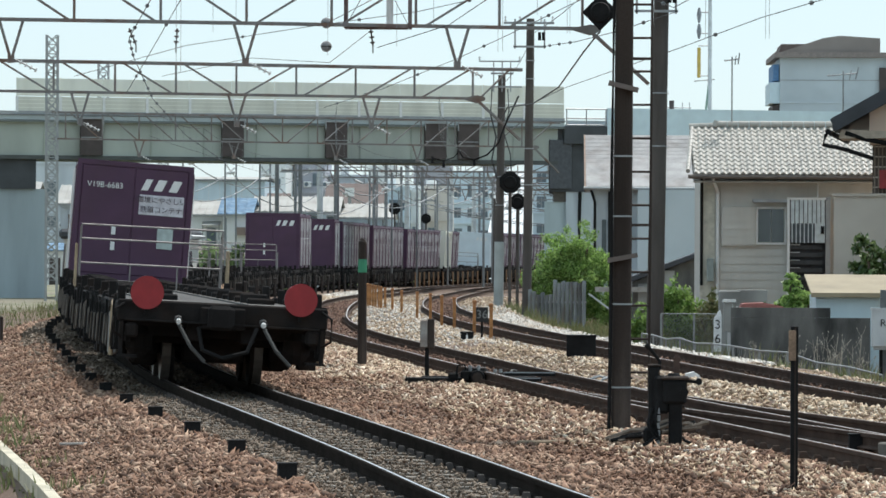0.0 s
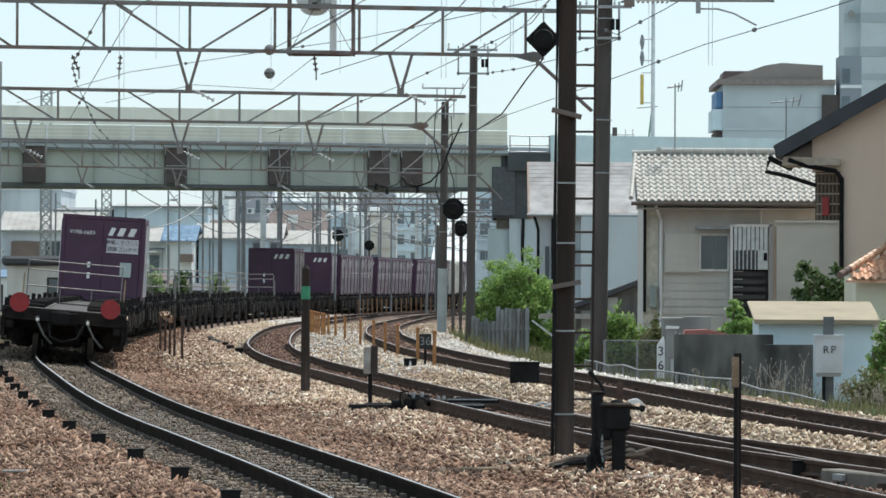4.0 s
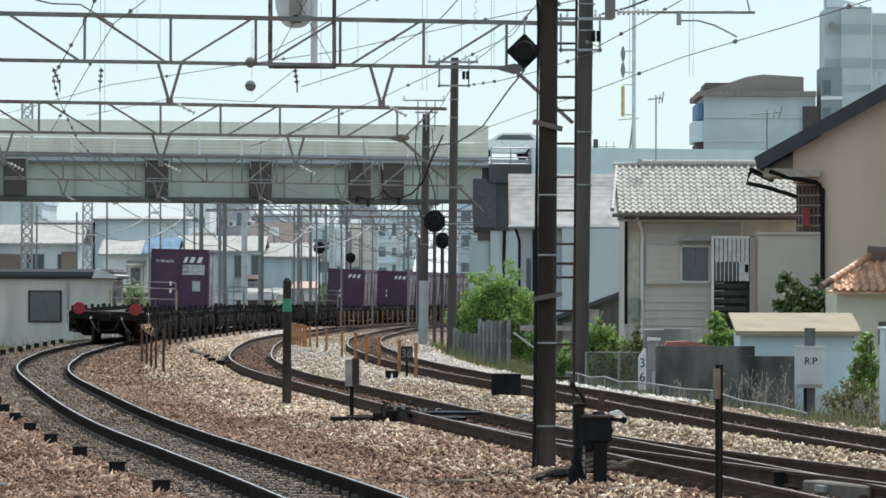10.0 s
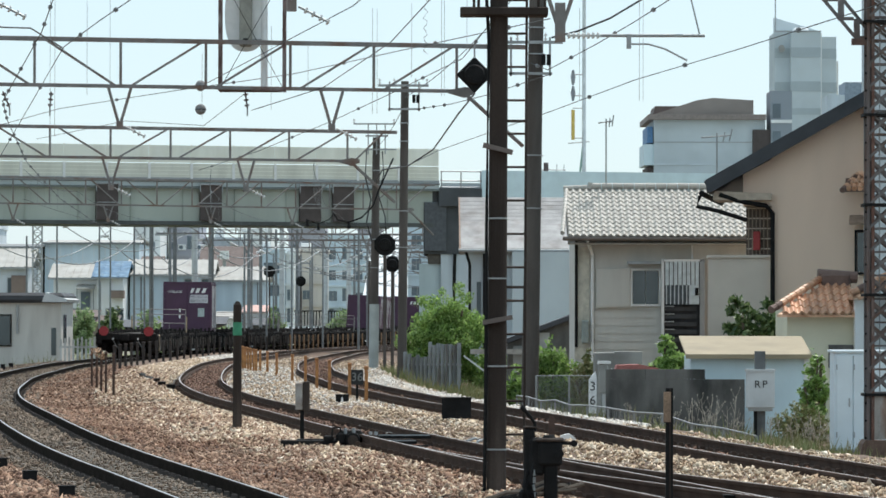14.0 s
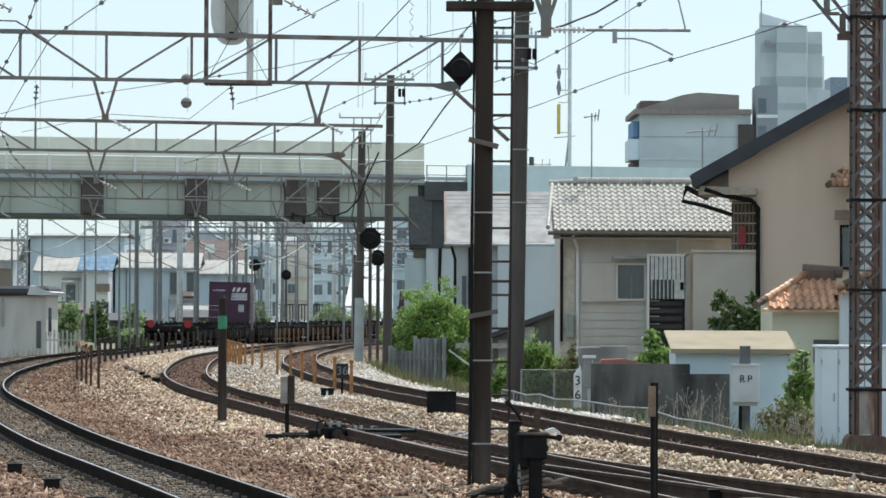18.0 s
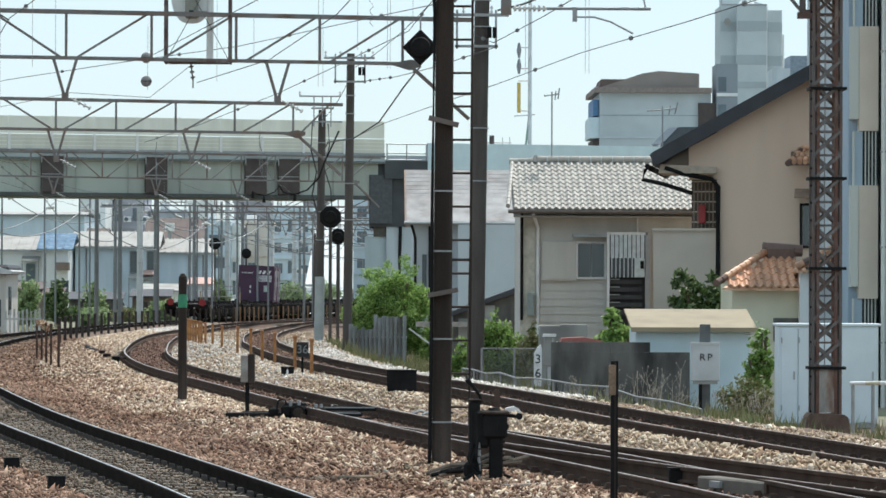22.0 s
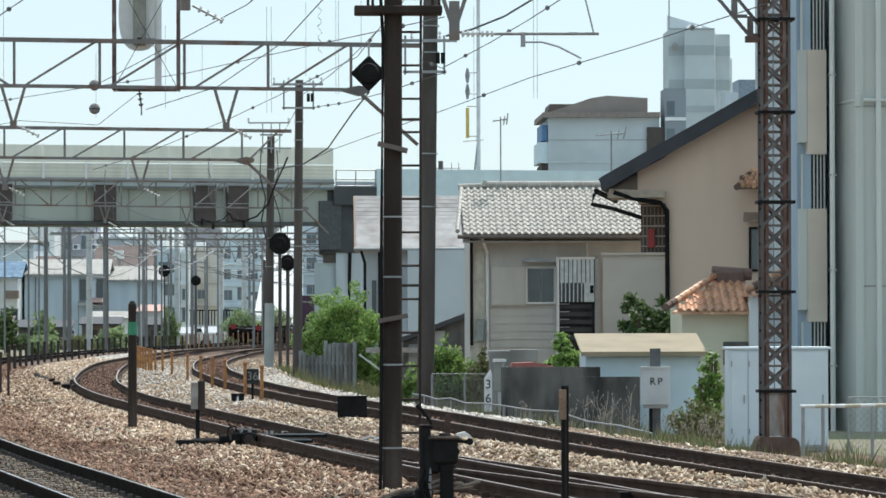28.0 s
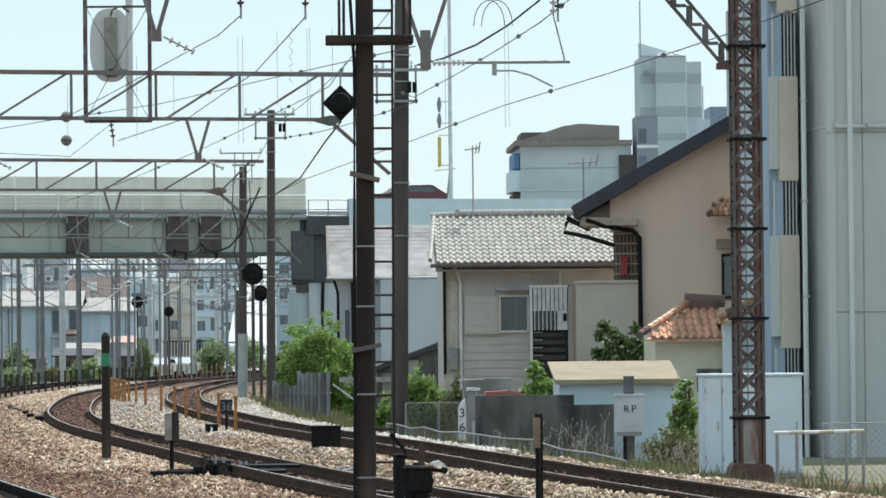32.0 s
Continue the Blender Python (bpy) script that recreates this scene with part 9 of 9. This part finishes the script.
for k in range(12):
    y0, y1 = TOWN.uniform(310, 335), TOWN.uniform(350, 420)
    xa, xb = float(np.interp(y0, YS, XS)) + TOWN.uniform(-5, 11), float(np.interp(y1, YS, XS)) + TOWN.uniform(-5, 11)
    za, zb = TOWN.uniform(4.6, 7.5), TOWN.uniform(4.2, 7.5)
    wire("far_wire", [(xa + (xb - xa) * i / 8, y0 + (y1 - y0) * i / 8, za + (zb - za) * i / 8 - 4.5 * (i / 8) * (1 - i / 8)) for i in range(9)], 0.028, "thin wire between far poles")

loop = thing("cable_loop", (0, 129, 0), "black hanging cable loop with insulators before the bridge girder", "cable")
part("cable", sweep([(-1.05, 0.3, 6.5), (-1.48, 0, 5.54), (-1.65, 0, 5.06), (-2.0, 0, 4.69), (-2.39, 0, 4.55), (-2.73, 0, 4.62), (-2.85, 0, 4.81)], 0.026, 7), BLACK, loop)
part("cable", sweep([(-2.85, 0, 4.81), (-3.0, 0, 4.62), (-3.32, 0, 4.5), (-3.63, 0, 4.6)], 0.016, 6), BLACK, loop)
for x, z in ((-3.32, 4.3), (-2.39, 4.36), (-3.66, 4.42)):
    part("insulator", tb((x, 0, z), (x, 0, z + 0.22), 0.055, 0.03, 8), BLACK, loop)

FEEDER = mat("feeder_grey", (0.34, 0.35, 0.36), 0.6, 0.2, 0.1, 3, 0)
for xa, za, xb, zb, yy, sag in ((-22.5, 5.6, -16.6, 6.6, 238, 1.5), (-16.6, 6.6, -9.5, 5.9, 240, 2.4), (-21.5, 7.2, -14.2, 6.9, 246, 1.6), (-26.0, 6.2, -19.5, 6.9, 250, 1.5), (-19.5, 6.9, -13.4, 6.4, 252, 2.2),
                                (-14.2, 6.6, -8.6, 6.8, 258, 1.5), (-13.4, 5.6, -6.8, 6.0, 265, 1.3), (-11.8, 6.7, -4.2, 6.3, 285, 1.6), (-10.6, 5.4, -3.8, 5.6, 292, 0.9), (-9.9, 6.4, -2.6, 6.2, 310, 1.7), (-8.8, 5.3, -1.8, 5.5, 318, 1.1)):
    w = part("feeder_wire", sweep([(xa + (xb - xa) * u / 12, yy + u * 0.9, za + (zb - za) * u / 12 - sag * 4 * (u / 12) * (1 - u / 12)) for u in range(13)], 0.03, 5), FEEDER)
    tagged(w, "pale sagging feeder cable beyond the bridge", "wire", group="overhead wires")
    for px, pz, py in ((xa, za, yy), (xb, zb, yy + 10.8)):
        part("end_pole", tb((px, py, -0.75), (px, py, pz + 0.5), 0.06, 0.05, 8), FARPOLE, w, "slender grey pole")
    for u in (0.06, 0.94):
        q = Vector((xa + (xb - xa) * u, yy + 10.8 * u, za + (zb - za) * u - sag * 4 * u * (1 - u)))
        part("insulator", tb(q - Vector((0.16, 0, 0.04)), q + Vector((0.16, 0, 0.04)), 0.075, None, 8), INSUL, w, "white insulator")
for k in range(9):
    y = 236 + 17 * k + TOWN.uniform(-3, 3)
    x = float(np.interp(y, YS, XS)) + TOWN.choice((-1.0, 1.2, 4.0, 6.2, 8.0, 9.8)) + TOWN.uniform(-0.5, 0.5)
    z = TOWN.uniform(5.0, 6.4)
    h = thing("bracket_pole", (x, y, z), "slender pole with a steel arm and a white insulator", "pole", group="far bracket poles")
    part("arm", bar(bmesh.new(), (-0.9, 0, 0.75), (0.0, 0, 0.0), 0.05, 0.05), FARPOLE, h)
    part("stay", bar(bmesh.new(), (-0.9, 0, 0.75), (0.6, 0, 0.75), 0.05, 0.05), FARPOLE, h)
    part("insulator", tb((0.0, 0, 0.02), (0.42, 0, -0.16), 0.08, 0.06, 8), INSUL, h)
    part("dropper", tb((0.5, 0, -0.2), (0.5, 0, 0.75), 0.02, None, 5), FARPOLE, h)
    part("mast_pole", tb((-0.95, 0, -z - 0.75), (-0.95, 0, 1.1), 0.075, 0.06, 8), FARPOLE, h)

CARS = [  # car, seconds and metres along the bridge from its right end at which it passes, speed
    (make_car(mat("car_white", (0.75, 0.76, 0.76), 0.35), "white hatchback driving on the ramp"), 9.0, 15.2, 13.6),
    (make_car(mat("car_dark", (0.05, 0.06, 0.07), 0.3), "dark van driving on the ramp", True), 22.2, 15.2, 16.0),
    (make_car(mat("car_silver", (0.60, 0.62, 0.63), 0.35), "silver van driving on the ramp", True), 25.0, 15.3, 14.6),
    (make_car(mat("car_maroon", (0.10, 0.03, 0.035), 0.3), "dark red estate car driving on the ramp"), 31.5, 13.6, 14.4)]
BR0, BR1 = Vector((-34.0, 214.0, 0)), Vector((0.62, 225.0, 0))


def car_rows(t0, d0, v):
    u = (BR1 - BR0).normalized()
    n = Vector((-u.y, u.x, 0))
    rows = []
    ta, tb_ = max(0.3, t0 - (66 - d0) / v), min(31.7, t0 + (d0 + 90) / v)
    ds = lambda t: min(66.0, max(-90.0, d0 - v * (t - t0)))
    ts = sorted({0.0, ta, ta + 1, t0 - 1, t0, t0 + 1, t0 + 2, tb_, 32.0})
    for t in [q for q in ts if 0 <= q <= 32.0]:
        p = BR1 + u * ds(t) + n * 2.4
        rows.append((t, pose(p.x, p.y, 8.79, 0, 0, math.degrees(math.atan2(u.y, u.x)) + 180)))
    return rows


# ---- all that moves ----
def motions():
    for i, w in enumerate(wagons):
        walk(w, train_rows(i, Matrix.Identity(4)))
    for i, slot, c in SLOTS:
        walk(c, train_rows(i, Matrix.Translation((0.05 if i == 1 else 0.0, -9.2 + slot * 3.8, 1.06))))

    for c, t0, d0, v in CARS:
        walk(c, car_rows(t0, d0, v))


motions()
